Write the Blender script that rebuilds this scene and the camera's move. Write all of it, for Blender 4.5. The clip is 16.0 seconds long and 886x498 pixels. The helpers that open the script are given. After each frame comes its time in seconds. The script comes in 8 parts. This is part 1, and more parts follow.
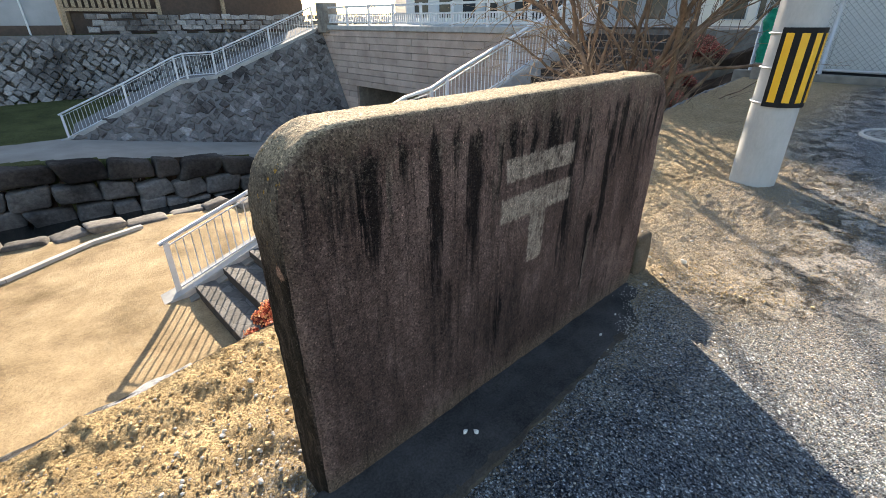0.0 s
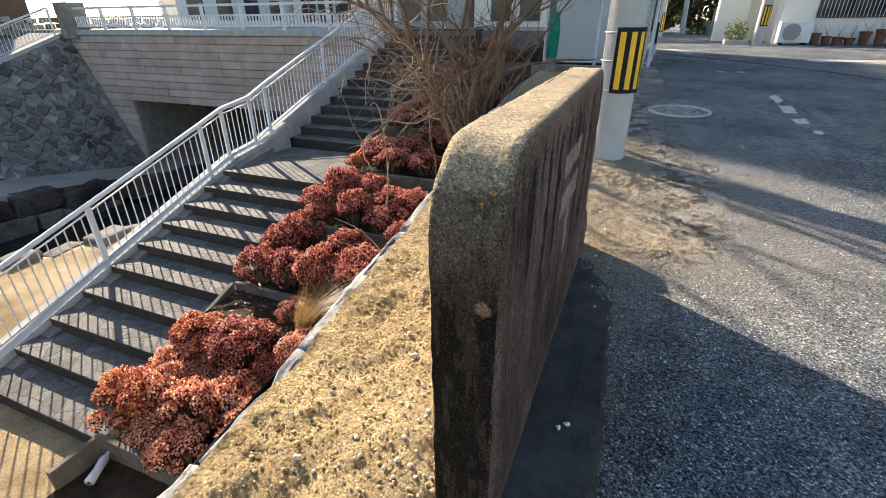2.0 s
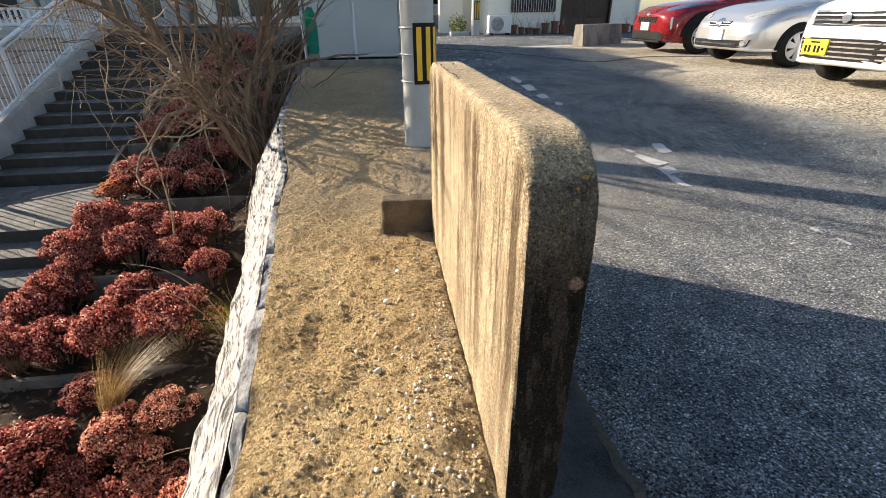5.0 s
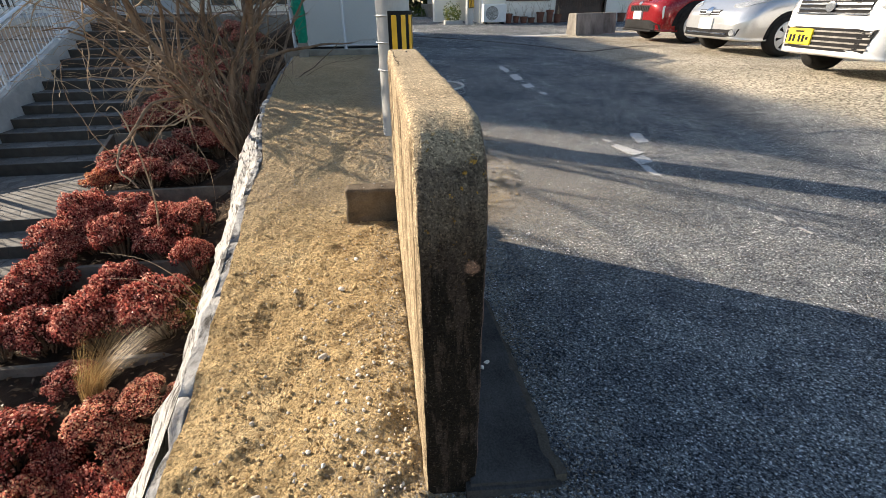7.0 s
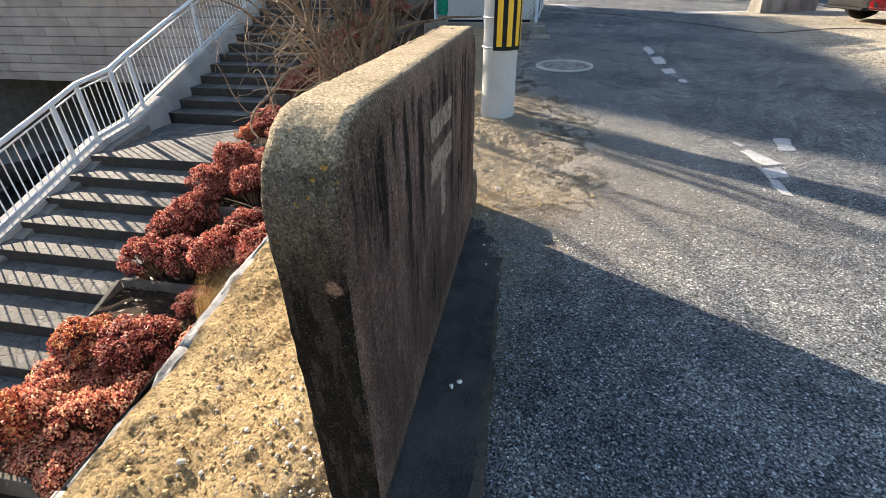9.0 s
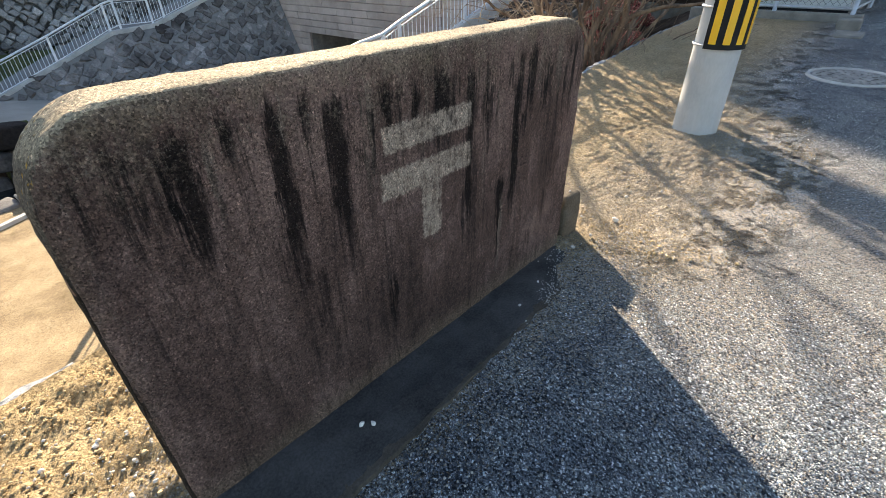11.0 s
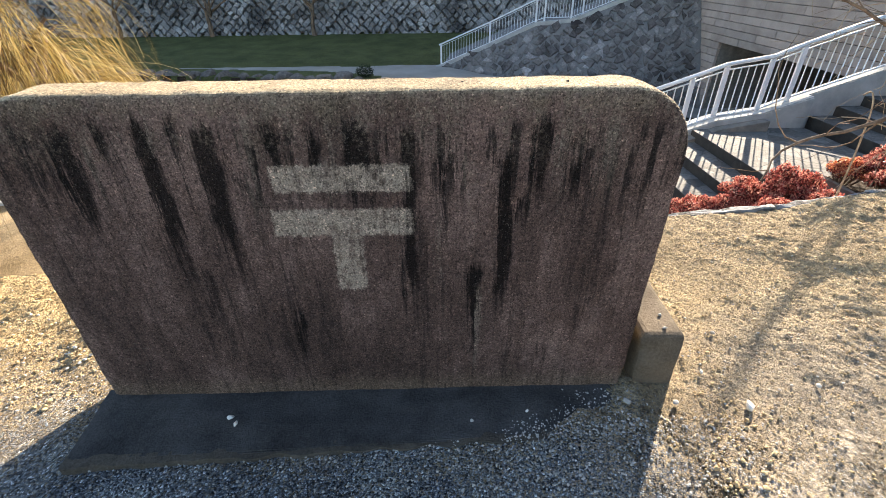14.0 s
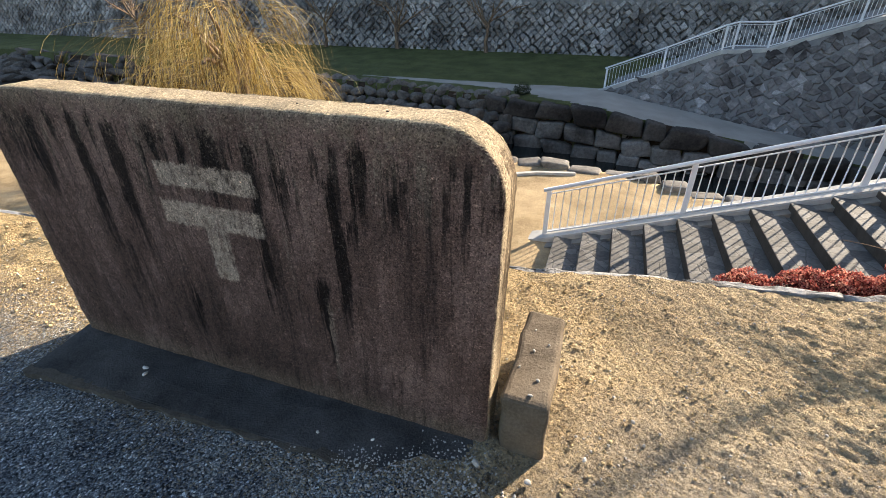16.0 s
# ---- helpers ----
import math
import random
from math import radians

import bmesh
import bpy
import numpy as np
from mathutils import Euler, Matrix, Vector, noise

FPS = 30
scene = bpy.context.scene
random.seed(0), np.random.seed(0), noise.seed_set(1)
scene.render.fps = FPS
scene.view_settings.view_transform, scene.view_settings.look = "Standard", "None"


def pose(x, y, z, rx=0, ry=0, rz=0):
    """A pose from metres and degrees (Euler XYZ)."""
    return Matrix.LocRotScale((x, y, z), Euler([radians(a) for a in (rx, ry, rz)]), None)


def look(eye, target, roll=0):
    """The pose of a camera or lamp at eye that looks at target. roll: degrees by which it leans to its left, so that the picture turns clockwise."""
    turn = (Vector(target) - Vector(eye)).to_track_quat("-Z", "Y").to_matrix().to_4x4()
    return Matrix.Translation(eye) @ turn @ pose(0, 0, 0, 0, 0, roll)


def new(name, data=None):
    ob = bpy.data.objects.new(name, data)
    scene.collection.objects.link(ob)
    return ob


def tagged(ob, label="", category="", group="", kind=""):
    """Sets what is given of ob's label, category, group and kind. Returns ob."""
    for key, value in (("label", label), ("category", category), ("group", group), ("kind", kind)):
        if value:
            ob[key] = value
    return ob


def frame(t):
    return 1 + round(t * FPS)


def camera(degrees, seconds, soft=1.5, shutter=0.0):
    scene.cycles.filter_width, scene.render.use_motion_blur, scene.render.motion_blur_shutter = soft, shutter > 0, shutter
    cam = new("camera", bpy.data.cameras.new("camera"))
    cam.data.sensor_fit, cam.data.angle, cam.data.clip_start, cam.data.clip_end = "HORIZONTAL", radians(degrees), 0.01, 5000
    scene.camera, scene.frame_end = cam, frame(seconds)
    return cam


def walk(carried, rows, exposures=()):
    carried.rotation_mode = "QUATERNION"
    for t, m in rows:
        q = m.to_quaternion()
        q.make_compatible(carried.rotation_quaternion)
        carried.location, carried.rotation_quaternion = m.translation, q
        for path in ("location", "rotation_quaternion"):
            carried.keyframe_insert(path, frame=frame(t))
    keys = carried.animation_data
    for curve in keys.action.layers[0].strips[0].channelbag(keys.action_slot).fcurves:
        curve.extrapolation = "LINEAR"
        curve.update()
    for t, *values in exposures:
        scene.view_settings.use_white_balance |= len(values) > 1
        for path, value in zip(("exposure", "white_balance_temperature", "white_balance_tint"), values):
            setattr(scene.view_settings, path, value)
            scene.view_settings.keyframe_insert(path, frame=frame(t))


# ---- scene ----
cam = camera(88.1, 16.0, soft=0.6)
METRES, EYE, TILT, LEAN, TURN = 4.9, 1.11, 0.0, 0.0, -43.2
ROWS = [
    (0.0, 0.0, 0.0, 0.0, -0.02, -26.45, 0.03),
    (0.5, -0.0492, -0.0045, -0.0004, -5.0, -26.62, 0.12),
    (1.0, -0.0806, 0.0177, -0.0042, -11.02, -26.57, 0.12),
    (1.5, -0.0993, 0.0313, -0.0028, -17.82, -26.39, 0.2),
    (2.0, -0.1347, 0.0431, -0.0002, -24.35, -26.25, 0.25),
    (2.5, -0.1554, 0.0667, -0.0028, -30.8, -26.09, 0.32),
    (3.0, -0.1635, 0.0931, -0.0042, -37.1, -25.87, 0.38),
    (3.5, -0.178, 0.1094, -0.0031, -42.96, -25.77, 0.46),
    (4.0, -0.1985, 0.1206, 0.0012, -47.67, -26.44, 0.51),
    (4.5, -0.2082, 0.1205, -0.0001, -51.45, -26.72, 0.59),
    (5.0, -0.221, 0.1136, 0.0029, -54.42, -27.0, 0.63),
    (7.5, -0.188, 0.0653, 0.0009, -53.99, -28.64, 0.76),
    (8.0, -0.1715, 0.0528, 0.0006, -49.89, -29.4, 0.71),
    (8.5, -0.1405, 0.0492, -0.0001, -43.4, -30.09, 0.66),
    (9.0, -0.1105, 0.0352, 0.0001, -36.06, -30.63, 0.61),
    (9.5, -0.0742, 0.0054, 0.0017, -29.36, -31.22, 0.56),
    (10.0, -0.0326, 0.0072, -0.0017, -21.42, -31.78, 0.61),
    (12.5, 0.1657, 0.0743, 0.0068, 20.5, -32.75, 0.59),
    (13.0, 0.1985, 0.0948, 0.0092, 27.93, -32.72, 0.55),
    (13.5, 0.2121, 0.1287, 0.011, 35.22, -32.46, 0.57),
    (14.0, 0.2361, 0.1522, 0.0122, 41.87, -31.96, 0.55),
    (14.5, 0.2804, 0.1753, 0.0157, 47.4, -31.68, 0.51),
    (15.0, 0.3014, 0.2069, 0.0118, 52.91, -30.97, 0.45),
    (15.5, 0.3148, 0.2451, 0.0156, 58.19, -30.28, 0.35),
    (16.0, 0.3309, 0.28, 0.0148, 62.5, -29.88, 0.27),
]
walk(cam, [(t, pose(0, 0, EYE, TILT, LEAN, TURN) @ pose(METRES * x, METRES * y, METRES * z, 90 + pitch, roll, yaw)) for t, x, y, z, yaw, pitch, roll in ROWS],
     exposures=[(0.0, 1.82), (1.5, 1.64), (2.5, 1.66), (3.5, 1.52), (5.0, 1.26), (7.5, 1.30), (8.5, 1.58), (10.0, 1.84), (12.5, 1.98), (14.5, 2.04), (16.0, 1.70)])

from mathutils.bvhtree import BVHTree

# ---- light ----
SUN_AZ, SUN_EL = math.radians(57.0), math.radians(22.0)   # from +X towards +Y
world = bpy.data.worlds.new("sky")
scene.world = world
world.use_nodes = True
wn = world.node_tree.nodes
sky = wn.new("ShaderNodeTexSky")
sky.sky_type, sky.sun_disc = "NISHITA", False
sky.sun_elevation, sky.sun_rotation = SUN_EL, math.pi / 2 - SUN_AZ
world.node_tree.links.new(sky.outputs[0], wn["Background"].inputs[0])
wn["Background"].inputs[1].default_value = 0.088
sun = new("sun", bpy.data.lights.new("sun", "SUN"))
sun.data.energy, sun.data.angle, sun.data.color = 5.0, math.radians(0.6), (1.0, 0.85, 0.67)
sun.matrix_world = look((30 * math.cos(SUN_AZ), 30 * math.sin(SUN_AZ), 30 * math.tan(SUN_EL)), (0, 0, 0))


# ---- materials ----
def nodes_of(name):
    m = bpy.data.materials.new(name)
    m.use_nodes = True
    t = m.node_tree
    t.nodes["Principled BSDF"].inputs["Specular IOR Level"].default_value = 0.12
    return m, t, t.nodes["Principled BSDF"]


def nd(t, kind, **sets):
    n = t.nodes.new("ShaderNode" + kind)
    for k, v in sets.items():
        if k in n.inputs:
            n.inputs[k].default_value = v
    return n


def noise_tex(t, vec, scale, detail=6.0, rough=0.6):
    n = nd(t, "TexNoise", Scale=scale, Detail=detail, Roughness=rough)
    t.links.new(vec, n.inputs["Vector"])
    return n.outputs["Fac"]


def ramp(t, fac, stops):
    r = t.nodes.new("ShaderNodeValToRGB")
    el = r.color_ramp.elements
    while len(el) < len(stops):
        el.new(0.5)
    for e, (p, c) in zip(el, stops):
        e.position = p
        e.color = (*c, 1) if len(c) == 3 else c
    t.links.new(fac, r.inputs[0])
    return r.outputs[0]


def mixc(t, fac, a, b, mode="MIX"):
    m = t.nodes.new("ShaderNodeMix")
    m.data_type, m.blend_type = "RGBA", mode
    for sock, v in ((m.inputs[0], fac), (m.inputs[6], a), (m.inputs[7], b)):
        if isinstance(v, (int, float)):
            sock.default_value = v
        elif isinstance(v, tuple):
            sock.default_value = (*v, 1)
        else:
            t.links.new(v, sock)
    return m.outputs[2]


def maths(t, op, a, b=0.0, c=None, clamp=False):
    m = t.nodes.new("ShaderNodeMath")
    m.operation, m.use_clamp = op, clamp
    for i, v in enumerate((a, b, c)):
        if v is None:
            continue
        if isinstance(v, (int, float)):
            m.inputs[i].default_value = v
        else:
            t.links.new(v, m.inputs[i])
    return m.outputs[0]


def bump_to(t, bsdf, height, strength=0.5, dist=0.01, normal=None):
    b = nd(t, "Bump", Strength=strength, Distance=dist)
    t.links.new(height, b.inputs["Height"])
    if normal is not None:
        t.links.new(normal, b.inputs["Normal"])
    if bsdf is not None:
        t.links.new(b.outputs[0], bsdf.inputs["Normal"])
    return b.outputs[0]


def place(t, stretch=None):
    g = t.nodes.new("ShaderNodeNewGeometry")
    if not stretch:
        return g.outputs["Position"]
    m = nd(t, "Mapping")
    m.inputs["Scale"].default_value = stretch
    t.links.new(g.outputs["Position"], m.inputs["Vector"])
    return m.outputs[0]


def plain(name, c1, c2, scale=3.0, fine=60.0, rough=0.8, metal=0.0, bump=0.3, dist=0.005, stretch=None, speck=0.25, vary=0.0):
    """A surface between two colours, with patches, fine grain and fine relief."""
    m, t, b = nodes_of(name)
    p = place(t, stretch)
    big, small = noise_tex(t, p, scale), noise_tex(t, p, fine, 4, 0.7)
    fac = maths(t, "ADD", maths(t, "MULTIPLY", big, 1 - speck), maths(t, "MULTIPLY", small, speck))
    col = ramp(t, fac, [(0.34, c1), (0.66, c2)])
    if vary:
        o = t.nodes.new("ShaderNodeObjectInfo")
        col = mixc(t, 1.0, col, ramp(t, o.outputs["Random"], [(0, (1 - vary,) * 3), (1, (1 + vary,) * 3)]), "MULTIPLY")
    t.links.new(col, b.inputs["Base Color"])
    b.inputs["Roughness"].default_value, b.inputs["Metallic"].default_value = rough, metal
    if rough < 0.6:
        b.inputs["Specular IOR Level"].default_value = 0.5
    if bump:
        bump_to(t, b, maths(t, "ADD", maths(t, "MULTIPLY", big, 0.6), small), bump, dist)
    return m


def mask(t, p, axis, lo, hi, wobble=None):
    """0 below lo, 1 above hi along an axis of the place."""
    s = t.nodes.new("ShaderNodeSeparateXYZ")
    t.links.new(p, s.inputs[0])
    v = s.outputs["XYZ".index(axis)]
    if wobble is not None:
        v = maths(t, "ADD", v, wobble)
    r = t.nodes.new("ShaderNodeMapRange")
    r.interpolation_type = "SMOOTHSTEP"
    r.inputs[1].default_value, r.inputs[2].default_value = lo, hi
    t.links.new(v, r.inputs[0])
    return r.outputs[0]


def sand_colour(t, p):
    a, b, c = noise_tex(t, p, 2.2), noise_tex(t, p, 22, 8, 0.75), noise_tex(t, p, 150, 4, 0.8)
    v = nd(t, "TexVoronoi", Scale=130.0)
    t.links.new(p, v.inputs["Vector"])
    col = ramp(t, a, [(0.3, (0.55, 0.405, 0.22)), (0.55, (0.69, 0.525, 0.30)), (0.75, (0.76, 0.62, 0.40))])
    col = mixc(t, 1.0, col, ramp(t, b, [(0.3, (0.74, 0.70, 0.64)), (0.55, (1.06, 1.05, 1.02))]), "MULTIPLY")
    col = mixc(t, 1.0, col, ramp(t, v.outputs["Color"], [(0.1, (0.50, 0.47, 0.43)), (0.4, (1.0, 1.0, 1.0)), (0.85, (1.15, 1.14, 1.1)), (0.95, (1.5, 1.5, 1.48))]), "MULTIPLY")
    crumb = noise_tex(t, p, 62, 5, 0.75)
    lump = nd(t, "TexVoronoi", Scale=72.0)
    t.links.new(p, lump.inputs["Vector"])
    col = mixc(t, 1.0, col, ramp(t, lump.outputs["Color"], [(0.15, (0.70, 0.67, 0.62)), (0.45, (1.0, 1.0, 0.99)), (0.85, (1.14, 1.13, 1.10))]), "MULTIPLY")
    crumb = maths(t, "ADD", crumb, maths(t, "MULTIPLY", maths(t, "SUBTRACT", 1.0, lump.outputs["Distance"]), 0.7))
    h = maths(t, "ADD", maths(t, "ADD", maths(t, "MULTIPLY", b, 1.6), maths(t, "MULTIPLY", crumb, 1.1)), maths(t, "ADD", maths(t, "MULTIPLY", c, 1.3), maths(t, "MULTIPLY", maths(t, "SUBTRACT", 1.0, v.outputs["Distance"]), 0.35)))
    return col, h


def asphalt_colour(t, p):
    v = nd(t, "TexVoronoi", Scale=170.0)
    t.links.new(p, v.inputs["Vector"])
    w = nd(t, "TexVoronoi", Scale=290.0)
    t.links.new(p, w.inputs["Vector"])
    a, b = noise_tex(t, p, 0.9), noise_tex(t, p, 7)
    base = ramp(t, a, [(0.35, (0.172, 0.196, 0.230)), (0.65, (0.315, 0.345, 0.376))])
    chips = ramp(t, v.outputs["Color"], [(0.18, (0.22, 0.22, 0.23)), (0.5, (0.9, 0.9, 0.9)), (0.80, (1.6, 1.57, 1.5)), (0.93, (4.6, 4.45, 4.2))])
    small = ramp(t, w.outputs["Color"], [(0.2, (0.5, 0.5, 0.5)), (0.6, (1.0, 1.0, 1.0)), (0.92, (2.6, 2.5, 2.35))])
    col = mixc(t, 1.0, mixc(t, 1.0, base, chips, "MULTIPLY"), small, "MULTIPLY")
    col = mixc(t, 1.0, col, ramp(t, b, [(0.35, (0.72, 0.72, 0.75)), (0.65, (1.2, 1.17, 1.12))]), "MULTIPLY")
    h = maths(t, "ADD", maths(t, "SUBTRACT", 1.0, v.outputs["Distance"]), maths(t, "MULTIPLY", maths(t, "SUBTRACT", 1.0, w.outputs["Distance"]), 0.5))
    return col, h


def ground_material():
    """Sandy verge, worn asphalt road with grit on its margin, and a gravel parking lot."""
    m, t, b = nodes_of("upper_ground")
    p = place(t)
    sc, sh = sand_colour(t, p)
    ac, ah = asphalt_colour(t, p)
    wob = maths(t, "MULTIPLY", maths(t, "SUBTRACT", noise_tex(t, p, 2.4, 8, 0.7), 0.5), 0.8)
    grain = maths(t, "MULTIPLY", maths(t, "SUBTRACT", noise_tex(t, p, 120, 4, 0.85), 0.5), 2.0)
    s = t.nodes.new("ShaderNodeSeparateXYZ")
    t.links.new(p, s.inputs[0])
    X, Y = s.outputs[0], s.outputs[1]
    # the verge's outer edge bends from the wall's foot out to the road and back to the fence
    edge = ramp_curve(t, X, [(-8, 0.80), (0.2, 0.72), (1.75, 0.66), (2.2, 0.22), (3.2, 0.14), (4.4, 0.38), (5.4, 0.66), (9.0, 0.60), (12, 0.5)])
    d = maths(t, "SUBTRACT", Y, edge)
    soft = maths(t, "ADD", d, maths(t, "ADD", wob, grain))
    sand = smooth(t, soft, -0.30, 0.50)
    # loose grit thins out over the road between the wall and the pole
    near = smooth(t, maths(t, "ADD", d, maths(t, "MULTIPLY", wob, 1.3)), -2.4, 0.1)
    east = maths(t, "MULTIPLY", smooth(t, X, 0.6, 2.4), maths(t, "SUBTRACT", 1.0, maths(t, "MULTIPLY", smooth(t, X, 3.2, 4.8), 0.8)))
    gritty = maths(t, "MULTIPLY", maths(t, "MULTIPLY", near, east), 0.47)
    grit_spots = smooth(t, maths(t, "ADD", noise_tex(t, p, 120, 3, 0.8), maths(t, "MULTIPLY", gritty, 0.34)), 0.60, 0.70)
    sc = mixc(t, maths(t, "MULTIPLY", smooth(t, maths(t, "ADD", X, wob), 1.6, 2.6), maths(t, "SUBTRACT", 0.78, maths(t, "MULTIPLY", smooth(t, Y, 0.7, 1.3), 0.42))), sc, mixc(t, 1.0, (0.44, 0.385, 0.315), ramp(t, noise_tex(t, p, 85, 8, 0.9), [(0.36, (0.36, 0.35, 0.34)), (0.5, (0.95, 0.95, 0.95)), (0.66, (1.65, 1.65, 1.65))]), "MULTIPLY"))
    col = mixc(t, grit_spots, ac, mixc(t, 0.55, sc, (0.40, 0.388, 0.366)))
    col = mixc(t, sand, col, sc)
    # gravel lot
    v = nd(t, "TexVoronoi", Scale=62.0)
    t.links.new(p, v.inputs["Vector"])
    gcol = ramp(t, v.outputs["Color"], [(0.1, (0.13, 0.115, 0.095)), (0.45, (0.48, 0.435, 0.36)), (0.9, (0.85, 0.80, 0.68))])
    gcol = mixc(t, 1.0, gcol, ramp(t, noise_tex(t, p, 1.2), [(0.35, (0.72, 0.70, 0.66)), (0.65, (1.05, 1.03, 1.0))]), "MULTIPLY")
    lot_edge = ramp_curve(t, X, [(-8, -4.2), (1.5, -3.9), (3.0, -3.3), (5.5, -3.1), (9.0, -3.0), (12.6, -3.3), (14.5, -9.0), (20, -30)])
    lot = smooth(t, maths(t, "ADD", maths(t, "SUBTRACT", lot_edge, Y), maths(t, "MULTIPLY", maths(t, "ADD", wob, grain), 0.6)), -0.2, 0.25)
    col = mixc(t, lot, col, gcol)
    t.links.new(col, b.inputs["Base Color"])
    b.inputs["Roughness"].default_value = 0.85
    h = mixf(t, lot, mixf(t, sand, maths(t, "MULTIPLY", ah, 0.75), maths(t, "SUBTRACT", sh, 1.45)), maths(t, "SUBTRACT", 1.0, v.outputs["Distance"]))
    n1 = bump_to(t, None, h, 1.0, 0.028)
    tread = maths(t, "MULTIPLY", maths(t, "ADD", maths(t, "SUBTRACT", noise_tex(t, p, 7, 8, 0.7), 0.5), maths(t, "MULTIPLY", maths(t, "SUBTRACT", noise_tex(t, p, 26, 6, 0.75), 0.5), 0.5)), maths(t, "MULTIPLY", sand, smooth(t, X, 1.6, 3.6)))
    bump_to(t, b, tread, 1.0, 0.018, n1)
    return m


def ramp_curve(t, v, pts):
    """A broken line y(x) as nodes."""
    c = t.nodes.new("ShaderNodeFloatCurve")
    x0, x1 = pts[0][0], pts[-1][0]
    y0, y1 = min(p[1] for p in pts), max(p[1] for p in pts)
    cv = c.mapping.curves[0]
    for i, (x, y) in enumerate(pts):
        u, w = (x - x0) / (x1 - x0), (y - y0) / ((y1 - y0) or 1)
        if i == 0:
            cv.points[0].location = (u, w)
        elif i == len(pts) - 1:
            cv.points[-1].location = (u, w)
        else:
            cv.points.new(u, w)
    for q in cv.points:
        q.handle_type = "VECTOR"
    c.mapping.update()
    r = maths(t, "DIVIDE", maths(t, "SUBTRACT", v, x0), x1 - x0, clamp=True)
    t.links.new(r, c.inputs["Value"])
    return maths(t, "ADD", maths(t, "MULTIPLY", c.outputs[0], (y1 - y0) or 1), y0)


def smooth(t, v, lo, hi):
    r = t.nodes.new("ShaderNodeMapRange")
    r.interpolation_type = "SMOOTHSTEP"
    r.inputs[1].default_value, r.inputs[2].default_value = lo, hi
    t.links.new(v, r.inputs[0])
    return r.outputs[0]


def mixf(t, fac, a, b):
    m = t.nodes.new("ShaderNodeMix")
    m.data_type = "FLOAT"
    for sock, v in ((m.inputs[0], fac), (m.inputs[2], a), (m.inputs[3], b)):
        if isinstance(v, (int, float)):
            sock.default_value = v
        else:
            t.links.new(v, sock)
    return m.outputs[0]


# black drips and pale lime runs on the wall's road side: x, upper end, lower end, half width, strength
DRIPS = [(0.49, 0.86, 0.74, 0.022, 0.6), (0.547, 0.875, 0.60, 0.032, 1.0), (0.635, 0.90, 0.84, 0.018, 0.7), (0.728, 0.89, 0.40, 0.035, 0.95), (0.80, 0.90, 0.83, 0.018, 0.6),
         (0.862, 0.88, 0.42, 0.042, 0.9), (1.013, 0.87, 0.76, 0.018, 0.8), (1.098, 0.87, 0.74, 0.026, 0.85), (1.20, 0.88, 0.72, 0.055, 0.9), (1.322, 0.87, 0.22, 0.030, 0.85),
         (1.413, 0.80, 0.64, 0.016, 0.6), (1.556, 0.82, 0.18, 0.026, 0.95), (1.488, 0.48, 0.16, 0.022, 1.0), (1.634, 0.88, 0.68, 0.026, 0.9), (1.594, 0.72, 0.62, 0.010, 0.7),
         (1.747, 0.83, 0.74, 0.020, 0.6), (1.845, 0.83, 0.64, 0.020, 0.65), (0.775, 0.50, 0.20, 0.030, 0.6), (0.99, 0.36, 0.20, 0.020, 0.7)]
PALE_RUNS = [(1.68, 0.88, 0.78, 0.022, 0.9), (1.39, 0.62, 0.46, 0.014, 0.7), (1.503, 0.40, 0.12, 0.010, 0.7), (1.80, 0.89, 0.76, 0.045, 0.6), (0.955, 0.90, 0.70, 0.020, 0.6),
             (1.138, 0.88, 0.76, 0.016, 0.8), (1.47, 0.80, 0.60, 0.014, 0.6), (0.755, 0.90, 0.82, 0.010, 0.9), (0.60, 0.86, 0.76, 0.012, 0.6)]


POSTAL_MARK = [(0.965, 0.703, 1.297, 0.772), (0.947, 0.583, 1.297, 0.657), (1.087, 0.412, 1.165, 0.590)]      # x, z, x, z of two bars and a stem


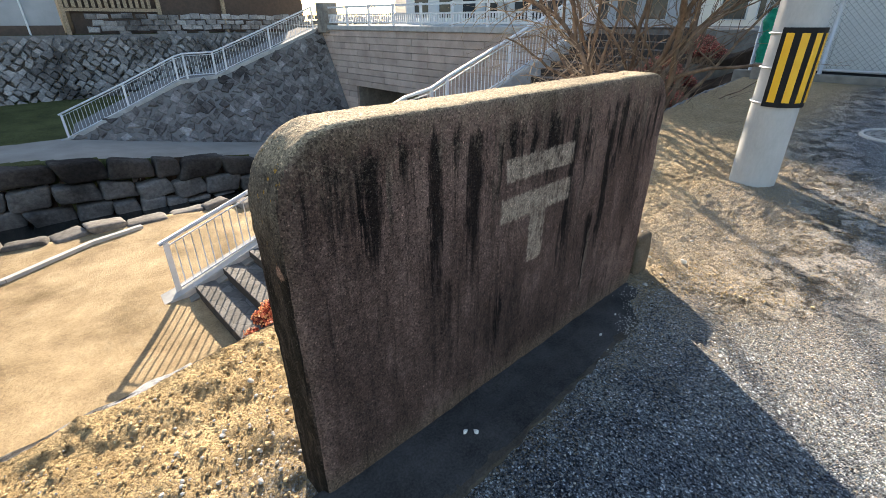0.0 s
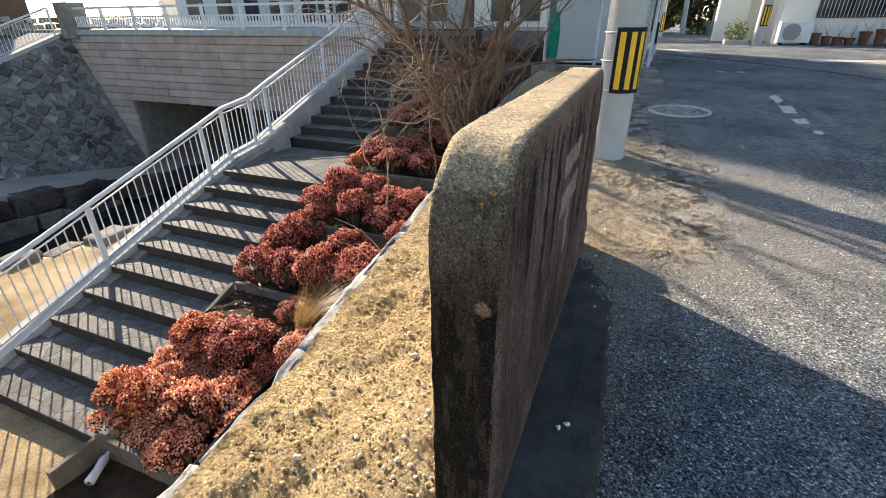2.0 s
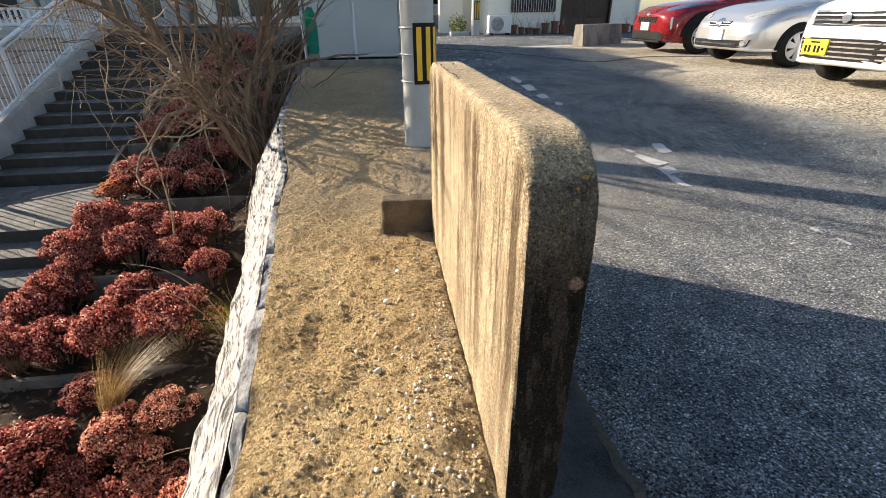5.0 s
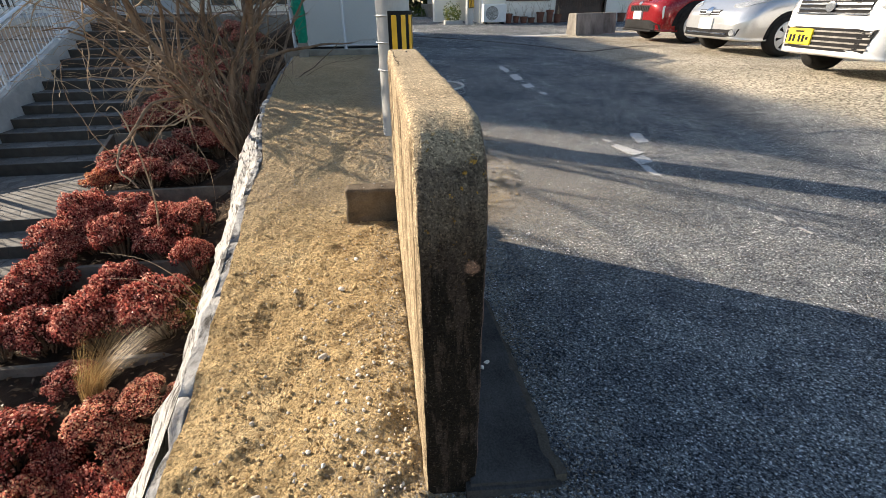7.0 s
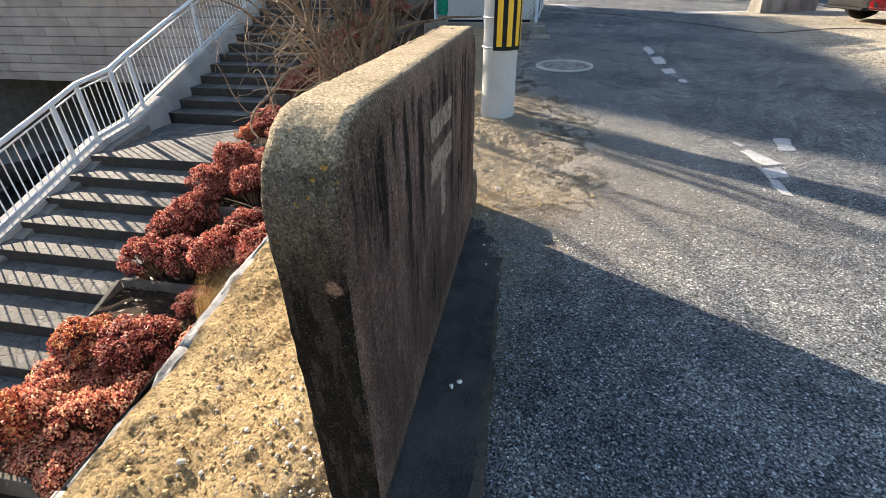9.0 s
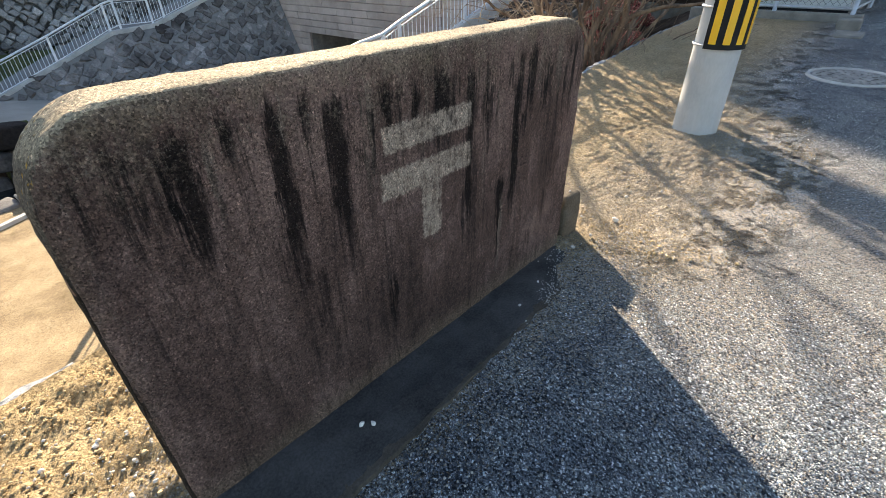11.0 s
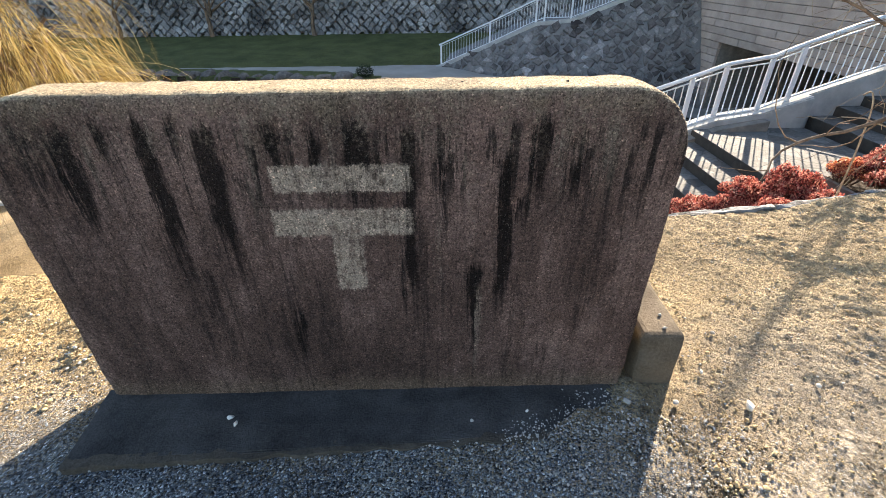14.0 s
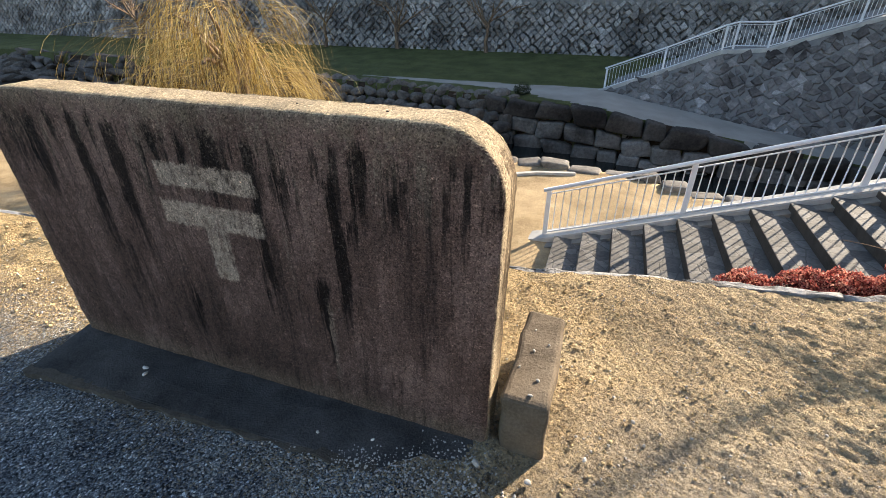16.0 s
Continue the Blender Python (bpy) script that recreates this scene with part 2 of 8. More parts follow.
def old_concrete():
    """Weathered exposed-grain concrete with a brown-black film, dark rain streaks and lichen."""
    m, t, b = nodes_of("old_concrete")
    p = place(t)
    g = t.nodes.new("ShaderNodeNewGeometry")
    s = t.nodes.new("ShaderNodeSeparateXYZ")
    t.links.new(g.outputs["True Normal"], s.inputs[0])
    q = t.nodes.new("ShaderNodeSeparateXYZ")
    t.links.new(p, q.inputs[0])
    Z = q.outputs[2]

    def mul(*v):
        r = v[0]
        for w in v[1:]:
            r = maths(t, "MULTIPLY", r, w)
        return r

    def add(a, c):
        return maths(t, "ADD", a, c)

    def inv(a):
        return maths(t, "SUBTRACT", 1.0, a)

    def centred(a, k):
        return mul(maths(t, "SUBTRACT", a, 0.5), k)
    # grains of two sizes, broken up by noise
    warp = t.nodes.new("ShaderNodeVectorMath")
    warp.operation = "ADD"
    nz = nd(t, "TexNoise", Scale=260.0, Detail=2.0)
    t.links.new(p, nz.inputs["Vector"])
    sc = t.nodes.new("ShaderNodeVectorMath")
    sc.operation = "SCALE"
    sc.inputs["Scale"].default_value = 0.004
    t.links.new(nz.outputs["Color"], sc.inputs[0])
    t.links.new(p, warp.inputs[0])
    t.links.new(sc.outputs[0], warp.inputs[1])
    grains = nd(t, "TexVoronoi", Scale=300.0)
    t.links.new(warp.outputs[0], grains.inputs["Vector"])
    big = nd(t, "TexVoronoi", Scale=210.0)
    t.links.new(warp.outputs[0], big.inputs["Vector"])
    fine = noise_tex(t, p, 420, 3, 0.8)
    # faces told apart by normal, so that each side has its own tone
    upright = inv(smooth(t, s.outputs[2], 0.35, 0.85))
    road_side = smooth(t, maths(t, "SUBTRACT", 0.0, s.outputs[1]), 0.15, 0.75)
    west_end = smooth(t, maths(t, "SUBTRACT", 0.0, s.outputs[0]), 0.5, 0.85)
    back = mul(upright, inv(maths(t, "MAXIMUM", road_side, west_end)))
    below = maths(t, "SUBTRACT", 0.94, Z)
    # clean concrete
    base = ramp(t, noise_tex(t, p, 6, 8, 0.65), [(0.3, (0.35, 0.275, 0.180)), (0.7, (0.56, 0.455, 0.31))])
    # the road side: a grey-brown film with slow changes, darker below the middle
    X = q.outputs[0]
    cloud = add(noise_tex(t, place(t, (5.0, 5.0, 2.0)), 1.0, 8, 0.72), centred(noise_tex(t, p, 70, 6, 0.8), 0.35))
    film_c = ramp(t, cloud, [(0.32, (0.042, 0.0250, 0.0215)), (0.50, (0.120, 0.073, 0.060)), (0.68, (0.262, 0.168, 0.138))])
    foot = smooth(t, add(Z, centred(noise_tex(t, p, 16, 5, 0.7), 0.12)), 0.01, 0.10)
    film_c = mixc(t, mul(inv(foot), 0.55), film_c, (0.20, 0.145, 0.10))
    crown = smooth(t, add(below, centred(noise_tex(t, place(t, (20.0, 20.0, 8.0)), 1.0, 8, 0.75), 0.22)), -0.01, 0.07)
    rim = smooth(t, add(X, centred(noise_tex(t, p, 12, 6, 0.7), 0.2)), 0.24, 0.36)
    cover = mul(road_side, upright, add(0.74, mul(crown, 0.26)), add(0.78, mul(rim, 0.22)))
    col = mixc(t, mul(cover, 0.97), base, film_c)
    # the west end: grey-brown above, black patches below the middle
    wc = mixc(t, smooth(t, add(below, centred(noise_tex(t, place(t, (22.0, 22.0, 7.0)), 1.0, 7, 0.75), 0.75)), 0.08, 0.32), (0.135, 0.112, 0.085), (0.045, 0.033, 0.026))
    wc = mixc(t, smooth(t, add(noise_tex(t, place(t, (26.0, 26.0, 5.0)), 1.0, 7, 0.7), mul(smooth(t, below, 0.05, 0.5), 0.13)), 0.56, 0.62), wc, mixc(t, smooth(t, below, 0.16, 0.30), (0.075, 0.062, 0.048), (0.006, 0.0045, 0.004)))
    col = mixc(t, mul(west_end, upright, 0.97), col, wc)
    # fine hair-like runs over the whole face
    lane = noise_tex(t, place(t, (11.0, 11.0, 0.7)), 1.0, 5, 0.7)
    hair = noise_tex(t, place(t, (62.0, 62.0, 3.0)), 1.0, 6, 0.75)
    rag = noise_tex(t, place(t, (34.0, 34.0, 5.0)), 1.0, 6, 0.75)
    run = noise_tex(t, place(t, (9.0, 9.0, 0.3)), 1.0, 3, 0.6)
    tail = inv(smooth(t, maths(t, "SUBTRACT", below, mul(run, 1.25)), -0.30, 0.25))
    fine_run = mul(smooth(t, add(hair, centred(lane, 0.5)), 0.50, 0.66), smooth(t, maths(t, "SUBTRACT", below, mul(rag, 0.18)), -0.03, 0.04), road_side, upright, 0.55)
    col = mixc(t, fine_run, col, (0.018, 0.013, 0.011))
    fringe = mul(smooth(t, add(rag, centred(hair, 0.7)), 0.50, 0.60), smooth(t, add(below, centred(lane, 0.16)), 0.05, 0.10), inv(smooth(t, add(below, centred(run, 0.5)), 0.14, 0.34)), road_side, upright, 0.85)
    col = mixc(t, fringe, col, (0.016, 0.012, 0.010))
    # broad black drips, each with its own place, start and length
    wavy = add(X, add(centred(noise_tex(t, place(t, (3.0, 3.0, 6.0)), 1.0, 5, 0.7), 0.05), centred(add(rag, hair), 0.06)))
    high = add(Z, centred(noise_tex(t, place(t, (45.0, 45.0, 4.0)), 1.0, 6, 0.8), 0.16))

    def runs(rows):
        total = None
        for x, z1, z0, w, k in rows:
            side = inv(smooth(t, maths(t, "ABSOLUTE", maths(t, "SUBTRACT", wavy, x)), 0.15 * w, 1.15 * w))
            one = mul(side, inv(smooth(t, high, z1 - 0.05, z1 + 0.03)), smooth(t, high, z0 - 0.14, 0.35 * z0 + 0.65 * z1), k)
            total = one if total is None else maths(t, "MAXIMUM", total, one)
        return mul(total, road_side, upright)
    drip = runs(DRIPS)
    strand = noise_tex(t, place(t, (110.0, 110.0, 4.0)), 1.0, 5, 0.75)
    blot = noise_tex(t, place(t, (14.0, 14.0, 5.0)), 1.0, 6, 0.7)
    drip = mul(smooth(t, add(drip, add(centred(blot, 0.9), add(centred(hair, 0.8), centred(strand, 0.7)))), 0.12, 0.72), smooth(t, drip, 0.0, 0.30))
    col = mixc(t, mul(drip, 0.92), col, (0.0095, 0.0066, 0.0058))
    pale = runs(PALE_RUNS)
    col = mixc(t, mul(pale, smooth(t, add(hair, centred(noise_tex(t, p, 90, 4, 0.7), 0.6)), 0.40, 0.62)), col, (0.30, 0.23, 0.175))
    # brown runs on the sunny side
    broad = noise_tex(t, place(t, (7.0, 7.0, 0.45)), 1.0, 5, 0.65)
    brown = mul(smooth(t, add(add(broad, centred(lane, 0.5)), centred(hair, 0.40)), 0.43, 0.60), add(0.35, mul(tail, 0.65)), smooth(t, below, 0.0, 0.07))
    col = mixc(t, mul(brown, back, 0.90), col, (0.085, 0.057, 0.032))
    # a broken crack runs along the back of the top
    seam = maths(t, "ABSOLUTE", maths(t, "SUBTRACT", q.outputs[1], add(0.886, centred(noise_tex(t, p, 24, 4, 0.7), 0.03))))
    seam = mul(inv(smooth(t, seam, 0.0015, 0.004)), smooth(t, X, 1.0, 1.25), inv(upright), smooth(t, noise_tex(t, p, 11, 3, 0.6), 0.40, 0.50))
    col = mixc(t, mul(seam, 0.9), col, (0.02, 0.016, 0.012))
    # pale lime runs and mottling near the top
    lime = mul(smooth(t, noise_tex(t, place(t, (30.0, 30.0, 2.0)), 1.0, 6, 0.75), 0.58, 0.72), upright, road_side, 0.25)
    col = mixc(t, lime, col, (0.20, 0.16, 0.125))
    mott = mul(smooth(t, add(noise_tex(t, p, 85, 8, 0.85), centred(noise_tex(t, place(t, (14.0, 14.0, 6.0)), 1.0, 4, 0.6), 0.5)), 0.47, 0.64), inv(smooth(t, below, 0.03, 0.20)), upright, maths(t, "SUBTRACT", 0.80, mul(west_end, 0.55)))
    col = mixc(t, mott, col, (0.27, 0.205, 0.15))
    moss = mul(smooth(t, noise_tex(t, p, 13, 6, 0.7), 0.56, 0.72), inv(smooth(t, below, 0.02, 0.30)), 0.10)
    col = mixc(t, moss, col, (0.075, 0.066, 0.035))
    # the postal mark: thin whitish paint, rubbed off in places and run over by dirt
    wobx, wobz = add(X, centred(noise_tex(t, p, 50, 6, 0.85), 0.045)), add(Z, centred(noise_tex(t, place(t, (60.0, 60.0, 38.0)), 1.0, 6, 0.85), 0.050))
    paint = None
    for x0, z0, x1, z1 in POSTAL_MARK:
        bar = mul(smooth(t, wobx, x0 - 0.004, x0 + 0.004), inv(smooth(t, wobx, x1 - 0.004, x1 + 0.004)), smooth(t, wobz, z0 - 0.004, z0 + 0.004), inv(smooth(t, wobz, z1 - 0.004, z1 + 0.004)))
        paint = bar if paint is None else maths(t, "MAXIMUM", paint, bar)
    worn = inv(smooth(t, add(noise_tex(t, p, 34, 10, 0.85), add(centred(hair, 0.5), centred(blot, 0.4))), 0.46, 0.60))
    white = ramp(t, noise_tex(t, p, 18, 6, 0.75), [(0.3, (0.29, 0.215, 0.165)), (0.7, (0.56, 0.445, 0.345))])
    col = mixc(t, mul(paint, road_side, add(0.24, mul(worn, 0.74))), col, white)
    # orange lichen rosettes on the upper end, and one pale scar
    lich = mul(smooth(t, noise_tex(t, p, 46, 3, 0.6), 0.64, 0.68), maths(t, "MAXIMUM", west_end, mul(inv(upright), inv(smooth(t, q.outputs[0], 0.3, 0.42)))), mask(t, p, "Z", 0.55, 0.86))
    col = mixc(t, mul(lich, 0.8), col, (0.42, 0.23, 0.035))
    dist = t.nodes.new("ShaderNodeVectorMath")
    dist.operation = "DISTANCE"
    t.links.new(p, dist.inputs[0])
    dist.inputs[1].default_value = (SCAR_X, SCAR_Y, SCAR_Z)
    scar = inv(smooth(t, add(dist.outputs["Value"], centred(noise_tex(t, p, 90, 5, 0.7), 0.02)), 0.012, 0.020))
    col = mixc(t, mul(scar, 0.8), col, (0.33, 0.20, 0.14))
    # grains over all
    speck = ramp(t, grains.outputs["Color"], [(0.10, (0.30, 0.29, 0.28)), (0.40, (0.85, 0.85, 0.85)), (0.75, (1.2, 1.19, 1.16)), (0.93, (2.1, 2.05, 1.97))])
    col = mixc(t, 0.78, col, speck, "MULTIPLY")
    rare = ramp(t, big.outputs["Color"], [(0.10, (0.55, 0.54, 0.53)), (0.3, (1.0, 1.0, 1.0)), (0.88, (1.12, 1.12, 1.1)), (0.94, (2.2, 2.15, 2.05))])
    col = mixc(t, 0.8, col, rare, "MULTIPLY")
    col = mixc(t, 0.8, col, ramp(t, fine, [(0.3, (0.62, 0.62, 0.62)), (0.7, (1.4, 1.4, 1.4))]), "MULTIPLY")
    bare = mul(smooth(t, big.outputs["Distance"], 0.42, 0.22), smooth(t, noise_tex(t, p, 150, 2, 0.5), 0.56, 0.62), upright, 0.5)
    col = mixc(t, bare, col, (0.22, 0.185, 0.15))
    t.links.new(col, b.inputs["Base Color"])
    b.inputs["Roughness"].default_value = 0.92
    n1 = bump_to(t, None, add(inv(grains.outputs["Distance"]), mul(fine, 0.8)), 0.9, 0.003)
    n2 = bump_to(t, None, inv(big.outputs["Distance"]), 0.5, 0.004, n1)
    bump_to(t, b, noise_tex(t, p, 34, 6, 0.75), 0.6, 0.008, n2)
    return m


def leaf_material(name, a, b_, c):
    m, t, b = nodes_of(name)
    g = t.nodes.new("ShaderNodeNewGeometry")
    o = t.nodes.new("ShaderNodeObjectInfo")
    r = maths(t, "FRACT", maths(t, "ADD", g.outputs["Random Per Island"], maths(t, "MULTIPLY", o.outputs["Random"], 0.25)))
    col = ramp(t, r, [(0.0, a), (0.55, b_), (0.95, c)])
    t.links.new(col, b.inputs["Base Color"])
    b.inputs["Roughness"].default_value = 0.42
    b.inputs["Specular IOR Level"].default_value = 0.28
    tr = nd(t, "BsdfTranslucent")
    t.links.new(col, tr.inputs[0])
    mx = nd(t, "MixShader", Fac=0.42)
    t.links.new(b.outputs[0], mx.inputs[1])
    t.links.new(tr.outputs[0], mx.inputs[2])
    t.links.new(mx.outputs[0], t.nodes["Material Output"].inputs[0])
    return m


def masonry_material(name, c1, c2, c3):
    """Stones, each with a tone of its own, stained by weather."""
    m, t, b = nodes_of(name)
    g = t.nodes.new("ShaderNodeNewGeometry")
    p = place(t)
    col = ramp(t, g.outputs["Random Per Island"], [(0.0, c1), (0.6, c2), (1.0, c3)])
    col = mixc(t, 1.0, col, ramp(t, noise_tex(t, p, 0.45, 6, 0.65), [(0.36, (0.28, 0.27, 0.27)), (0.50, (0.75, 0.74, 0.73)), (0.66, (1.12, 1.12, 1.13))]), "MULTIPLY")
    col = mixc(t, 1.0, col, ramp(t, noise_tex(t, p, 9, 6, 0.65), [(0.3, (0.6, 0.6, 0.6)), (0.65, (1.15, 1.15, 1.15))]), "MULTIPLY")
    t.links.new(col, b.inputs["Base Color"])
    b.inputs["Roughness"].default_value = 0.9
    bump_to(t, b, noise_tex(t, p, 14, 6, 0.7), 0.6, 0.03)
    return m


SCAR_X, SCAR_Y, SCAR_Z = 0.31, 0.798, 0.663     # a chipped pale spot on the wall's west end
M_GROUND = ground_material()
M_WALL = old_concrete()
M_CONC = plain("grey_concrete", (0.15, 0.138, 0.12), (0.31, 0.288, 0.25), 4, 120, 0.9, bump=0.4, dist=0.004)
M_CONC_LIGHT = plain("light_concrete", (0.34, 0.335, 0.315), (0.54, 0.525, 0.495), 3, 90, 0.85, bump=0.3, dist=0.004)
M_CONC_DARK = plain("dark_concrete", (0.026, 0.025, 0.025), (0.115, 0.107, 0.100), 6, 150, 0.85, bump=0.9, dist=0.006, speck=0.45)
M_STEP = plain("stone_step", (0.085, 0.081, 0.075), (0.25, 0.235, 0.213), 2.5, 60, 0.75, bump=0.4, dist=0.006, vary=0.1)
M_JOINT = plain("joint_mortar", (0.17, 0.165, 0.155), (0.24, 0.232, 0.22), 6, 80, 0.9)
M_WHITE = plain("white_rail_paint", (0.66, 0.67, 0.68), (0.80, 0.81, 0.81), 5, 70, 0.4, bump=0.08, dist=0.001, speck=0.15)
M_POLE = plain("pole_concrete", (0.38, 0.38, 0.365), (0.54, 0.54, 0.525), 2.5, 70, 0.7, bump=0.15, dist=0.002, stretch=(1, 1, 0.4))
M_STEEL = plain("galvanised_steel", (0.42, 0.44, 0.46), (0.60, 0.62, 0.64), 8, 90, 0.5, metal=0.4, bump=0.1, dist=0.001)
M_BLACK = plain("black_rubber", (0.010, 0.010, 0.011), (0.025, 0.025, 0.026), 8, 120, 0.6, bump=0.1, dist=0.001)
M_YELLOW = plain("yellow_reflector", (0.80, 0.42, 0.01), (0.86, 0.50, 0.02), 12, 120, 0.35, bump=0.1, dist=0.001)
M_SOIL = plain("bed_soil", (0.026, 0.018, 0.013), (0.080, 0.055, 0.036), 5, 60, 0.95, bump=0.8, dist=0.03)
M_BOARD = plain("old_concrete_board", (0.10, 0.088, 0.072), (0.22, 0.20, 0.168), 5, 60, 0.85, bump=0.4, dist=0.004)
M_BARK = plain("grey_brown_bark", (0.070, 0.048, 0.034), (0.29, 0.205, 0.14), 9, 70, 0.9, bump=0.6, dist=0.006, stretch=(1, 1, 0.3))
M_TWIG = plain("pale_twig", (0.22, 0.16, 0.10), (0.54, 0.42, 0.29), 14, 80, 0.8, bump=0.2, dist=0.002)
M_ROCK = masonry_material("bank_stone", (0.20, 0.185, 0.165), (0.31, 0.29, 0.26), (0.44, 0.415, 0.375))
M_MASON = masonry_material("grey_masonry", (0.26, 0.248, 0.238), (0.34, 0.328, 0.316), (0.50, 0.487, 0.47))
M_ROCK_DARK = masonry_material("lichened_bank_stone", (0.080, 0.070, 0.060), (0.14, 0.122, 0.105), (0.22, 0.195, 0.17))
M_RAMP = masonry_material("dark_ramp_stone", (0.17, 0.155, 0.145), (0.27, 0.25, 0.235), (0.44, 0.42, 0.40))
M_BRIDGE = plain("pink_granite_course", (0.38, 0.295, 0.245), (0.56, 0.455, 0.385), 1.4, 40, 0.8, bump=0.35, dist=0.006, vary=0.12)
M_LEAF = leaf_material("red_leaf", (0.26, 0.048, 0.042), (0.53, 0.155, 0.120), (0.82, 0.47, 0.34))
M_LEAF_SHADE = leaf_material("dark_red_leaf", (0.040, 0.008, 0.008), (0.12, 0.022, 0.020), (0.24, 0.06, 0.045))
# pinker leaves of the low shrubs, lightened further in place of sunlight
M_LEAF_PINK = leaf_material("light_pink_leaf", (0.50, 0.130, 0.100), (0.82, 0.350, 0.240), (0.95, 0.72, 0.45))
M_LEAF_ORANGE = leaf_material("orange_leaf", (0.38, 0.066, 0.045), (0.64, 0.19, 0.105), (0.86, 0.54, 0.24))
M_STRAW = leaf_material("straw", (0.20, 0.115, 0.045), (0.36, 0.235, 0.10), (0.52, 0.38, 0.18))
M_LITTER = leaf_material("dead_leaf", (0.06, 0.035, 0.020), (0.16, 0.095, 0.050), (0.30, 0.20, 0.11))
M_STRAW_GREEN = leaf_material("yellow_green_blade", (0.40, 0.30, 0.04), (0.48, 0.40, 0.05), (0.60, 0.48, 0.12))
M_WILLOW = leaf_material("golden_twig", (0.09, 0.050, 0.018), (0.36, 0.25, 0.070), (0.60, 0.48, 0.21))
M_GRASS = plain("short_grass", (0.045, 0.055, 0.020), (0.15, 0.155, 0.060), 0.9, 16, 0.9, bump=1.0, dist=0.09, speck=0.5)
M_PATH = plain("pale_path", (0.27, 0.245, 0.21), (0.38, 0.35, 0.305), 0.7, 40, 0.9, bump=0.3, dist=0.01)
M_WATER = plain("river_water", (0.012, 0.014, 0.013), (0.02, 0.022, 0.02), 1.5, 20, 0.12, bump=0.15, dist=0.02)


def sand_material():
    m, t, b = nodes_of("pale_sand")
    p = place(t)
    col, h = sand_colour(t, p)
    col = mixc(t, 0.45, col, (0.25, 0.215, 0.165))
    col = mixc(t, 1.0, col, ramp(t, noise_tex(t, p, 0.6, 8, 0.7), [(0.36, (0.46, 0.43, 0.38)), (0.50, (0.80, 0.78, 0.75)), (0.62, (1.0, 0.99, 0.98))]), "MULTIPLY")
    t.links.new(col, b.inputs["Base Color"])
    b.inputs["Roughness"].default_value = 0.9
    bump_to(t, b, h, 0.7, 0.012)
    return m


M_SAND = sand_material()


# ---- mesh helpers ----
def mesh_ob(name, bm, material, parent=None, label="", smooth_faces=False):
    me = bpy.data.meshes.new(name)
    bm.to_mesh(me)
    bm.free()
    if smooth_faces:
        me.shade_smooth()
    for m in (material if isinstance(material, (list, tuple)) else [material]):
        me.materials.append(m)
    ob = new(name, me)
    if parent is not None:
        ob.parent = parent
    if label:
        tagged(ob, label)
    return ob


def part(name, bm, material, parent, label="", smooth_faces=False):
    """One mesh object under a thing or a part."""
    return mesh_ob(name, bm, material, parent, label, smooth_faces)


def again(src, name, m, parent):
    """Another piece on the same mesh data."""
    o = new(name, src.data)
    o.parent = parent
    o.matrix_basis = m
    return o


def empty(name, x=0.0, y=0.0, z=0.0, label="", category="", group="", kind=""):
    e = new(name)
    e.location = (x, y, z)
    e.empty_display_size = 0.1
    return tagged(e, label, category, group, kind)


def box(bm, x0, y0, z0, x1, y1, z1, bevel=0.0, seg=1):
    r = bmesh.ops.create_cube(bm, size=1.0)
    vs = r["verts"]
    for v in vs:
        v.co = Vector((x0 + (v.co.x + 0.5) * (x1 - x0), y0 + (v.co.y + 0.5) * (y1 - y0), z0 + (v.co.z + 0.5) * (z1 - z0)))
    if bevel:
        es = list({e for v in vs for e in v.link_edges})
        bmesh.ops.bevel(bm, geom=es, offset=bevel, segments=seg, affect="EDGES", profile=0.5)
    return bm


def B():
    return bmesh.new()


def tube(bm, pts, radii, sides=6, cap=True):
    """A tapered tube along points."""
    rings = []
    pts = [Vector(p) for p in pts]
    up = Vector((0.13, 0.21, 0.97))
    for i, p in enumerate(pts):
        d = (pts[min(i + 1, len(pts) - 1)] - pts[max(i - 1, 0)])
        d = d.normalized() if d.length > 1e-9 else Vector((0, 0, 1))
        a = d.cross(up)
        if a.length < 1e-3:
            a = d.cross(Vector((1, 0, 0)))
        a.normalize()
        c = d.cross(a)
        r = radii[i] if isinstance(radii, (list, tuple)) else radii
        rings.append([bm.verts.new(p + a * r * math.cos(2 * math.pi * k / sides) + c * r * math.sin(2 * math.pi * k / sides)) for k in range(sides)])
    for u, w in zip(rings, rings[1:]):
        for k in range(sides):
            bm.faces.new((u[k], u[(k + 1) % sides], w[(k + 1) % sides], w[k]))
    if cap and sides > 2:
        bm.faces.new(rings[0])
        bm.faces.new(rings[-1][::-1])
    return bm


def prism(bm, outline, y0, y1):
    """An outline of (x, z) carried from y0 to y1."""
    a = [bm.verts.new((x, y0, z)) for x, z in outline]
    b = [bm.verts.new((x, y1, z)) for x, z in outline]
    n = len(a)
    bm.faces.new(a)
    bm.faces.new(b[::-1])
    for i in range(n):
        bm.faces.new((a[i], b[i], b[(i + 1) % n], a[(i + 1) % n]))
    bmesh.ops.recalc_face_normals(bm, faces=bm.faces[:])
    return bm


def lerp_line(pts, x):
    if x <= pts[0][0]:
        (x0, y0), (x1, y1) = pts[0], pts[1]
    elif x >= pts[-1][0]:
        (x0, y0), (x1, y1) = pts[-2], pts[-1]
    else:
        for (x0, y0), (x1, y1) in zip(pts, pts[1:]):
            if x0 <= x <= x1:
                break
    return y0 + (y1 - y0) * (x - x0) / (x1 - x0)


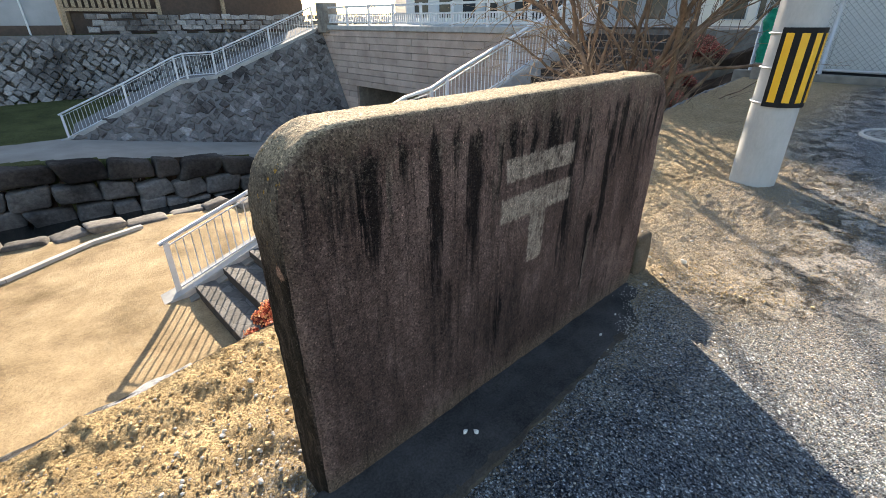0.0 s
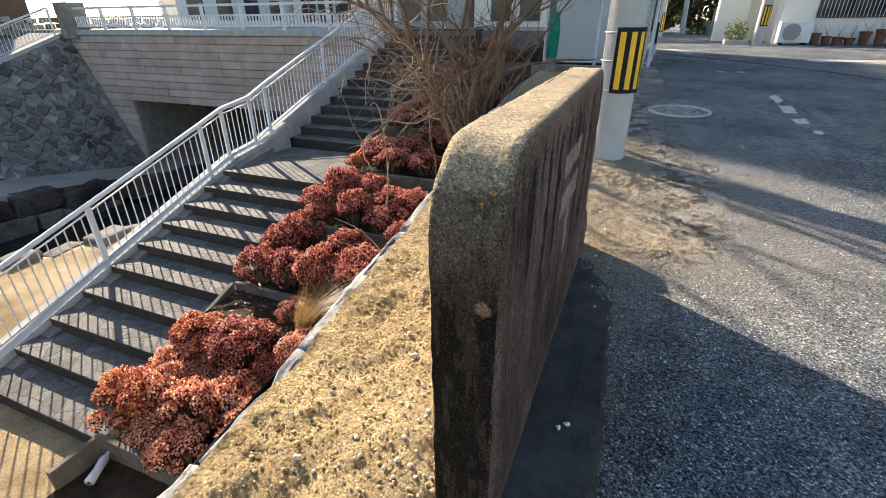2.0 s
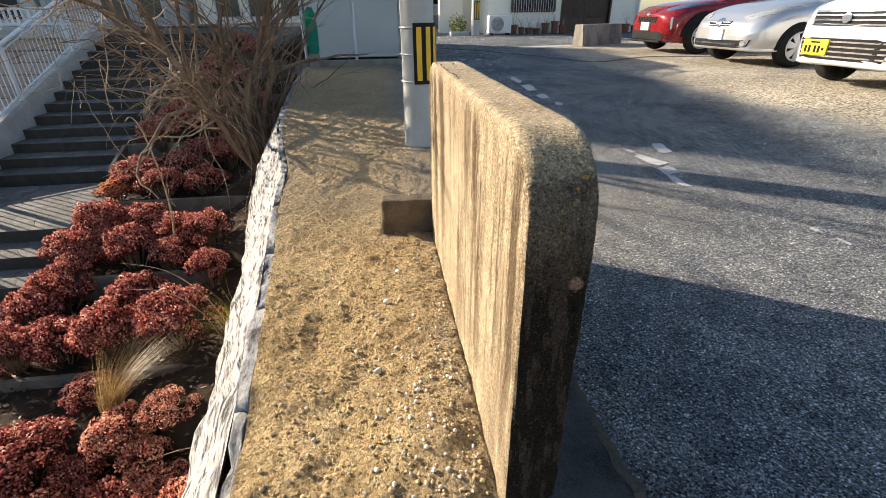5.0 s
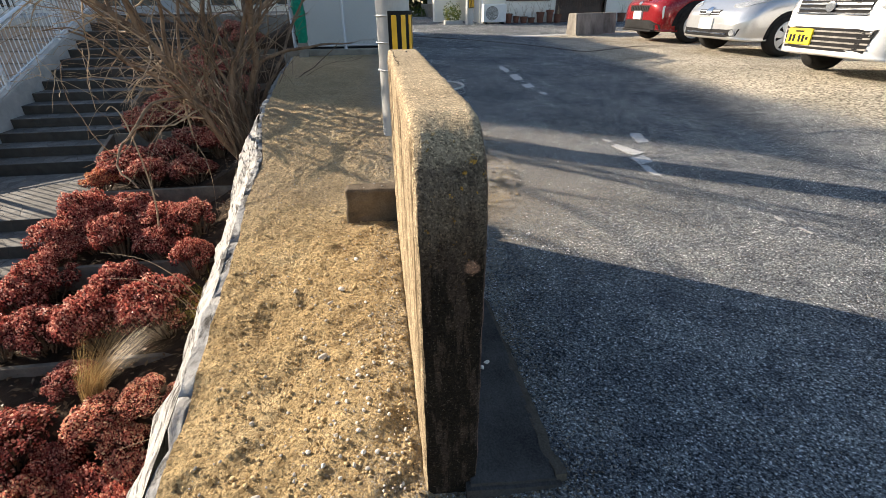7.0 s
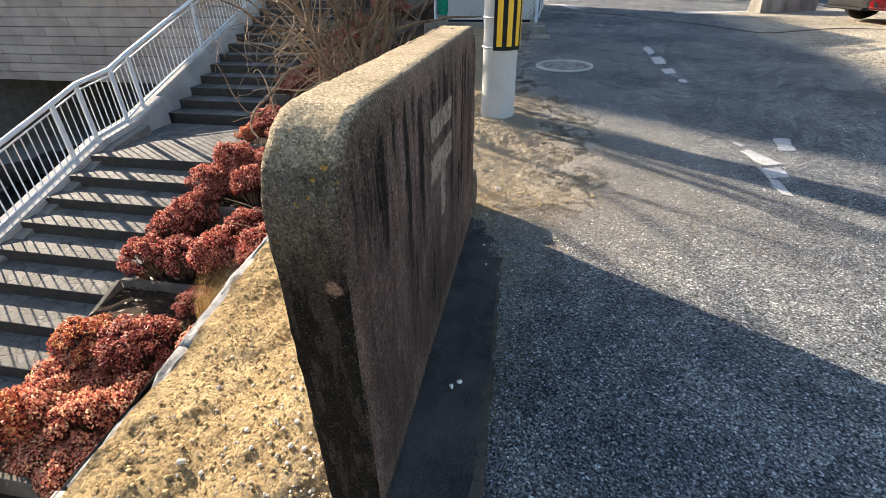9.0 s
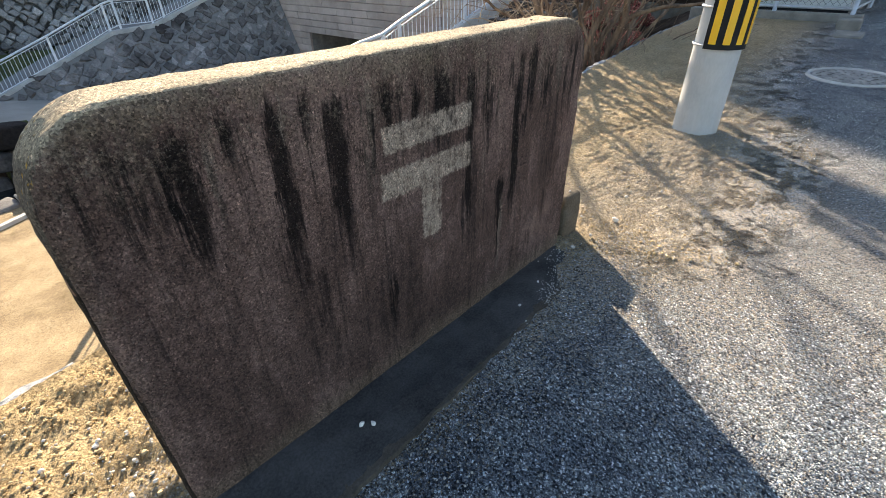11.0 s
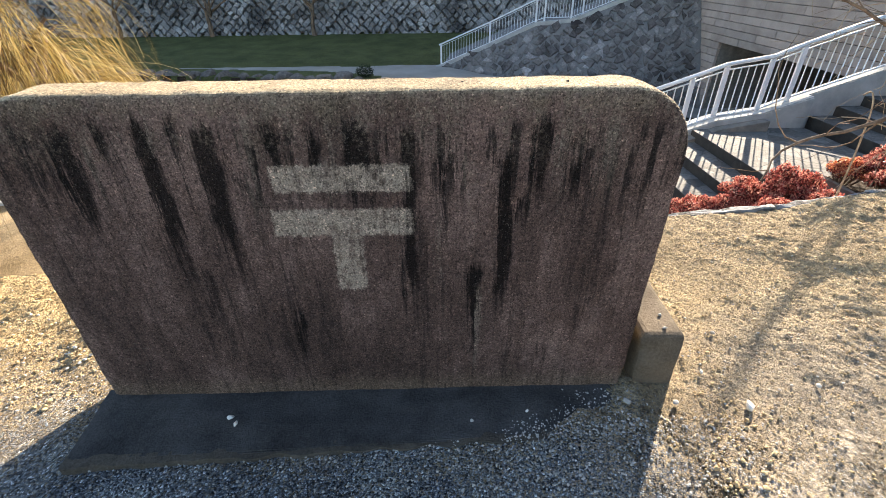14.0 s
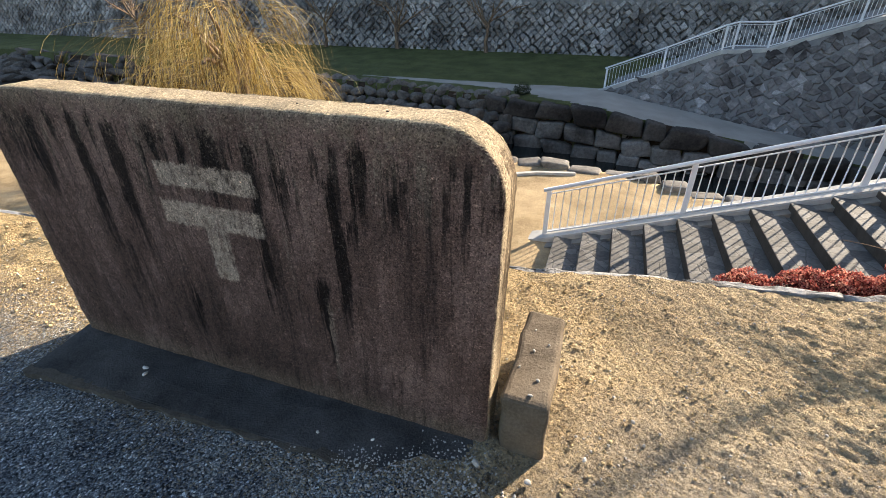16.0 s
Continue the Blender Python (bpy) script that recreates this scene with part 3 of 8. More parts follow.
def sstep(v, lo, hi):
    u = min(max((v - lo) / (hi - lo), 0.0), 1.0)
    return u * u * (3 - 2 * u)


def sheet(name, xs, ys, height, material, parent=None, keep=None):
    """A ground sheet over the lines xs, ys."""
    nx, ny = len(xs), len(ys)
    verts = [(x, y, height(x, y)) for y in ys for x in xs]
    faces = []
    for j in range(ny - 1):
        for i in range(nx - 1):
            if keep is None or keep((xs[i] + xs[i + 1]) / 2, (ys[j] + ys[j + 1]) / 2):
                k = j * nx + i
                faces.append((k, k + 1, k + nx + 1, k + nx))
    me = bpy.data.meshes.new(name)
    me.from_pydata(verts, [], faces)
    me.shade_smooth()
    for m in (material if isinstance(material, (list, tuple)) else [material]):
        me.materials.append(m)
    ob = new(name, me)
    if parent:
        ob.parent = parent
    return ob


def spaced(*runs):
    """Line positions: (start, stop, step) runs joined."""
    out = []
    for a, b, s in runs:
        n = max(1, round((b - a) / s))
        out += [a + (b - a) * i / n for i in range(n)]
    return out + [runs[-1][1]]


def glide(pts, n, closed=False):
    """Points along a smooth curve through the given ones."""
    out, k = [], len(pts)
    for i in range(k if closed else k - 1):
        if closed:
            p = [pts[(i + j) % k] for j in (-1, 0, 1, 2)]
        else:
            p = [pts[max(i - 1, 0)], pts[i], pts[i + 1], pts[min(i + 2, k - 1)]]
        for s in range(n):
            u = s / n
            out.append(0.5 * (2 * p[1] + (p[2] - p[0]) * u + (2 * p[0] - 5 * p[1] + 4 * p[2] - p[3]) * u * u + (3 * p[1] - p[0] - 3 * p[2] + p[3]) * u ** 3))
    return out if closed else out + [pts[-1]]


# ---- the upper ground: verge, road and parking lot ----
KERB = [(-9.0, 0.95), (-0.3, 1.555), (0.4, 1.615), (0.8, 1.655), (1.55, 1.73), (2.36, 1.835), (3.3, 1.92), (4.7, 2.21), (7.0, 2.42), (10.5, 2.62), (13.8, 2.8)]


def kerb_y(x):
    return lerp_line(KERB, x)


def upper_z(x, y):
    """The terrace rises gently to the east, and the gravel lot lies a little higher than the road."""
    z = 0.02 * (x - 1.7) if x < 1.7 else 0.0325 * (min(x, 19.0) - 1.7)
    z = max(z, -0.12)
    lot = sstep(-y, 2.4, 4.4) * sstep(x, -1, 4)
    return z + lot * max(0.336 - z, 0.0)


def verge_bumps(x, y):
    """Trodden, clodded sand."""
    edge = lerp_line([(-8, 0.80), (0.2, 0.75), (1.9, 0.70), (2.25, 0.15), (3.2, -0.05), (4.6, 0.12), (5.6, 0.42), (12, 0.4)], x)
    a = sstep(y, edge - 0.15, edge + (0.25 if x < 2.05 else 0.75)) * sstep(9.5 - x, 0, 3)
    if a <= 0:
        return 0.0
    v = Vector((x, y, 0.0))
    h = 0.026 * noise.noise(v * 2.3) + (1.0 - 0.6 * sstep(x, 1.9, 2.3)) * (0.016 * noise.noise(v * 5.0) + 0.013 * noise.noise(v * 12.0))
    # crumbs of several sizes stand up from finer sand
    patch = sstep(noise.noise(v * 3.1 + Vector((7, 2, 0))), -0.35, 0.25) * (1.0 - 0.5 * sstep(x, 1.9, 2.4))
    for k, (f, r, up) in enumerate(((26.0, 0.46, 0.019), (48.0, 0.5, 0.011))):
        near, at = noise.voronoi(v * f + Vector((0, 0, 0.5)))
        size = noise.cell(at[0] * 31.7 + Vector((k, 0, 0)))
        if size > 0.15:
            h += patch * up * min(size + 0.2, 1.0) * max(0.0, r - near[0]) / r
    h += 0.005 * noise.noise(v * 70.0)
    if x > 2.1:          # trodden hollows beyond the wall
        k = sstep(x, 2.1, 3.0)
        h += k * (0.010 * noise.noise(v * 3.0 + Vector((1, 5, 0))) + 0.006 * noise.noise(v * 9.0 + Vector((3, 3, 0))) + 0.008 * noise.noise(v * 19.0) + 0.008 * noise.noise(v * 34.0))
        k = sstep(x, 3.3, 4.4)
        h += k * (0.018 * noise.noise(v * 5.0 + Vector((2, 9, 0))) + 0.014 * noise.noise(v * 12.0 + Vector((4, 4, 0))))
    if 0.2 < x < 2.1 and y > 0.9:          # a low heap of sand lies against the back of the wall
        h += 0.035 * sstep(1.5 - y, 0, 0.5) * sstep(x, 0.1, 0.7) * sstep(2.0 - x, 0, 0.3)
    return a * h


def build_upper_ground():
    xs = spaced((-60, -12, 8), (-12, -1.2, 0.6), (-1.2, 4.6, 0.012), (4.6, 9, 0.03), (9, 24, 0.5), (24, 120, 12))
    ss = spaced((0.0, 2.0, 0.012), (2.0, 8, 0.3), (8, 20, 1.5), (20, 140, 15))
    nx = len(xs)
    verts, faces = [], []
    for s in ss:
        for x in xs:
            y = kerb_y(x) - s
            b = verge_bumps(x, y) if -1.6 < x < 10 and s < 2.6 else 0.0
            verts.append((x, y, upper_z(x, y) + b - 0.004))
    for j in range(len(ss) - 1):
        for i in range(nx - 1):
            k = j * nx + i
            faces.append((k, k + nx, k + nx + 1, k + 1))
    me = bpy.data.meshes.new("ground")
    me.from_pydata(verts, [], faces)
    me.shade_smooth()
    me.materials.append(M_GROUND)
    tagged(new("ground", me), "sandy verge, worn grey asphalt road and pale gravel parking lot", "ground", kind="structure")


build_upper_ground()

# ---- the river ground below ----
NEAR_BANK = [(-60, 17.5), (-14, 14.2), (-4, 13.2), (0.5, 12.5), (3.0, 12.5), (4.5, 11.6), (7.0, 11.0), (14.3, 10.6), (40, 10.6)]
FAR_BANK = [(-60, 28.0), (-25, 25.8), (-12, 23.7), (-2.3, 22.0), (3.4, 20.4), (8, 20.0), (14.3, 19.8), (40, 19.8)]


def path_z(x):
    return -3.42 - 0.125 * (min(max(x, 2.0), 14.5) - 2.0)


def low_z(x, y):
    near, far = lerp_line(NEAR_BANK, x), lerp_line(FAR_BANK, x)
    v = Vector((x, y, 0))
    rough = 0.03 * noise.noise(v * 0.9) + 0.012 * noise.noise(v * 4.0)
    if y < near:
        return -3.22 + rough
    if y < far:
        return -5.8
    z = path_z(x) + rough * 0.5
    if y > 25.6:
        z = max(z, -3.42 + 0.085 * (min(y, 33.5) - 25.6)) + rough
    if y > 34.6:
        z = 0.4
    return z


def build_low_ground():
    xs = spaced((-260, -60, 25), (-60, -14, 2), (-14, 15, 0.4), (15, 60, 4), (60, 260, 25))
    ys = spaced((-9.0, 2.0, 1.0), (2.0, 10.4, 0.4), (10.4, 30, 0.16), (30, 36, 0.5), (36, 80, 6), (80, 400, 40))
    def mat_index(x, y):
        near, far = lerp_line(NEAR_BANK, x), lerp_line(FAR_BANK, x)
        if y < near:
            return 0
        if y < far:
            return 1
        if y < far + 0.05 + 1.9 * sstep(3.5 - x, 0, 8) + 0.25 * noise.noise(Vector((x * 0.8, y * 0.8, 0))):
            return 2
        if y < 25.7 and (x > -2 or y < far + 3.4):
            return 3
        return 2
    nx = len(xs)
    verts = [(x, y, low_z(x, y)) for y in ys for x in xs]
    faces, ids = [], []
    for j in range(len(ys) - 1):
        for i in range(nx - 1):
            cx, cy = (xs[i] + xs[i + 1]) / 2, (ys[j] + ys[j + 1]) / 2
            if cy < kerb_y(cx) + 0.1:
                continue
            k = j * nx + i
            faces.append((k, k + 1, k + nx + 1, k + nx))
            ids.append(mat_index(cx, cy))
    me = bpy.data.meshes.new("lower_ground")
    me.from_pydata(verts, [], faces)
    me.shade_smooth()
    for m in (M_SAND, M_SOIL, M_GRASS, M_PATH):
        me.materials.append(m)
    me.polygons.foreach_set("material_index", ids)
    tagged(new("lower_ground", me), "pale sandy riverside ground with a grassy far bank and path", "ground", kind="structure")


build_low_ground()
w = B()
box(w, -60, 9.0, -6.1, 60, 30, -5.45)
tagged(mesh_ob("water", w, M_WATER), "dark shallow river water in a stone channel", "water", kind="structure")

# ---- the concrete wall with the postal mark ----
WX0, WX1, WY0, WY1, WTOP = 0.304, 1.952, 0.768, 0.906, 0.940


def rounded_wall():
    bm = B()
    r = 0.160
    pts = [(WX0 + 0.012, -0.15)]
    pts += [(WX0 + r - r * math.cos(a), WTOP - r + r * math.sin(a)) for a in [math.radians(9 * i) for i in range(11)]]
    pts += [(WX1 - r + r * math.sin(a), WTOP - r + r * math.cos(a)) for a in [math.radians(9 * i) for i in range(11)]]
    pts += [(WX1 - 0.012, -0.15)]
    prism(bm, pts, WY0, WY1)
    big = [e for e in bm.edges if abs(e.verts[0].co.y - e.verts[1].co.y) < 1e-6 and not (e.verts[0].co.z < -0.1 and e.verts[1].co.z < -0.1)]
    bmesh.ops.bevel(bm, geom=big, offset=0.016, segments=3, affect="EDGES", profile=0.5, clamp_overlap=True)
    bmesh.ops.triangulate(bm, faces=[f for f in bm.faces if len(f.verts) > 4])
    return bm


def build_mark_wall():
    e = empty("mark_wall", 1.13, 0.837, 0.0, "weathered concrete wall slab with faded postal mark, streaked black", "wall slab")
    m = Matrix.Translation((-1.13, -0.837, 0))
    bm = rounded_wall()
    bm.transform(m)
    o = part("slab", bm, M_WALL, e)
    rm = o.modifiers.new("fine", "REMESH")
    rm.mode, rm.voxel_size = "VOXEL", 0.009
    tex = bpy.data.textures.new("wear", "CLOUDS")
    tex.noise_scale, tex.noise_depth = 0.05, 4
    d = o.modifiers.new("wear", "DISPLACE")
    d.texture, d.strength, d.mid_level, d.texture_coords = tex, 0.008, 0.5, "GLOBAL"
    o.data.shade_smooth()
    return e


build_mark_wall()


M_CONC_LIP = plain("crumbled_brown_edge", (0.05, 0.042, 0.034), (0.16, 0.135, 0.105), 14, 150, 0.95, bump=0.9, dist=0.006, speck=0.5)


def build_footing():
    bm = B()
    pts = [(0.285, 0.545), (1.10, 0.572), (1.94, 0.605), (1.95, 0.80), (0.285, 0.80)]
    lo = [bm.verts.new((x, y, -0.2)) for x, y in pts]
    zs = (-0.010, 0.004, -0.008, 0.010, 0.012)
    hi = [bm.verts.new((x, y, z)) for (x, y), z in zip(pts, zs)]
    bm.faces.new(hi)
    for i in range(5):
        bm.faces.new((lo[i], lo[(i + 1) % 5], hi[(i + 1) % 5], hi[i]))
    bmesh.ops.bevel(bm, geom=[e for e in bm.edges if e.verts[0].co.z > -0.1 and e.verts[1].co.z > -0.1], offset=0.012, segments=2, affect="EDGES")
    bmesh.ops.triangulate(bm, faces=bm.faces[:])
    bmesh.ops.subdivide_edges(bm, edges=bm.edges[:], cuts=5, use_grid_fill=True)
    for v in bm.verts:
        v.co += Vector((0, 0.006 * noise.noise(v.co * 9), 0.006 * noise.noise(v.co * 7)))
    e = empty("footing", 1.1, 0.6, 0.0, "dark concrete footing along the wall's foot", "footing")
    bm.transform(Matrix.Translation((-1.1, -0.6, 0)))
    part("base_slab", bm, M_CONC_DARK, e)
    # a crumbled brown lip along the road side
    bm = B()
    box(bm, 0.30, -0.016, -0.05, 1.93, 0.016, 0.0)
    bmesh.ops.subdivide_edges(bm, edges=[q for q in bm.edges if q.calc_length() > 0.5], cuts=90, use_grid_fill=True)
    for v in bm.verts:
        x = v.co.x
        v.co.y += 0.545 + 0.0365 * (x - 0.285) + 0.016 * noise.noise(Vector((x * 14, v.co.z * 20, 3)))
        v.co.z += -0.004 + 0.010 * noise.noise(Vector((x * 9, 0, 7))) + 0.006 * noise.noise(Vector((x * 40, v.co.y * 40, 1)))
    bm.transform(Matrix.Translation((-1.1, -0.6, 0)))
    part("crumbled_lip", bm, M_CONC_LIP, e, "crumbling brown edge")


build_footing()


M_CONC_BROWN = plain("brown_concrete", (0.075, 0.058, 0.040), (0.19, 0.152, 0.11), 7, 110, 0.9, bump=0.7, dist=0.006, speck=0.4)


def build_kerb_block():
    bm = B()
    box(bm, 1.975, 0.765, -0.12, 2.105, 1.185, 0.212, 0.018, 3)
    bmesh.ops.subdivide_edges(bm, edges=[e for e in bm.edges if e.calc_length() > 0.1], cuts=6, use_grid_fill=True)
    for v in bm.verts:
        v.co += 0.012 * Vector((noise.noise(v.co * 10), noise.noise(v.co * 10 + Vector((5, 0, 0))), noise.noise(v.co * 10 + Vector((0, 5, 0)))))
    tagged(mesh_ob("kerb_block", bm, M_CONC_BROWN), "upright brown-grey concrete block with pebbles on top", "block")


build_kerb_block()

# ---- retaining wall below the kerb ----
def build_retaining_wall():
    e = empty("retaining_wall", 3, 1.9, 0, "rough pale stone retaining wall capped by a narrow kerb", "retaining wall", kind="structure")
    bm = B()
    xs = spaced((-9, -1, 0.5), (-1, 8, 0.06), (8, 14, 0.3))
    depths = [0.0, 0.10, 0.2, 0.32, 0.46, 0.62, 0.8, 1.1, 1.5, 2.1, 3.3]
    rows = []
    for k, d in enumerate(depths):
        row = []
        for x in xs:
            v = Vector((x * 4.0, d * 5.0, 0))
            lump = 0.05 * noise.noise(v) + 0.03 * noise.noise(v * 2.7)
            row.append(bm.verts.new((x - 3, kerb_y(x) + 0.05 + 0.62 * min(d, 0.55) + 0.28 * max(d - 0.55, 0) + (lump if k else 0) - 1.9, upper_z(x, 1.8) - 0.028 - d)))
        rows.append(row)
    for a, b in zip(rows, rows[1:]):
        for i in range(len(xs) - 1):
            bm.faces.new((a[i], a[i + 1], b[i + 1], b[i]))
    part("face", bm, M_RET, e, "rough pale grey stone face", True)
    # kerb stones along the top
    x = -9.0
    while x < 13.6:
        L = (0.55 if x > -1 else 1.2) * random.uniform(0.7, 1.3)
        bm = B()
        a, b = Vector((x + 0.004, kerb_y(x), 0)), Vector((x + L - 0.004, kerb_y(x + L), 0))
        mid = (a + b) / 2
        box(bm, -(b - a).length / 2, 0.0, -0.16, (b - a).length / 2, random.uniform(0.04, 0.06), random.uniform(-0.012, 0.004))
        bmesh.ops.subdivide_edges(bm, edges=[q for q in bm.edges if q.calc_length() > 0.03], cuts=7, use_grid_fill=True)
        for v in bm.verts:
            w_ = v.co + mid * 7
            v.co += Vector((0.010 * noise.noise(w_ * 12), 0.022 * noise.noise(w_ * 9 + Vector((4, 0, 0))) + 0.010 * noise.noise(w_ * 28), 0.014 * noise.noise(w_ * 10 + Vector((0, 7, 0))) + 0.008 * noise.noise(w_ * 30)))
        o = part("kerb_stone", bm, M_KERB, e, smooth_faces=True)
        o.matrix_basis = pose(mid.x - 3, mid.y - 1.9, upper_z(mid.x, 1.8) - 0.010 - 0.016 * sstep(2.4 - mid.x, 0, 1.2), 0, -math.degrees(math.atan(0.0325 if mid.x > 1.7 else 0.02)), math.degrees(math.atan2(b.y - a.y, b.x - a.x)))
        x += L


def rough_stone(name, c1, c2, dark):
    """Broken pale stone with dark pits drawn out along its length."""
    m, t, b = nodes_of(name)
    p = place(t)
    n1 = noise_tex(t, p, 18, 7, 0.7)
    pits = noise_tex(t, place(t, (4.5, 16.0, 22.0)), 1.0, 8, 0.76)
    col = ramp(t, n1, [(0.3, c1), (0.62, c2)])
    k = smooth(t, pits, 0.37, 0.49)
    col = mixc(t, k, dark, col)
    t.links.new(col, b.inputs["Base Color"])
    b.inputs["Roughness"].default_value = 0.9
    bump_to(t, b, maths(t, "ADD", maths(t, "MULTIPLY", k, 0.8), maths(t, "MULTIPLY", n1, 1.2)), 0.9, 0.022)
    return m


M_RET = rough_stone("rough_pale_stone", (0.27, 0.26, 0.245), (0.56, 0.55, 0.535), (0.085, 0.077, 0.068))
M_KERB = rough_stone("pale_kerb", (0.22, 0.215, 0.205), (0.44, 0.435, 0.425), (0.12, 0.110, 0.098))
build_retaining_wall()

# ---- stairs ----
ST_Y0, ST_Y1 = 5.50, 8.00
LOW_STEPS = [(1.55 + 0.508 * i, -3.22 + 0.174 * (i + 1)) for i in range(10)]      # nosing x, tread z
UP_STEPS = [(8.35 + 0.44 * i, -1.48 + 0.174 * (i + 1)) for i in range(14)]


def build_stairs():
    e = empty("stairs", 7, 6.7, -3.3, "outdoor stairs of grey stone steps with a landing", "stairs", kind="structure")
    def step(x, z, run, k, wide=0.0):
        bm = B()
        box(bm, 0, ST_Y0 - 6.7 - 0.004 * k, -0.6, run + 0.3, ST_Y1 + wide - 6.7, 0, 0.012, 2)
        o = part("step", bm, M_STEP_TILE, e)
        o.matrix_basis = pose(x - 7, 0, z + 3.3)
    for i, (x, z) in enumerate(LOW_STEPS):
        step(x, z, 1.8 if i == 9 else 0.508, i % 2)
    for i, (x, z) in enumerate(UP_STEPS):
        step(x, z, 0.44, 2 + i % 2, 0.15)
    bm = B()
    box(bm, 14.0 - 7, ST_Y0 - 6.7, -1.5, 20 - 7, ST_Y1 + 0.5 - 6.7, 0.90 + 3.3)
    part("top_landing", bm, M_STEP, e)
    # sloping kerb wall that carries the rail
    bm = B()
    line = [(1.0, -3.22), (1.30, -3.15), (6.55, -1.33), (7.40, -1.20), (14.3, 1.17)]
    knee = (8.20, -1.20 + 0.80 * 2.37 / 6.9)
    prism(bm, line[:4] + [knee, (8.20, -4.0), (1.0, -4.0)], 8.00, 8.42)
    prism(bm, [knee, line[4], (14.3, -4.0), (8.20, -4.0)], 8.152, 8.42)
    bmesh.ops.bevel(bm, geom=[q for q in bm.edges if abs(q.verts[0].co.y - q.verts[1].co.y) < 1e-6 and min(v.co.z for v in q.verts) > -3.9], offset=0.02, segments=2, affect="EDGES")
    bm.transform(Matrix.Translation((-7, -6.7, 3.3)))
    part("side_kerb", bm, M_CONC_LIGHT, e, "sloping pale concrete side kerb")
    bm = B()
    prism(bm, [(x, z - 0.10) for x, z in line[:4]] + [(7.40, -4.0), (1.0, -4.0)], 7.80, 7.998)
    bm.transform(Matrix.Translation((-7, -6.7, 3.3)))
    part("gutter", bm, M_CONC, e)


def tile_material():
    m, t, b = nodes_of("crazy_paved_step")
    p = place(t)
    v = nd(t, "TexVoronoi", Scale=4.2)
    v.feature = "DISTANCE_TO_EDGE"
    t.links.new(p, v.inputs["Vector"])
    c = nd(t, "TexVoronoi", Scale=4.2)
    t.links.new(p, c.inputs["Vector"])
    col = ramp(t, c.outputs["Color"], [(0.1, (0.105, 0.099, 0.090)), (0.9, (0.205, 0.195, 0.178))])
    col = mixc(t, 1.0, col, ramp(t, noise_tex(t, p, 18), [(0.3, (0.7, 0.7, 0.7)), (0.65, (1.12, 1.12, 1.12))]), "MULTIPLY")
    j = smooth(t, v.outputs["Distance"], 0.012, 0.035)
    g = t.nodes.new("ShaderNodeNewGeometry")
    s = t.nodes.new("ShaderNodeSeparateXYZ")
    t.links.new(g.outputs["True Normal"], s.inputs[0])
    # upward faces keep the paving colour, risers and sides get a darker one
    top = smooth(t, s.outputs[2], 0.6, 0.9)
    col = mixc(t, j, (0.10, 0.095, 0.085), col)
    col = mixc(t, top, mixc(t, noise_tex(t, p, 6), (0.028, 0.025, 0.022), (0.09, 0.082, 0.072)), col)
    t.links.new(col, b.inputs["Base Color"])
    b.inputs["Roughness"].default_value = 0.8
    bump_to(t, b, maths(t, "ADD", j, maths(t, "MULTIPLY", noise_tex(t, p, 40), 0.4)), 0.5, 0.01)
    return m


M_STEP_TILE = tile_material()
build_stairs()


# ---- railings ----
def railing(name, label, posts, y, height, gap, group=""):
    """A railing over post feet (x, z): posts, handrail, lower rail and balusters."""
    e = empty(name, posts[0][0], y, posts[0][1], label, "railing", group)
    ox, oz = posts[0]
    post_me = bar_me = None
    for x, z in posts:
        if post_me is None:
            bm = B()
            box(bm, -0.045, -0.022, -0.06, 0.045, 0.022, height - 0.03, 0.006)
            post_me = part("post", bm, M_WHITE, e)
            post_me.matrix_basis = pose(x - ox, 0, z - oz)
        else:
            again(post_me, "post", pose(x - ox, 0, z - oz), e)
    bm = B()
    tube(bm, [(x - ox - (0.10 if i == 0 else 0), 0, z - oz + height - (0.035 if i == 0 else 0)) for i, (x, z) in enumerate(posts)], 0.038, 10)
    part("handrail", bm, M_WHITE, e, smooth_faces=True)
    for k, (dz, r) in enumerate(((0.09, 0.020), (height - 0.10, 0.014))):
        bm = B()
        for (x0, z0), (x1, z1) in zip(posts, posts[1:]):
            tube(bm, [(x0 - ox, 0, z0 - oz + dz), (x1 - ox, 0, z1 - oz + dz)], r, 6)
        part("lower_rail" if k == 0 else "upper_rail", bm, M_WHITE, e, smooth_faces=True)
    for (x0, z0), (x1, z1) in zip(posts, posts[1:]):
        n = max(1, round((x1 - x0) / gap))
        for i in range(1, n):
            x, z = x0 + (x1 - x0) * i / n, z0 + (z1 - z0) * i / n
            m = pose(x - ox, 0, z - oz)
            if bar_me is None:
                bm = B()
                tube(bm, [(0, 0, 0.09), (0, 0, height - 0.09)], 0.011, 6)
                bar_me = part("baluster", bm, M_WHITE, e, smooth_faces=True)
                bar_me.matrix_basis = m
            else:
                again(bar_me, "baluster", m, e)
    return e


STAIR_POSTS = [(1.34, -3.19), (3.68, -2.40), (6.02, -1.60), (6.58, -1.40), (7.36, -1.28), (7.86, -1.08), (10.1, -0.29), (12.3, 0.48), (14.2, 1.14)]
railing("stair_railing", "white steel railing with round handrail along the stairs", STAIR_POSTS, 8.22, 1.01, 0.135)
FAR_POSTS = [(1.82, -3.42), (4.32, -2.42), (6.62, -1.42), (7.05, -1.30), (8.40, -1.28), (8.95, -1.10), (11.4, -0.20), (14.0, 0.74)]
railing("far_stair_railing", "white steel railing on the stone ramp across the river", FAR_POSTS, 25.4, 1.05, 0.15)


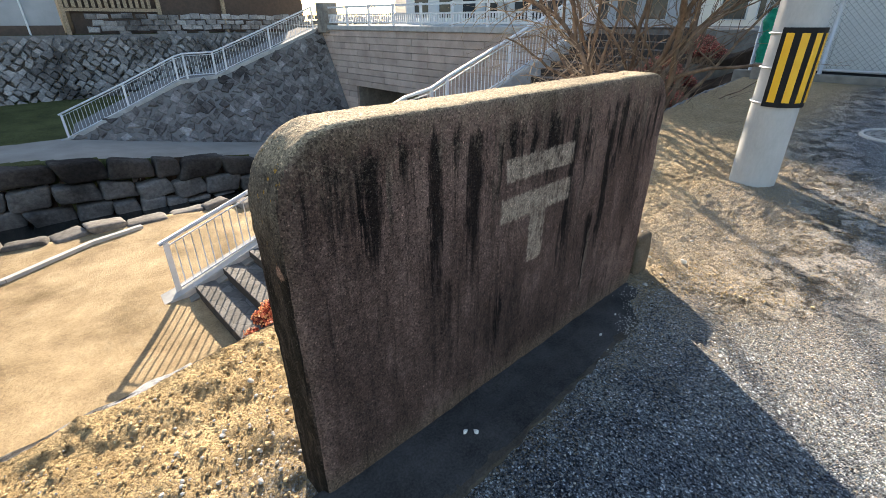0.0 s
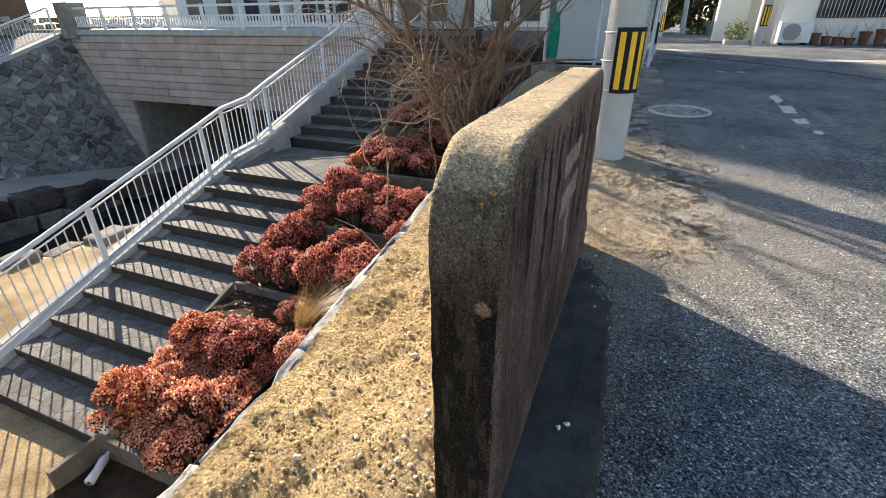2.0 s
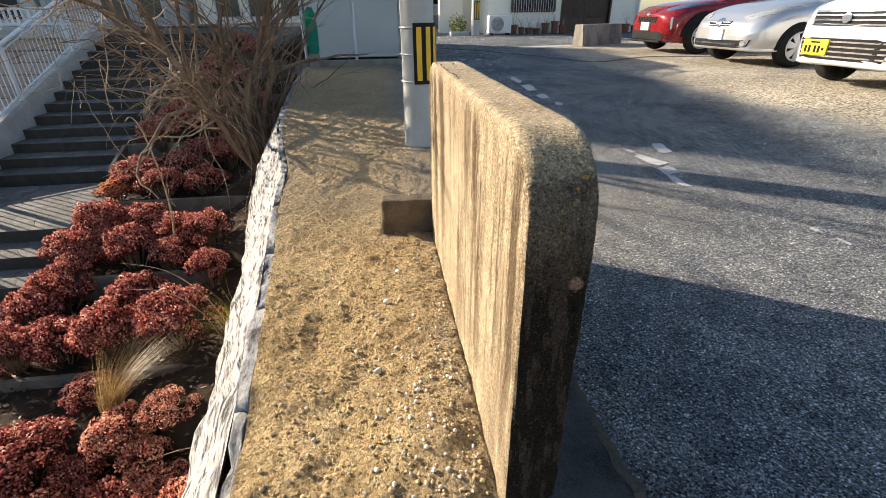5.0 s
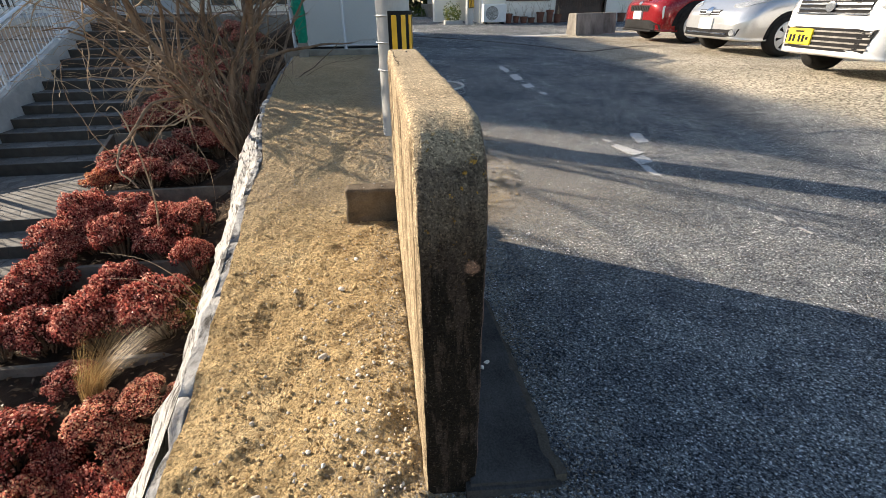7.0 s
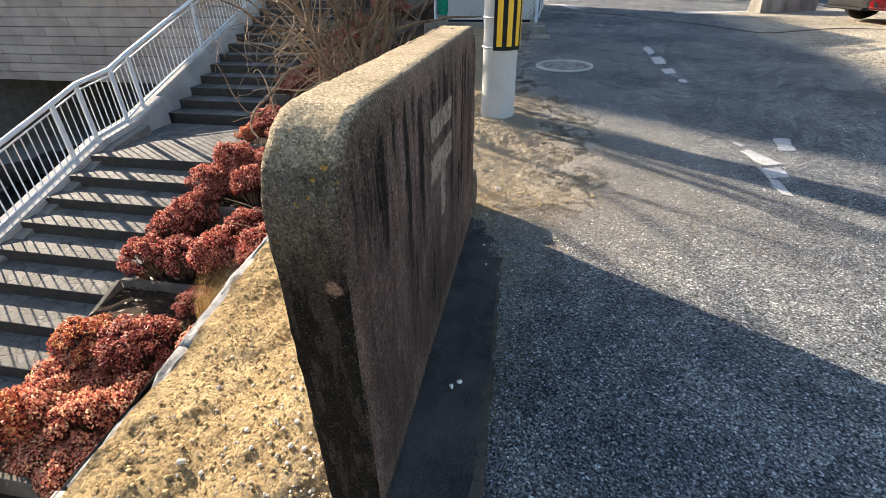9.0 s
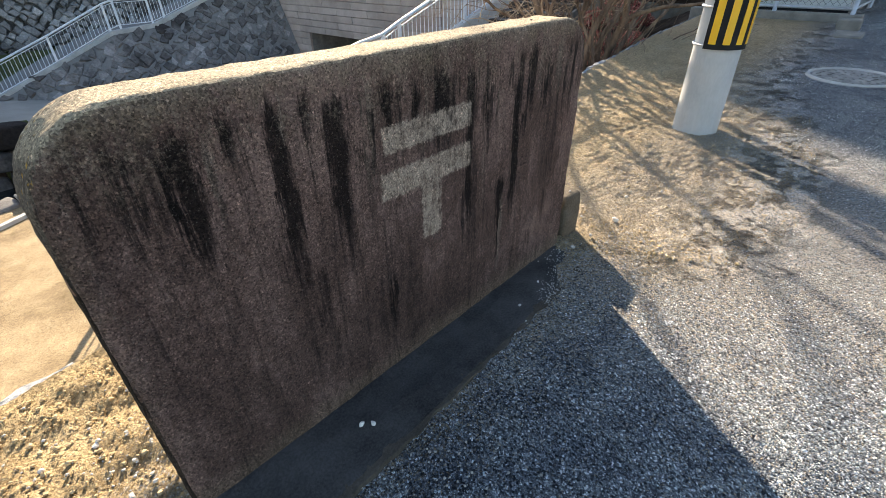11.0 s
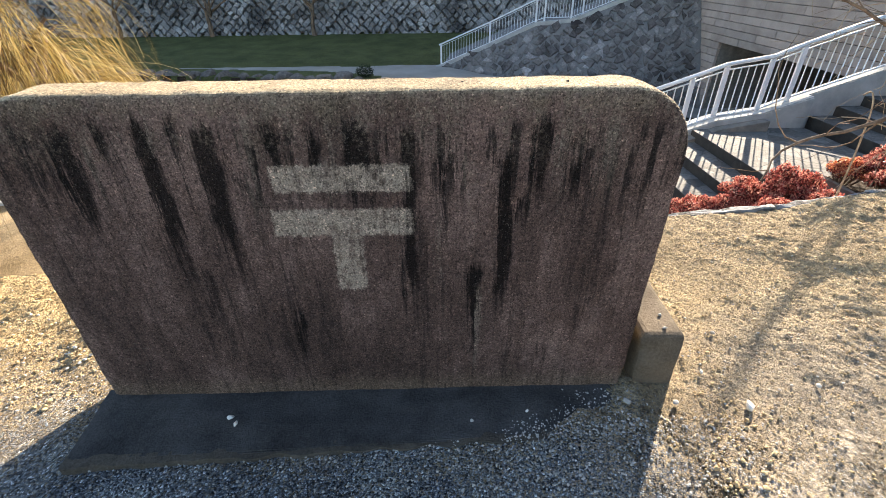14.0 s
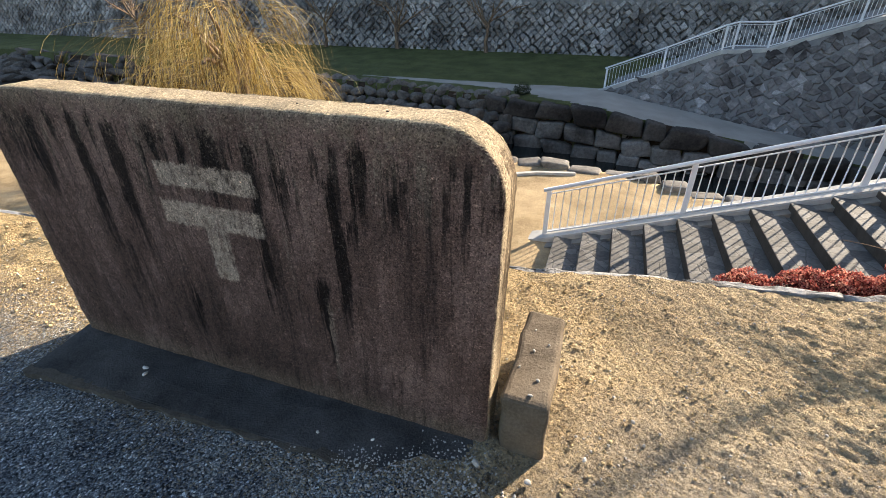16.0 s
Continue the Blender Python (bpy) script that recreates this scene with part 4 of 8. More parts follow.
# ---- the stone ramp across the river ----
def stone_face(bm, origin, along, up, length, high, top, size, proud=0.07, jitter=0.22, diag=True):
    """Stones laid diamond-wise over a leaning face; top(u) limits their height."""
    a, u = Vector(along).normalized(), Vector(up).normalized()
    n = a.cross(u).normalized()
    o = Vector(origin)
    s = size
    rows = int(high / (s * 0.5)) + 2
    cols = int(length / s) + 2
    rnd = random.Random(len(bm.verts) + int(length * 100))
    for r in range(rows):
        for c in range(cols):
            cu = c * s + (0.5 * s if r % 2 else 0) + rnd.uniform(-0.1, 0.1) * s
            cv = r * s * 0.5 + rnd.uniform(-0.08, 0.08) * s
            if cu < 0 or cu > length or cv < 0 or cv > top(cu):
                continue
            h = 0.5 * s * rnd.uniform(0.86, 0.98)
            corners = [(h, 0), (0, h), (-h, 0), (0, -h)] if diag else [(h, h * 0.5), (-h, h * 0.5), (-h, -h * 0.5), (h, -h * 0.5)]
            ring, tip = [], []
            d = proud * rnd.uniform(0.5, 1.3)
            for x, y in corners:
                x += rnd.uniform(-jitter, jitter) * s * 0.55
                y += rnd.uniform(-jitter, jitter) * s * 0.55
                base = o + a * (cu + x) + u * (cv + y)
                ring.append(bm.verts.new(base - n * 0.02))
                tip.append(bm.verts.new(o + a * (cu + x * 0.78) + u * (cv + y * 0.78) + n * d * rnd.uniform(0.7, 1.2)))
            bm.faces.new(tip)
            for i in range(4):
                bm.faces.new((ring[i], ring[(i + 1) % 4], tip[(i + 1) % 4], tip[i]))


def build_far_ramp():
    e = empty("stone_ramp", 2, 25, -3.4, "dark diamond-laid stone ramp wall with pale coping", "ramp wall", kind="structure")
    off = Matrix.Translation((-2, -25, 3.4))
    # leaning face from the foot line up to the rail line
    top = [(1.4, -3.55), (1.82, -3.45), (6.62, -1.50), (8.40, -1.36), (14.4, 0.78)]
    foot = [(1.4, 25.22, -3.6), (5.0, 24.0, -3.8), (9.0, 22.9, -4.4), (14.4, 22.0, -5.2)]
    def foot_at(x):
        return Vector((x, lerp_line([(p[0], p[1]) for p in foot], x), lerp_line([(p[0], p[2]) for p in foot], x)))
    bm = B()
    xs = spaced((1.4, 14.4, 0.5))
    a = [bm.verts.new(foot_at(x)) for x in xs]
    b = [bm.verts.new((x, 25.25, lerp_line(top, x))) for x in xs]
    c = [bm.verts.new((x, 28.0, lerp_line(top, x))) for x in xs]
    for i in range(len(xs) - 1):
        bm.faces.new((a[i], a[i + 1], b[i + 1], b[i]))
        bm.faces.new((b[i], b[i + 1], c[i + 1], c[i]))
    bm.transform(off)
    part("core", bm, M_JOINT, e)
    bm = B()
    rnd = random.Random(5)
    s = 0.52
    for r in range(26):
        for k in range(27):
            x = 1.4 + k * s + (s / 2 if r % 2 else 0)
            if x > 14.3:
                continue
            f, t = foot_at(x), Vector((x, 25.25, lerp_line(top, x)))
            hgt = (t - f).length
            v = r * s * 0.5 + 0.05
            if v > hgt - 0.1:
                continue
            u = (t - f).normalized()
            al = Vector((1, -0.18, 0)).normalized()
            n = al.cross(u).normalized()
            o = f + u * v
            h = s * 0.47
            d = rnd.uniform(0.03, 0.10)
            ring, tip = [], []
            for p, q in ((h, 0), (0, h), (-h, 0), (0, -h)):
                p += rnd.uniform(-0.15, 0.15)
                q += rnd.uniform(-0.15, 0.15)
                ring.append(bm.verts.new(o + al * p + u * q - n * 0.03))
                tip.append(bm.verts.new(o + al * p * 0.75 + u * q * 0.75 + n * d * rnd.uniform(0.6, 1.3)))
            bm.faces.new(tip)
            for i in range(4):
                bm.faces.new((ring[i], ring[(i + 1) % 4], tip[(i + 1) % 4], tip[i]))
    bmesh.ops.recalc_face_normals(bm, faces=bm.faces[:])
    bm.transform(off)
    o = part("stone_facing", bm, M_RAMP, e)
    tagged(o, kind="stuff")
    bm = B()
    out = [(x, z + 0.10) for x, z in top] + [(x, z - 0.06) for x, z in top[::-1]]
    prism(bm, out, 25.18, 25.5)
    bm.transform(off)
    part("coping", bm, M_CONC_LIGHT, e, "pale concrete coping")


build_far_ramp()


def build_back_wall():
    e = empty("back_wall", 0, 34, -3, "tall weathered grey stone retaining wall behind the grass", "retaining wall", kind="structure")
    off = Matrix.Translation((0, -34, 3))
    bm = B()
    box(bm, -70, 34.2, -4, 30, 35, 0.42)
    bm.transform(off)
    part("core", bm, M_JOINT, e)
    bm = B()
    stone_face(bm, (-64, 33.2, -3.2), (1, 0, 0), (0, 0.26, 1), 90, 3.75, lambda u: 3.62, 0.50, 0.07, 0.34)
    bm.transform(off)
    tagged(part("stone_facing", bm, M_MASON, e), kind="stuff")
    bm = B()
    stone_face(bm, (5.0, 34.6, 0.42), (1, 0, 0), (0, 0.02, 1), 26, 1.3, lambda u: 1.15, 0.62, 0.05, 0.12, False)
    bm.transform(off)
    tagged(part("coursed_stones", bm, M_MASON, e), kind="stuff")


build_back_wall()


def boulder(seed, sub=2, flat=0.8):
    """A broken stone: a ball cut by random planes."""
    rnd = random.Random(seed)
    bm = B()
    bmesh.ops.create_icosphere(bm, subdivisions=sub, radius=0.5)
    off = Vector((rnd.uniform(0, 50), rnd.uniform(0, 50), 0))
    cuts = [(Vector((rnd.gauss(0, 1), rnd.gauss(0, 1), rnd.gauss(0, 1))).normalized(), rnd.uniform(0.26, 0.42)) for _ in range(9)]
    for v in bm.verts:
        c = v.co.copy()
        for n, d in cuts:
            k = c.dot(n)
            if k > d:
                c -= n * (k - d) * 0.9
        c *= 1 + 0.10 * noise.noise(c * 5 + off)
        v.co = Vector((c.x, c.y * flat, c.z))
    return bm


def block_stone(seed):
    """A roughly squared river stone of unit size with worn corners."""
    rnd = random.Random(seed)
    bm = B()
    box(bm, -0.5, -0.5, -0.5, 0.5, 0.5, 0.5, 0.12, 2)
    bmesh.ops.subdivide_edges(bm, edges=[e for e in bm.edges if e.calc_length() > 0.3], cuts=3, use_grid_fill=True)
    off = Vector((rnd.uniform(0, 50), rnd.uniform(0, 50), 0))
    skew = [rnd.uniform(-0.22, 0.22) for _ in range(4)]
    for v in bm.verts:
        c = v.co
        x = c.x * (1 + skew[0] * c.z) + skew[1] * c.z
        z = c.z * (1 + skew[2] * c.x) + skew[3] * c.x * 0.6
        n = noise.noise(c * 2.2 + off) * 0.09 + noise.noise(c * 6 + off) * 0.035
        v.co = Vector((x, c.y, z)) * (1 + n)
    return bm




def rock_mesh(i, material):
    bm = block_stone(i)
    me = bpy.data.meshes.new("rock")
    bm.to_mesh(me)
    bm.free()
    me.shade_smooth()
    me.materials.append(material)
    return me


def build_river_walls():
    e = empty("far_river_wall", 4, 20.2, -5.8, "dry-laid wall of large grey river stones", "river wall", kind="structure")
    bm = B()
    xs = spaced((-60, 40, 1.0))
    a = [bm.verts.new((x - 4, lerp_line(FAR_BANK, x) - 0.1 - 20.2, 0.0)) for x in xs]
    b = [bm.verts.new((x - 4, lerp_line(FAR_BANK, x) + 0.25 - 20.2, low_z(x, lerp_line(FAR_BANK, x) + 0.3) + 5.75)) for x in xs]
    for i in range(len(xs) - 1):
        bm.faces.new((a[i], a[i + 1], b[i + 1], b[i]))
    part("backing", bm, M_SOIL, e)
    meshes = [rock_mesh(40 + i, M_ROCK) for i in range(6)]
    rnd = random.Random(3)
    count = 0
    dark = [rock_mesh(60 + i, M_ROCK_DARK) for i in range(5)]
    for level in range(3):
        x = -3.4 - 0.35 * level
        while x < 14.0:
            L = rnd.uniform(0.7, 1.5) if level else rnd.uniform(0.8, 1.7)
            cx = x + L / 2
            top = low_z(cx, lerp_line(FAR_BANK, cx) + 0.3)
            z = top - 0.36 - level * 0.74
            if z > -5.75 and count < 130:
                o = new("stone", dark[rnd.randrange(5)] if level == 0 else meshes[rnd.randrange(6)])
                o.parent = e
                o.matrix_basis = Matrix.LocRotScale((cx - 4, lerp_line(FAR_BANK, cx) - 0.02 - level * 0.05 + rnd.uniform(-0.06, 0.06) - 20.2, z + rnd.uniform(-0.05, 0.05) + 5.8),
                                                    Euler((rnd.choice((0, math.pi)), rnd.uniform(-0.12, 0.12), rnd.uniform(-0.1, 0.1))), (L * 0.97, 0.8, rnd.uniform(0.64, 0.78)))
                count += 1
            x += L
    # west of the big stones a slope of rounded cobbles
    round_ = []
    for i in range(6):
        bm = boulder(300 + i, 2, 0.9)
        me = bpy.data.meshes.new("cobble")
        bm.to_mesh(me)
        bm.free()
        me.materials.append(M_ROCK_DARK)
        round_.append(me)
    for level in range(5):
        x = -62.0 + 0.2 * level
        while x < -2.2:
            L = rnd.uniform(0.45, 0.95) * (1.0 if x > -18 else 2.0)
            cx = x + L / 2
            o = new("cobble", round_[rnd.randrange(6)])
            o.parent = e
            o.matrix_basis = Matrix.LocRotScale((cx - 4, lerp_line(FAR_BANK, cx) + 0.45 - level * 0.42 + rnd.uniform(-0.08, 0.08) - 20.2, 5.8 - 3.50 - level * 0.40 + rnd.uniform(-0.06, 0.06)),
                                                Euler((rnd.uniform(-0.5, 0.5), rnd.uniform(-0.4, 0.4), rnd.uniform(-1, 1))), (L * 1.45, 0.85, rnd.uniform(0.55, 0.75)))
            x += L
    # low rounded stones along the near edge
    e = empty("near_river_edge", 1, 12.6, -3.3, "rough row of rounded stones along the sandy river edge", "stone edging", kind="structure")
    x = -16.0
    while x < 13.8:
        L = rnd.uniform(0.45, 0.95)
        cx = x + L / 2
        o = new("stone", meshes[rnd.randrange(6)])
        o.parent = e
        o.matrix_basis = Matrix.LocRotScale((cx - 1, lerp_line(NEAR_BANK, cx) + rnd.uniform(-0.05, 0.12) - 12.6, rnd.uniform(-0.08, 0.06)),
                                            Euler((0, rnd.uniform(-0.12, 0.12), rnd.uniform(-0.3, 0.3))), (L * 1.0, rnd.uniform(0.35, 0.6), rnd.uniform(0.28, 0.42)))
        x += L
    # the near bank's drop into the channel
    bm = B()
    a = [bm.verts.new((x - 1, lerp_line(NEAR_BANK, x) + 0.1 - 12.6, 0.05)) for x in xs]
    b = [bm.verts.new((x - 1, lerp_line(NEAR_BANK, x) + 0.5 - 12.6, -2.5)) for x in xs]
    for i in range(len(xs) - 1):
        bm.faces.new((a[i], b[i], b[i + 1], a[i + 1]))
    part("bank", bm, M_SOIL, e)


build_river_walls()


# ---- the bridge ----
def build_bridge():
    e = empty("bridge", 14.4, 17, -3, "bridge faced with pinkish stone courses over a low opening", "bridge", kind="structure")
    off = Matrix.Translation((-14.4, -17, 3))
    bm = B()
    box(bm, 14.55, 22.1, -6.0, 22, 26.0, 0.90)      # far abutment
    box(bm, 14.55, 8.5, -6.0, 22, 11.3, 0.90)       # near abutment
    box(bm, 14.55, 11.3, -2.02, 22, 22.1, 0.90)     # span over the opening
    bm.transform(off)
    part("core", bm, M_CONC, e)
    bm = B()
    box(bm, 21.5, 9, -6.0, 21.9, 25, -1.9)
    bm.transform(off)
    part("back_wall", bm, M_JOINT, e)
    src = {}
    rnd = random.Random(8)
    z = -5.6
    k = 0
    while z < 0.66:
        h = 0.30
        y = 8.6 - (0.0 if k % 2 else 1.1)
        while y < 25.4:
            L = 2.2
            y0, y1 = max(y, 8.6), min(y + L, 25.4)
            if z < -2.05:      # keep the opening free
                if y0 >= 22.1 or y1 <= 11.3:
                    pass
                elif y0 < 11.3:
                    y1 = 11.3
                elif y1 > 22.1:
                    y0 = 22.1
                else:
                    y += L
                    continue
            key = round(y1 - y0, 2)
            m = pose(0.0, (y0 + y1) / 2 - 17, z + 3 + h / 2 - 0.0, 0, 0, 0) @ Matrix.Translation((rnd.uniform(-0.012, 0.012), 0, 0))
            if key not in src and key > 0.1:
                bm = B()
                box(bm, 0.0, -key / 2 + 0.008, -h / 2 + 0.008, 0.14, key / 2 - 0.008, h / 2 - 0.008, 0.012)
                src[key] = part("course_stone", bm, M_BRIDGE, e)
                src[key].matrix_basis = m
            elif key > 0.1:
                again(src[key], "course_stone", m, e)
            y += L
        z += h
        k += 1
    bm = B()
    box(bm, 14.30, 8.5, 0.70, 22.2, 26.0, 0.92, 0.02)
    bm.transform(off)
    part("deck_edge", bm, M_CONC_LIGHT, e, "pale concrete deck edge")
    return e


build_bridge()
BR_Z = 0.92


def build_bridge_rail(x, name, label):
    e = empty(name, x, 9.0, BR_Z, label, "railing")
    for z in (0.10, 0.46, 0.80):
        bm = B()
        box(bm, -0.03, 0, z, 0.03, 15.6, z + (0.06 if z < 0.7 else 0.08))
        part("rail", bm, M_WHITE, e)
    src = None
    for i in range(9):
        m = pose(0, 0.05 + i * 1.93, 0)
        if src is None:
            bm = B()
            box(bm, -0.05, -0.05, 0, 0.05, 0.05, 0.90, 0.006)
            src = part("post", bm, M_WHITE, e)
            src.matrix_basis = m
        else:
            again(src, "post", m, e)
    src = None
    for i in range(104):
        m = pose(0, 0.12 + i * 0.148, 0)
        if src is None:
            bm = B()
            box(bm, -0.016, -0.03, 0.14, 0.016, 0.03, 0.48)
            src = part("baluster", bm, M_WHITE, e)
            src.matrix_basis = m
        else:
            again(src, "baluster", m, e)


build_bridge_rail(14.45, "bridge_railing", "white steel bridge railing with short balusters")
bm = B()
box(bm, 14.15, 24.35, 0.55, 15.0, 25.15, 2.0, 0.03)
tagged(mesh_ob("bridge_pillar", bm, M_CONC), "square grey stone pillar at the bridge's end", "pillar")


# ---- utility pole ----
def build_pole(name, x, y, z, r, label, plate_z, face, high=9.0):
    e = empty(name, x, y, z, label, "utility pole")
    bm = B()
    tube(bm, [(0, 0, -0.3), (0, 0, 0.0), (0, 0, high * 0.5), (0, 0, high)], [r, r, r * 0.86, r * 0.72], 40)
    part("shaft", bm, M_POLE, e, smooth_faces=True)
    z0, z1 = plate_z
    span = math.radians(124)
    f = math.radians(face)
    def curved(rr, a0, a1, za, zb, thick, steps=14):
        bm = B()
        inner, outer = [], []
        for i in range(steps + 1):
            a = a0 + (a1 - a0) * i / steps
            for lst, q in ((inner, rr), (outer, rr + thick)):
                lst.append((bm.verts.new((q * math.cos(a), q * math.sin(a), za)), bm.verts.new((q * math.cos(a), q * math.sin(a), zb))))
        for i in range(steps):
            bm.faces.new((outer[i][0], outer[i + 1][0], outer[i + 1][1], outer[i][1]))
            bm.faces.new((inner[i][1], inner[i + 1][1], inner[i + 1][0], inner[i][0]))
            bm.faces.new((inner[i][1], outer[i][1], outer[i + 1][1], inner[i + 1][1]))
            bm.faces.new((inner[i][0], inner[i + 1][0], outer[i + 1][0], outer[i][0]))
        for i in (0, steps):
            bm.faces.new((inner[i][0], outer[i][0], outer[i][1], inner[i][1]))
        bmesh.ops.recalc_face_normals(bm, faces=bm.faces[:])
        return bm
    plate = part("guard_plate", curved(r + 0.001, f - span / 2, f + span / 2, z0, z1, 0.012), M_BLACK, e, "black and yellow striped guard plate")
    w = span / 9.0
    for i in range(4):
        a = f - span / 2 + w * (0.75 + i * 2.15)
        part("yellow_stripe", curved(r + 0.012, a, a + w * 1.12, z0 + 0.03, z1 - 0.03, 0.004, 5), M_YELLOW, plate)
    for k in (0.04, 0.5, 0.93):
        bm = B()
        zz = z0 + (z1 - z0) * k
        pts = [((r + 0.006) * math.cos(2 * math.pi * i / 28), (r + 0.006) * math.sin(2 * math.pi * i / 28), zz) for i in range(29)]
        tube(bm, pts, 0.006, 5, False)
        part("steel_band", bm, M_STEEL, e)
    return e


build_pole("utility_pole", 3.835, 0.80, 0.06, 0.143, "grey concrete utility pole with striped guard plate", (0.545, 1.015), 224)


# ---- the planted bed between stairs and retaining wall ----
BOARDS = [1.52, 3.72, 5.05, 6.48, 8.0, 9.6, 11.2]


def board_z(x):
    return -2.88 + 0.325 * (x - 1.5)


def bed_z(x):
    """Terrace floor: level between boards."""
    if x < BOARDS[0]:
        return -3.15
    b = max(q for q in BOARDS if q <= x)
    nxt = min([q for q in BOARDS if q > x] + [b + 1.6])
    u = (x - b) / (nxt - b)
    return board_z(b) - 0.09 + (0.68 if b < 2 else 0.20) * sstep(u, 0.66 if b < 2 else 0.35, 0.97)


def bed_h(x, y):
    """The soil climbs towards the retaining wall."""
    return bed_z(x) + (0.25 + 0.25 * sstep(x, 3.4, 5.6)) * sstep(4.1 - y, 0, 1.5) * sstep(x, 1.5, 3)


def build_bed():
    xs = []
    for q in BOARDS:
        xs += [q - 0.03, q + 0.03]
    xs = sorted(set(xs + spaced((0.9, 13.6, 0.12))))
    def h(x, y):
        v = Vector((x, y, 0))
        return bed_h(x, y) + 0.04 * noise.noise(v * 2) + 0.02 * noise.noise(v * 7)
    o = sheet("planting_bed", xs, spaced((1.5, 5.46, 0.12)), h, M_SOIL)
    tagged(o, "terraced dark soil bed strewn with dry leaves", "planting bed", kind="structure")
    src = None
    for q in BOARDS:
        bm = B()
        y0 = kerb_y(q) + 0.5
        box(bm, -0.03, -0.0, -0.40, 0.03, 5.47 - y0, 0.0, 0.005)
        o = mesh_ob("bed_board", bm, M_BOARD)
        o.location = (q, y0, board_z(q))
        tagged(o, "weathered grey concrete board edging a planting terrace", "bed edging", "bed boards")
    for a, b in zip(BOARDS, BOARDS[1:]):
        bm = B()
        L = min(0.62, b - a)
        c = [(-L, -0.21), (0, 0.0), (0, -0.42), (-L, -0.62)]
        prism(bm, c, -0.03, 0.03)
        bmesh.ops.bevel(bm, geom=bm.edges[:], offset=0.004, segments=1, affect="EDGES")
        o = mesh_ob("bed_side_board", bm, M_BOARD)
        o.location = (b - 0.032, 5.50, board_z(b))
        tagged(o, "short sloping concrete board beside the steps", "bed edging", "bed side boards")
    bm = B()
    box(bm, -0.48, -0.03, -0.30, 0.0, 0.03, 0.0, 0.005)
    o = mesh_ob("bed_side_board", bm, M_BOARD)
    o.location = (1.5, 5.46, -2.90)
    tagged(o, "low concrete board end standing on the sand", "bed edging", "bed side boards")


build_bed()


# ---- red shrubs ----
def shrub_meshes(i, n=6400):
    """Leaves of a domed, lobed shrub of about unit width."""
    rnd = random.Random(100 + i)
    lobes = []
    for k in range(rnd.randint(26, 32)):
        a, d = rnd.uniform(0, 6.283), 0.42 * math.sqrt((k + rnd.random()) / 30)
        lobes.append((Vector((d * math.cos(a), d * math.sin(a), 0.16 + 0.40 * (1 - min(d / 0.46, 1.0) ** 2) ** 0.6 * rnd.uniform(0.80, 1.12))), rnd.uniform(0.085, 0.125)))
    verts, faces, inner = [], [], []
    for k in range(n):
        c, r = lobes[rnd.randrange(len(lobes))]
        d = Vector((rnd.gauss(0, 1), rnd.gauss(0, 1), rnd.gauss(0.35, 0.9))).normalized()
        lump = 1 + 0.22 * noise.noise(d * 3.1 + Vector((i * 7, k % 3, 0)))
        u = rnd.uniform(0.70, 1.05)
        p = c + d * r * u * lump
        # inner, low and down-facing leaves take the darker red, shade put into colour
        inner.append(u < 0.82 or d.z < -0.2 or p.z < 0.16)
        if p.z < 0.02:
            p.z = rnd.uniform(0.02, 0.25)
        tilt = Vector((rnd.uniform(-1, 1), rnd.uniform(-1, 1), rnd.uniform(-1, 1)))
        along = (d.cross(tilt).normalized() + d * rnd.uniform(0.1, 0.8)).normalized()
        side = (along.cross(d) + tilt * 0.25).normalized()
        L, W = rnd.uniform(0.026, 0.046), rnd.uniform(0.010, 0.016)
        b = len(verts)
        mid = p + along * L * 0.5 + side.cross(along) * L * 0.12
        verts += [p, mid + side * W, p + along * L, mid - side * W]
        faces.append((b, b + 1, b + 2, b + 3))
    me = bpy.data.meshes.new("leaves")
    me.from_pydata([tuple(v) for v in verts], [], faces)
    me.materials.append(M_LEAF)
    me.materials.append(M_LEAF_SHADE)
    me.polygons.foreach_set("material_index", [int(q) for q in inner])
    bm = B()
    for k, (c, r) in enumerate(lobes):
        tube(bm, [(0.25 * c.x, 0.25 * c.y, -0.05), (0.7 * c.x, 0.7 * c.y, c.z * 0.5), c + Vector((0, 0, r * 0.4))], [0.014, 0.010, 0.005], 5)
    st = bpy.data.meshes.new("stem")
    bm.to_mesh(st)
    bm.free()
    st.materials.append(M_BARK)
    return me, st


SHRUBS = [shrub_meshes(i) for i in range(5)]


def recoloured(source, leaf):
    out = []
    for me, st in source:
        me2 = me.copy()
        me2.materials[0] = leaf
        out.append((me2, st))
    return out


SHRUBS_ORANGE = recoloured(SHRUBS[:2], M_LEAF_ORANGE)
SHRUBS_PINK = recoloured(SHRUBS, M_LEAF_PINK)


def shrub(x, y, size, i, orange=False, z=None):
    pink = x < 3.3 and i % 4 != 3
    me, st = (SHRUBS_ORANGE if orange else SHRUBS_PINK if pink else SHRUBS)[i % (2 if orange else 5)]
    e = empty("shrub", x, y, bed_h(x, y) - 0.02 if z is None else z,
              "low shrub turning orange beside the steps" if orange else "low domed shrub with light pinkish red winter leaves" if pink else "low domed shrub with dense dark red winter leaves", "shrub", "red shrubs")
    e.rotation_euler = (0, 0, i * 1.7)
    size *= 1.20
    e.scale = (size, size, size * random.uniform(1.15, 1.4) * (0.86 if x < 1.9 else 1.16 if x < 2.8 else 0.70 if x < 3.6 else 1.0 if x < 6.5 else 0.8))
    for nm, q in (("foliage", me), ("stem", st)):
        o = new(nm, q)
        o.parent = e


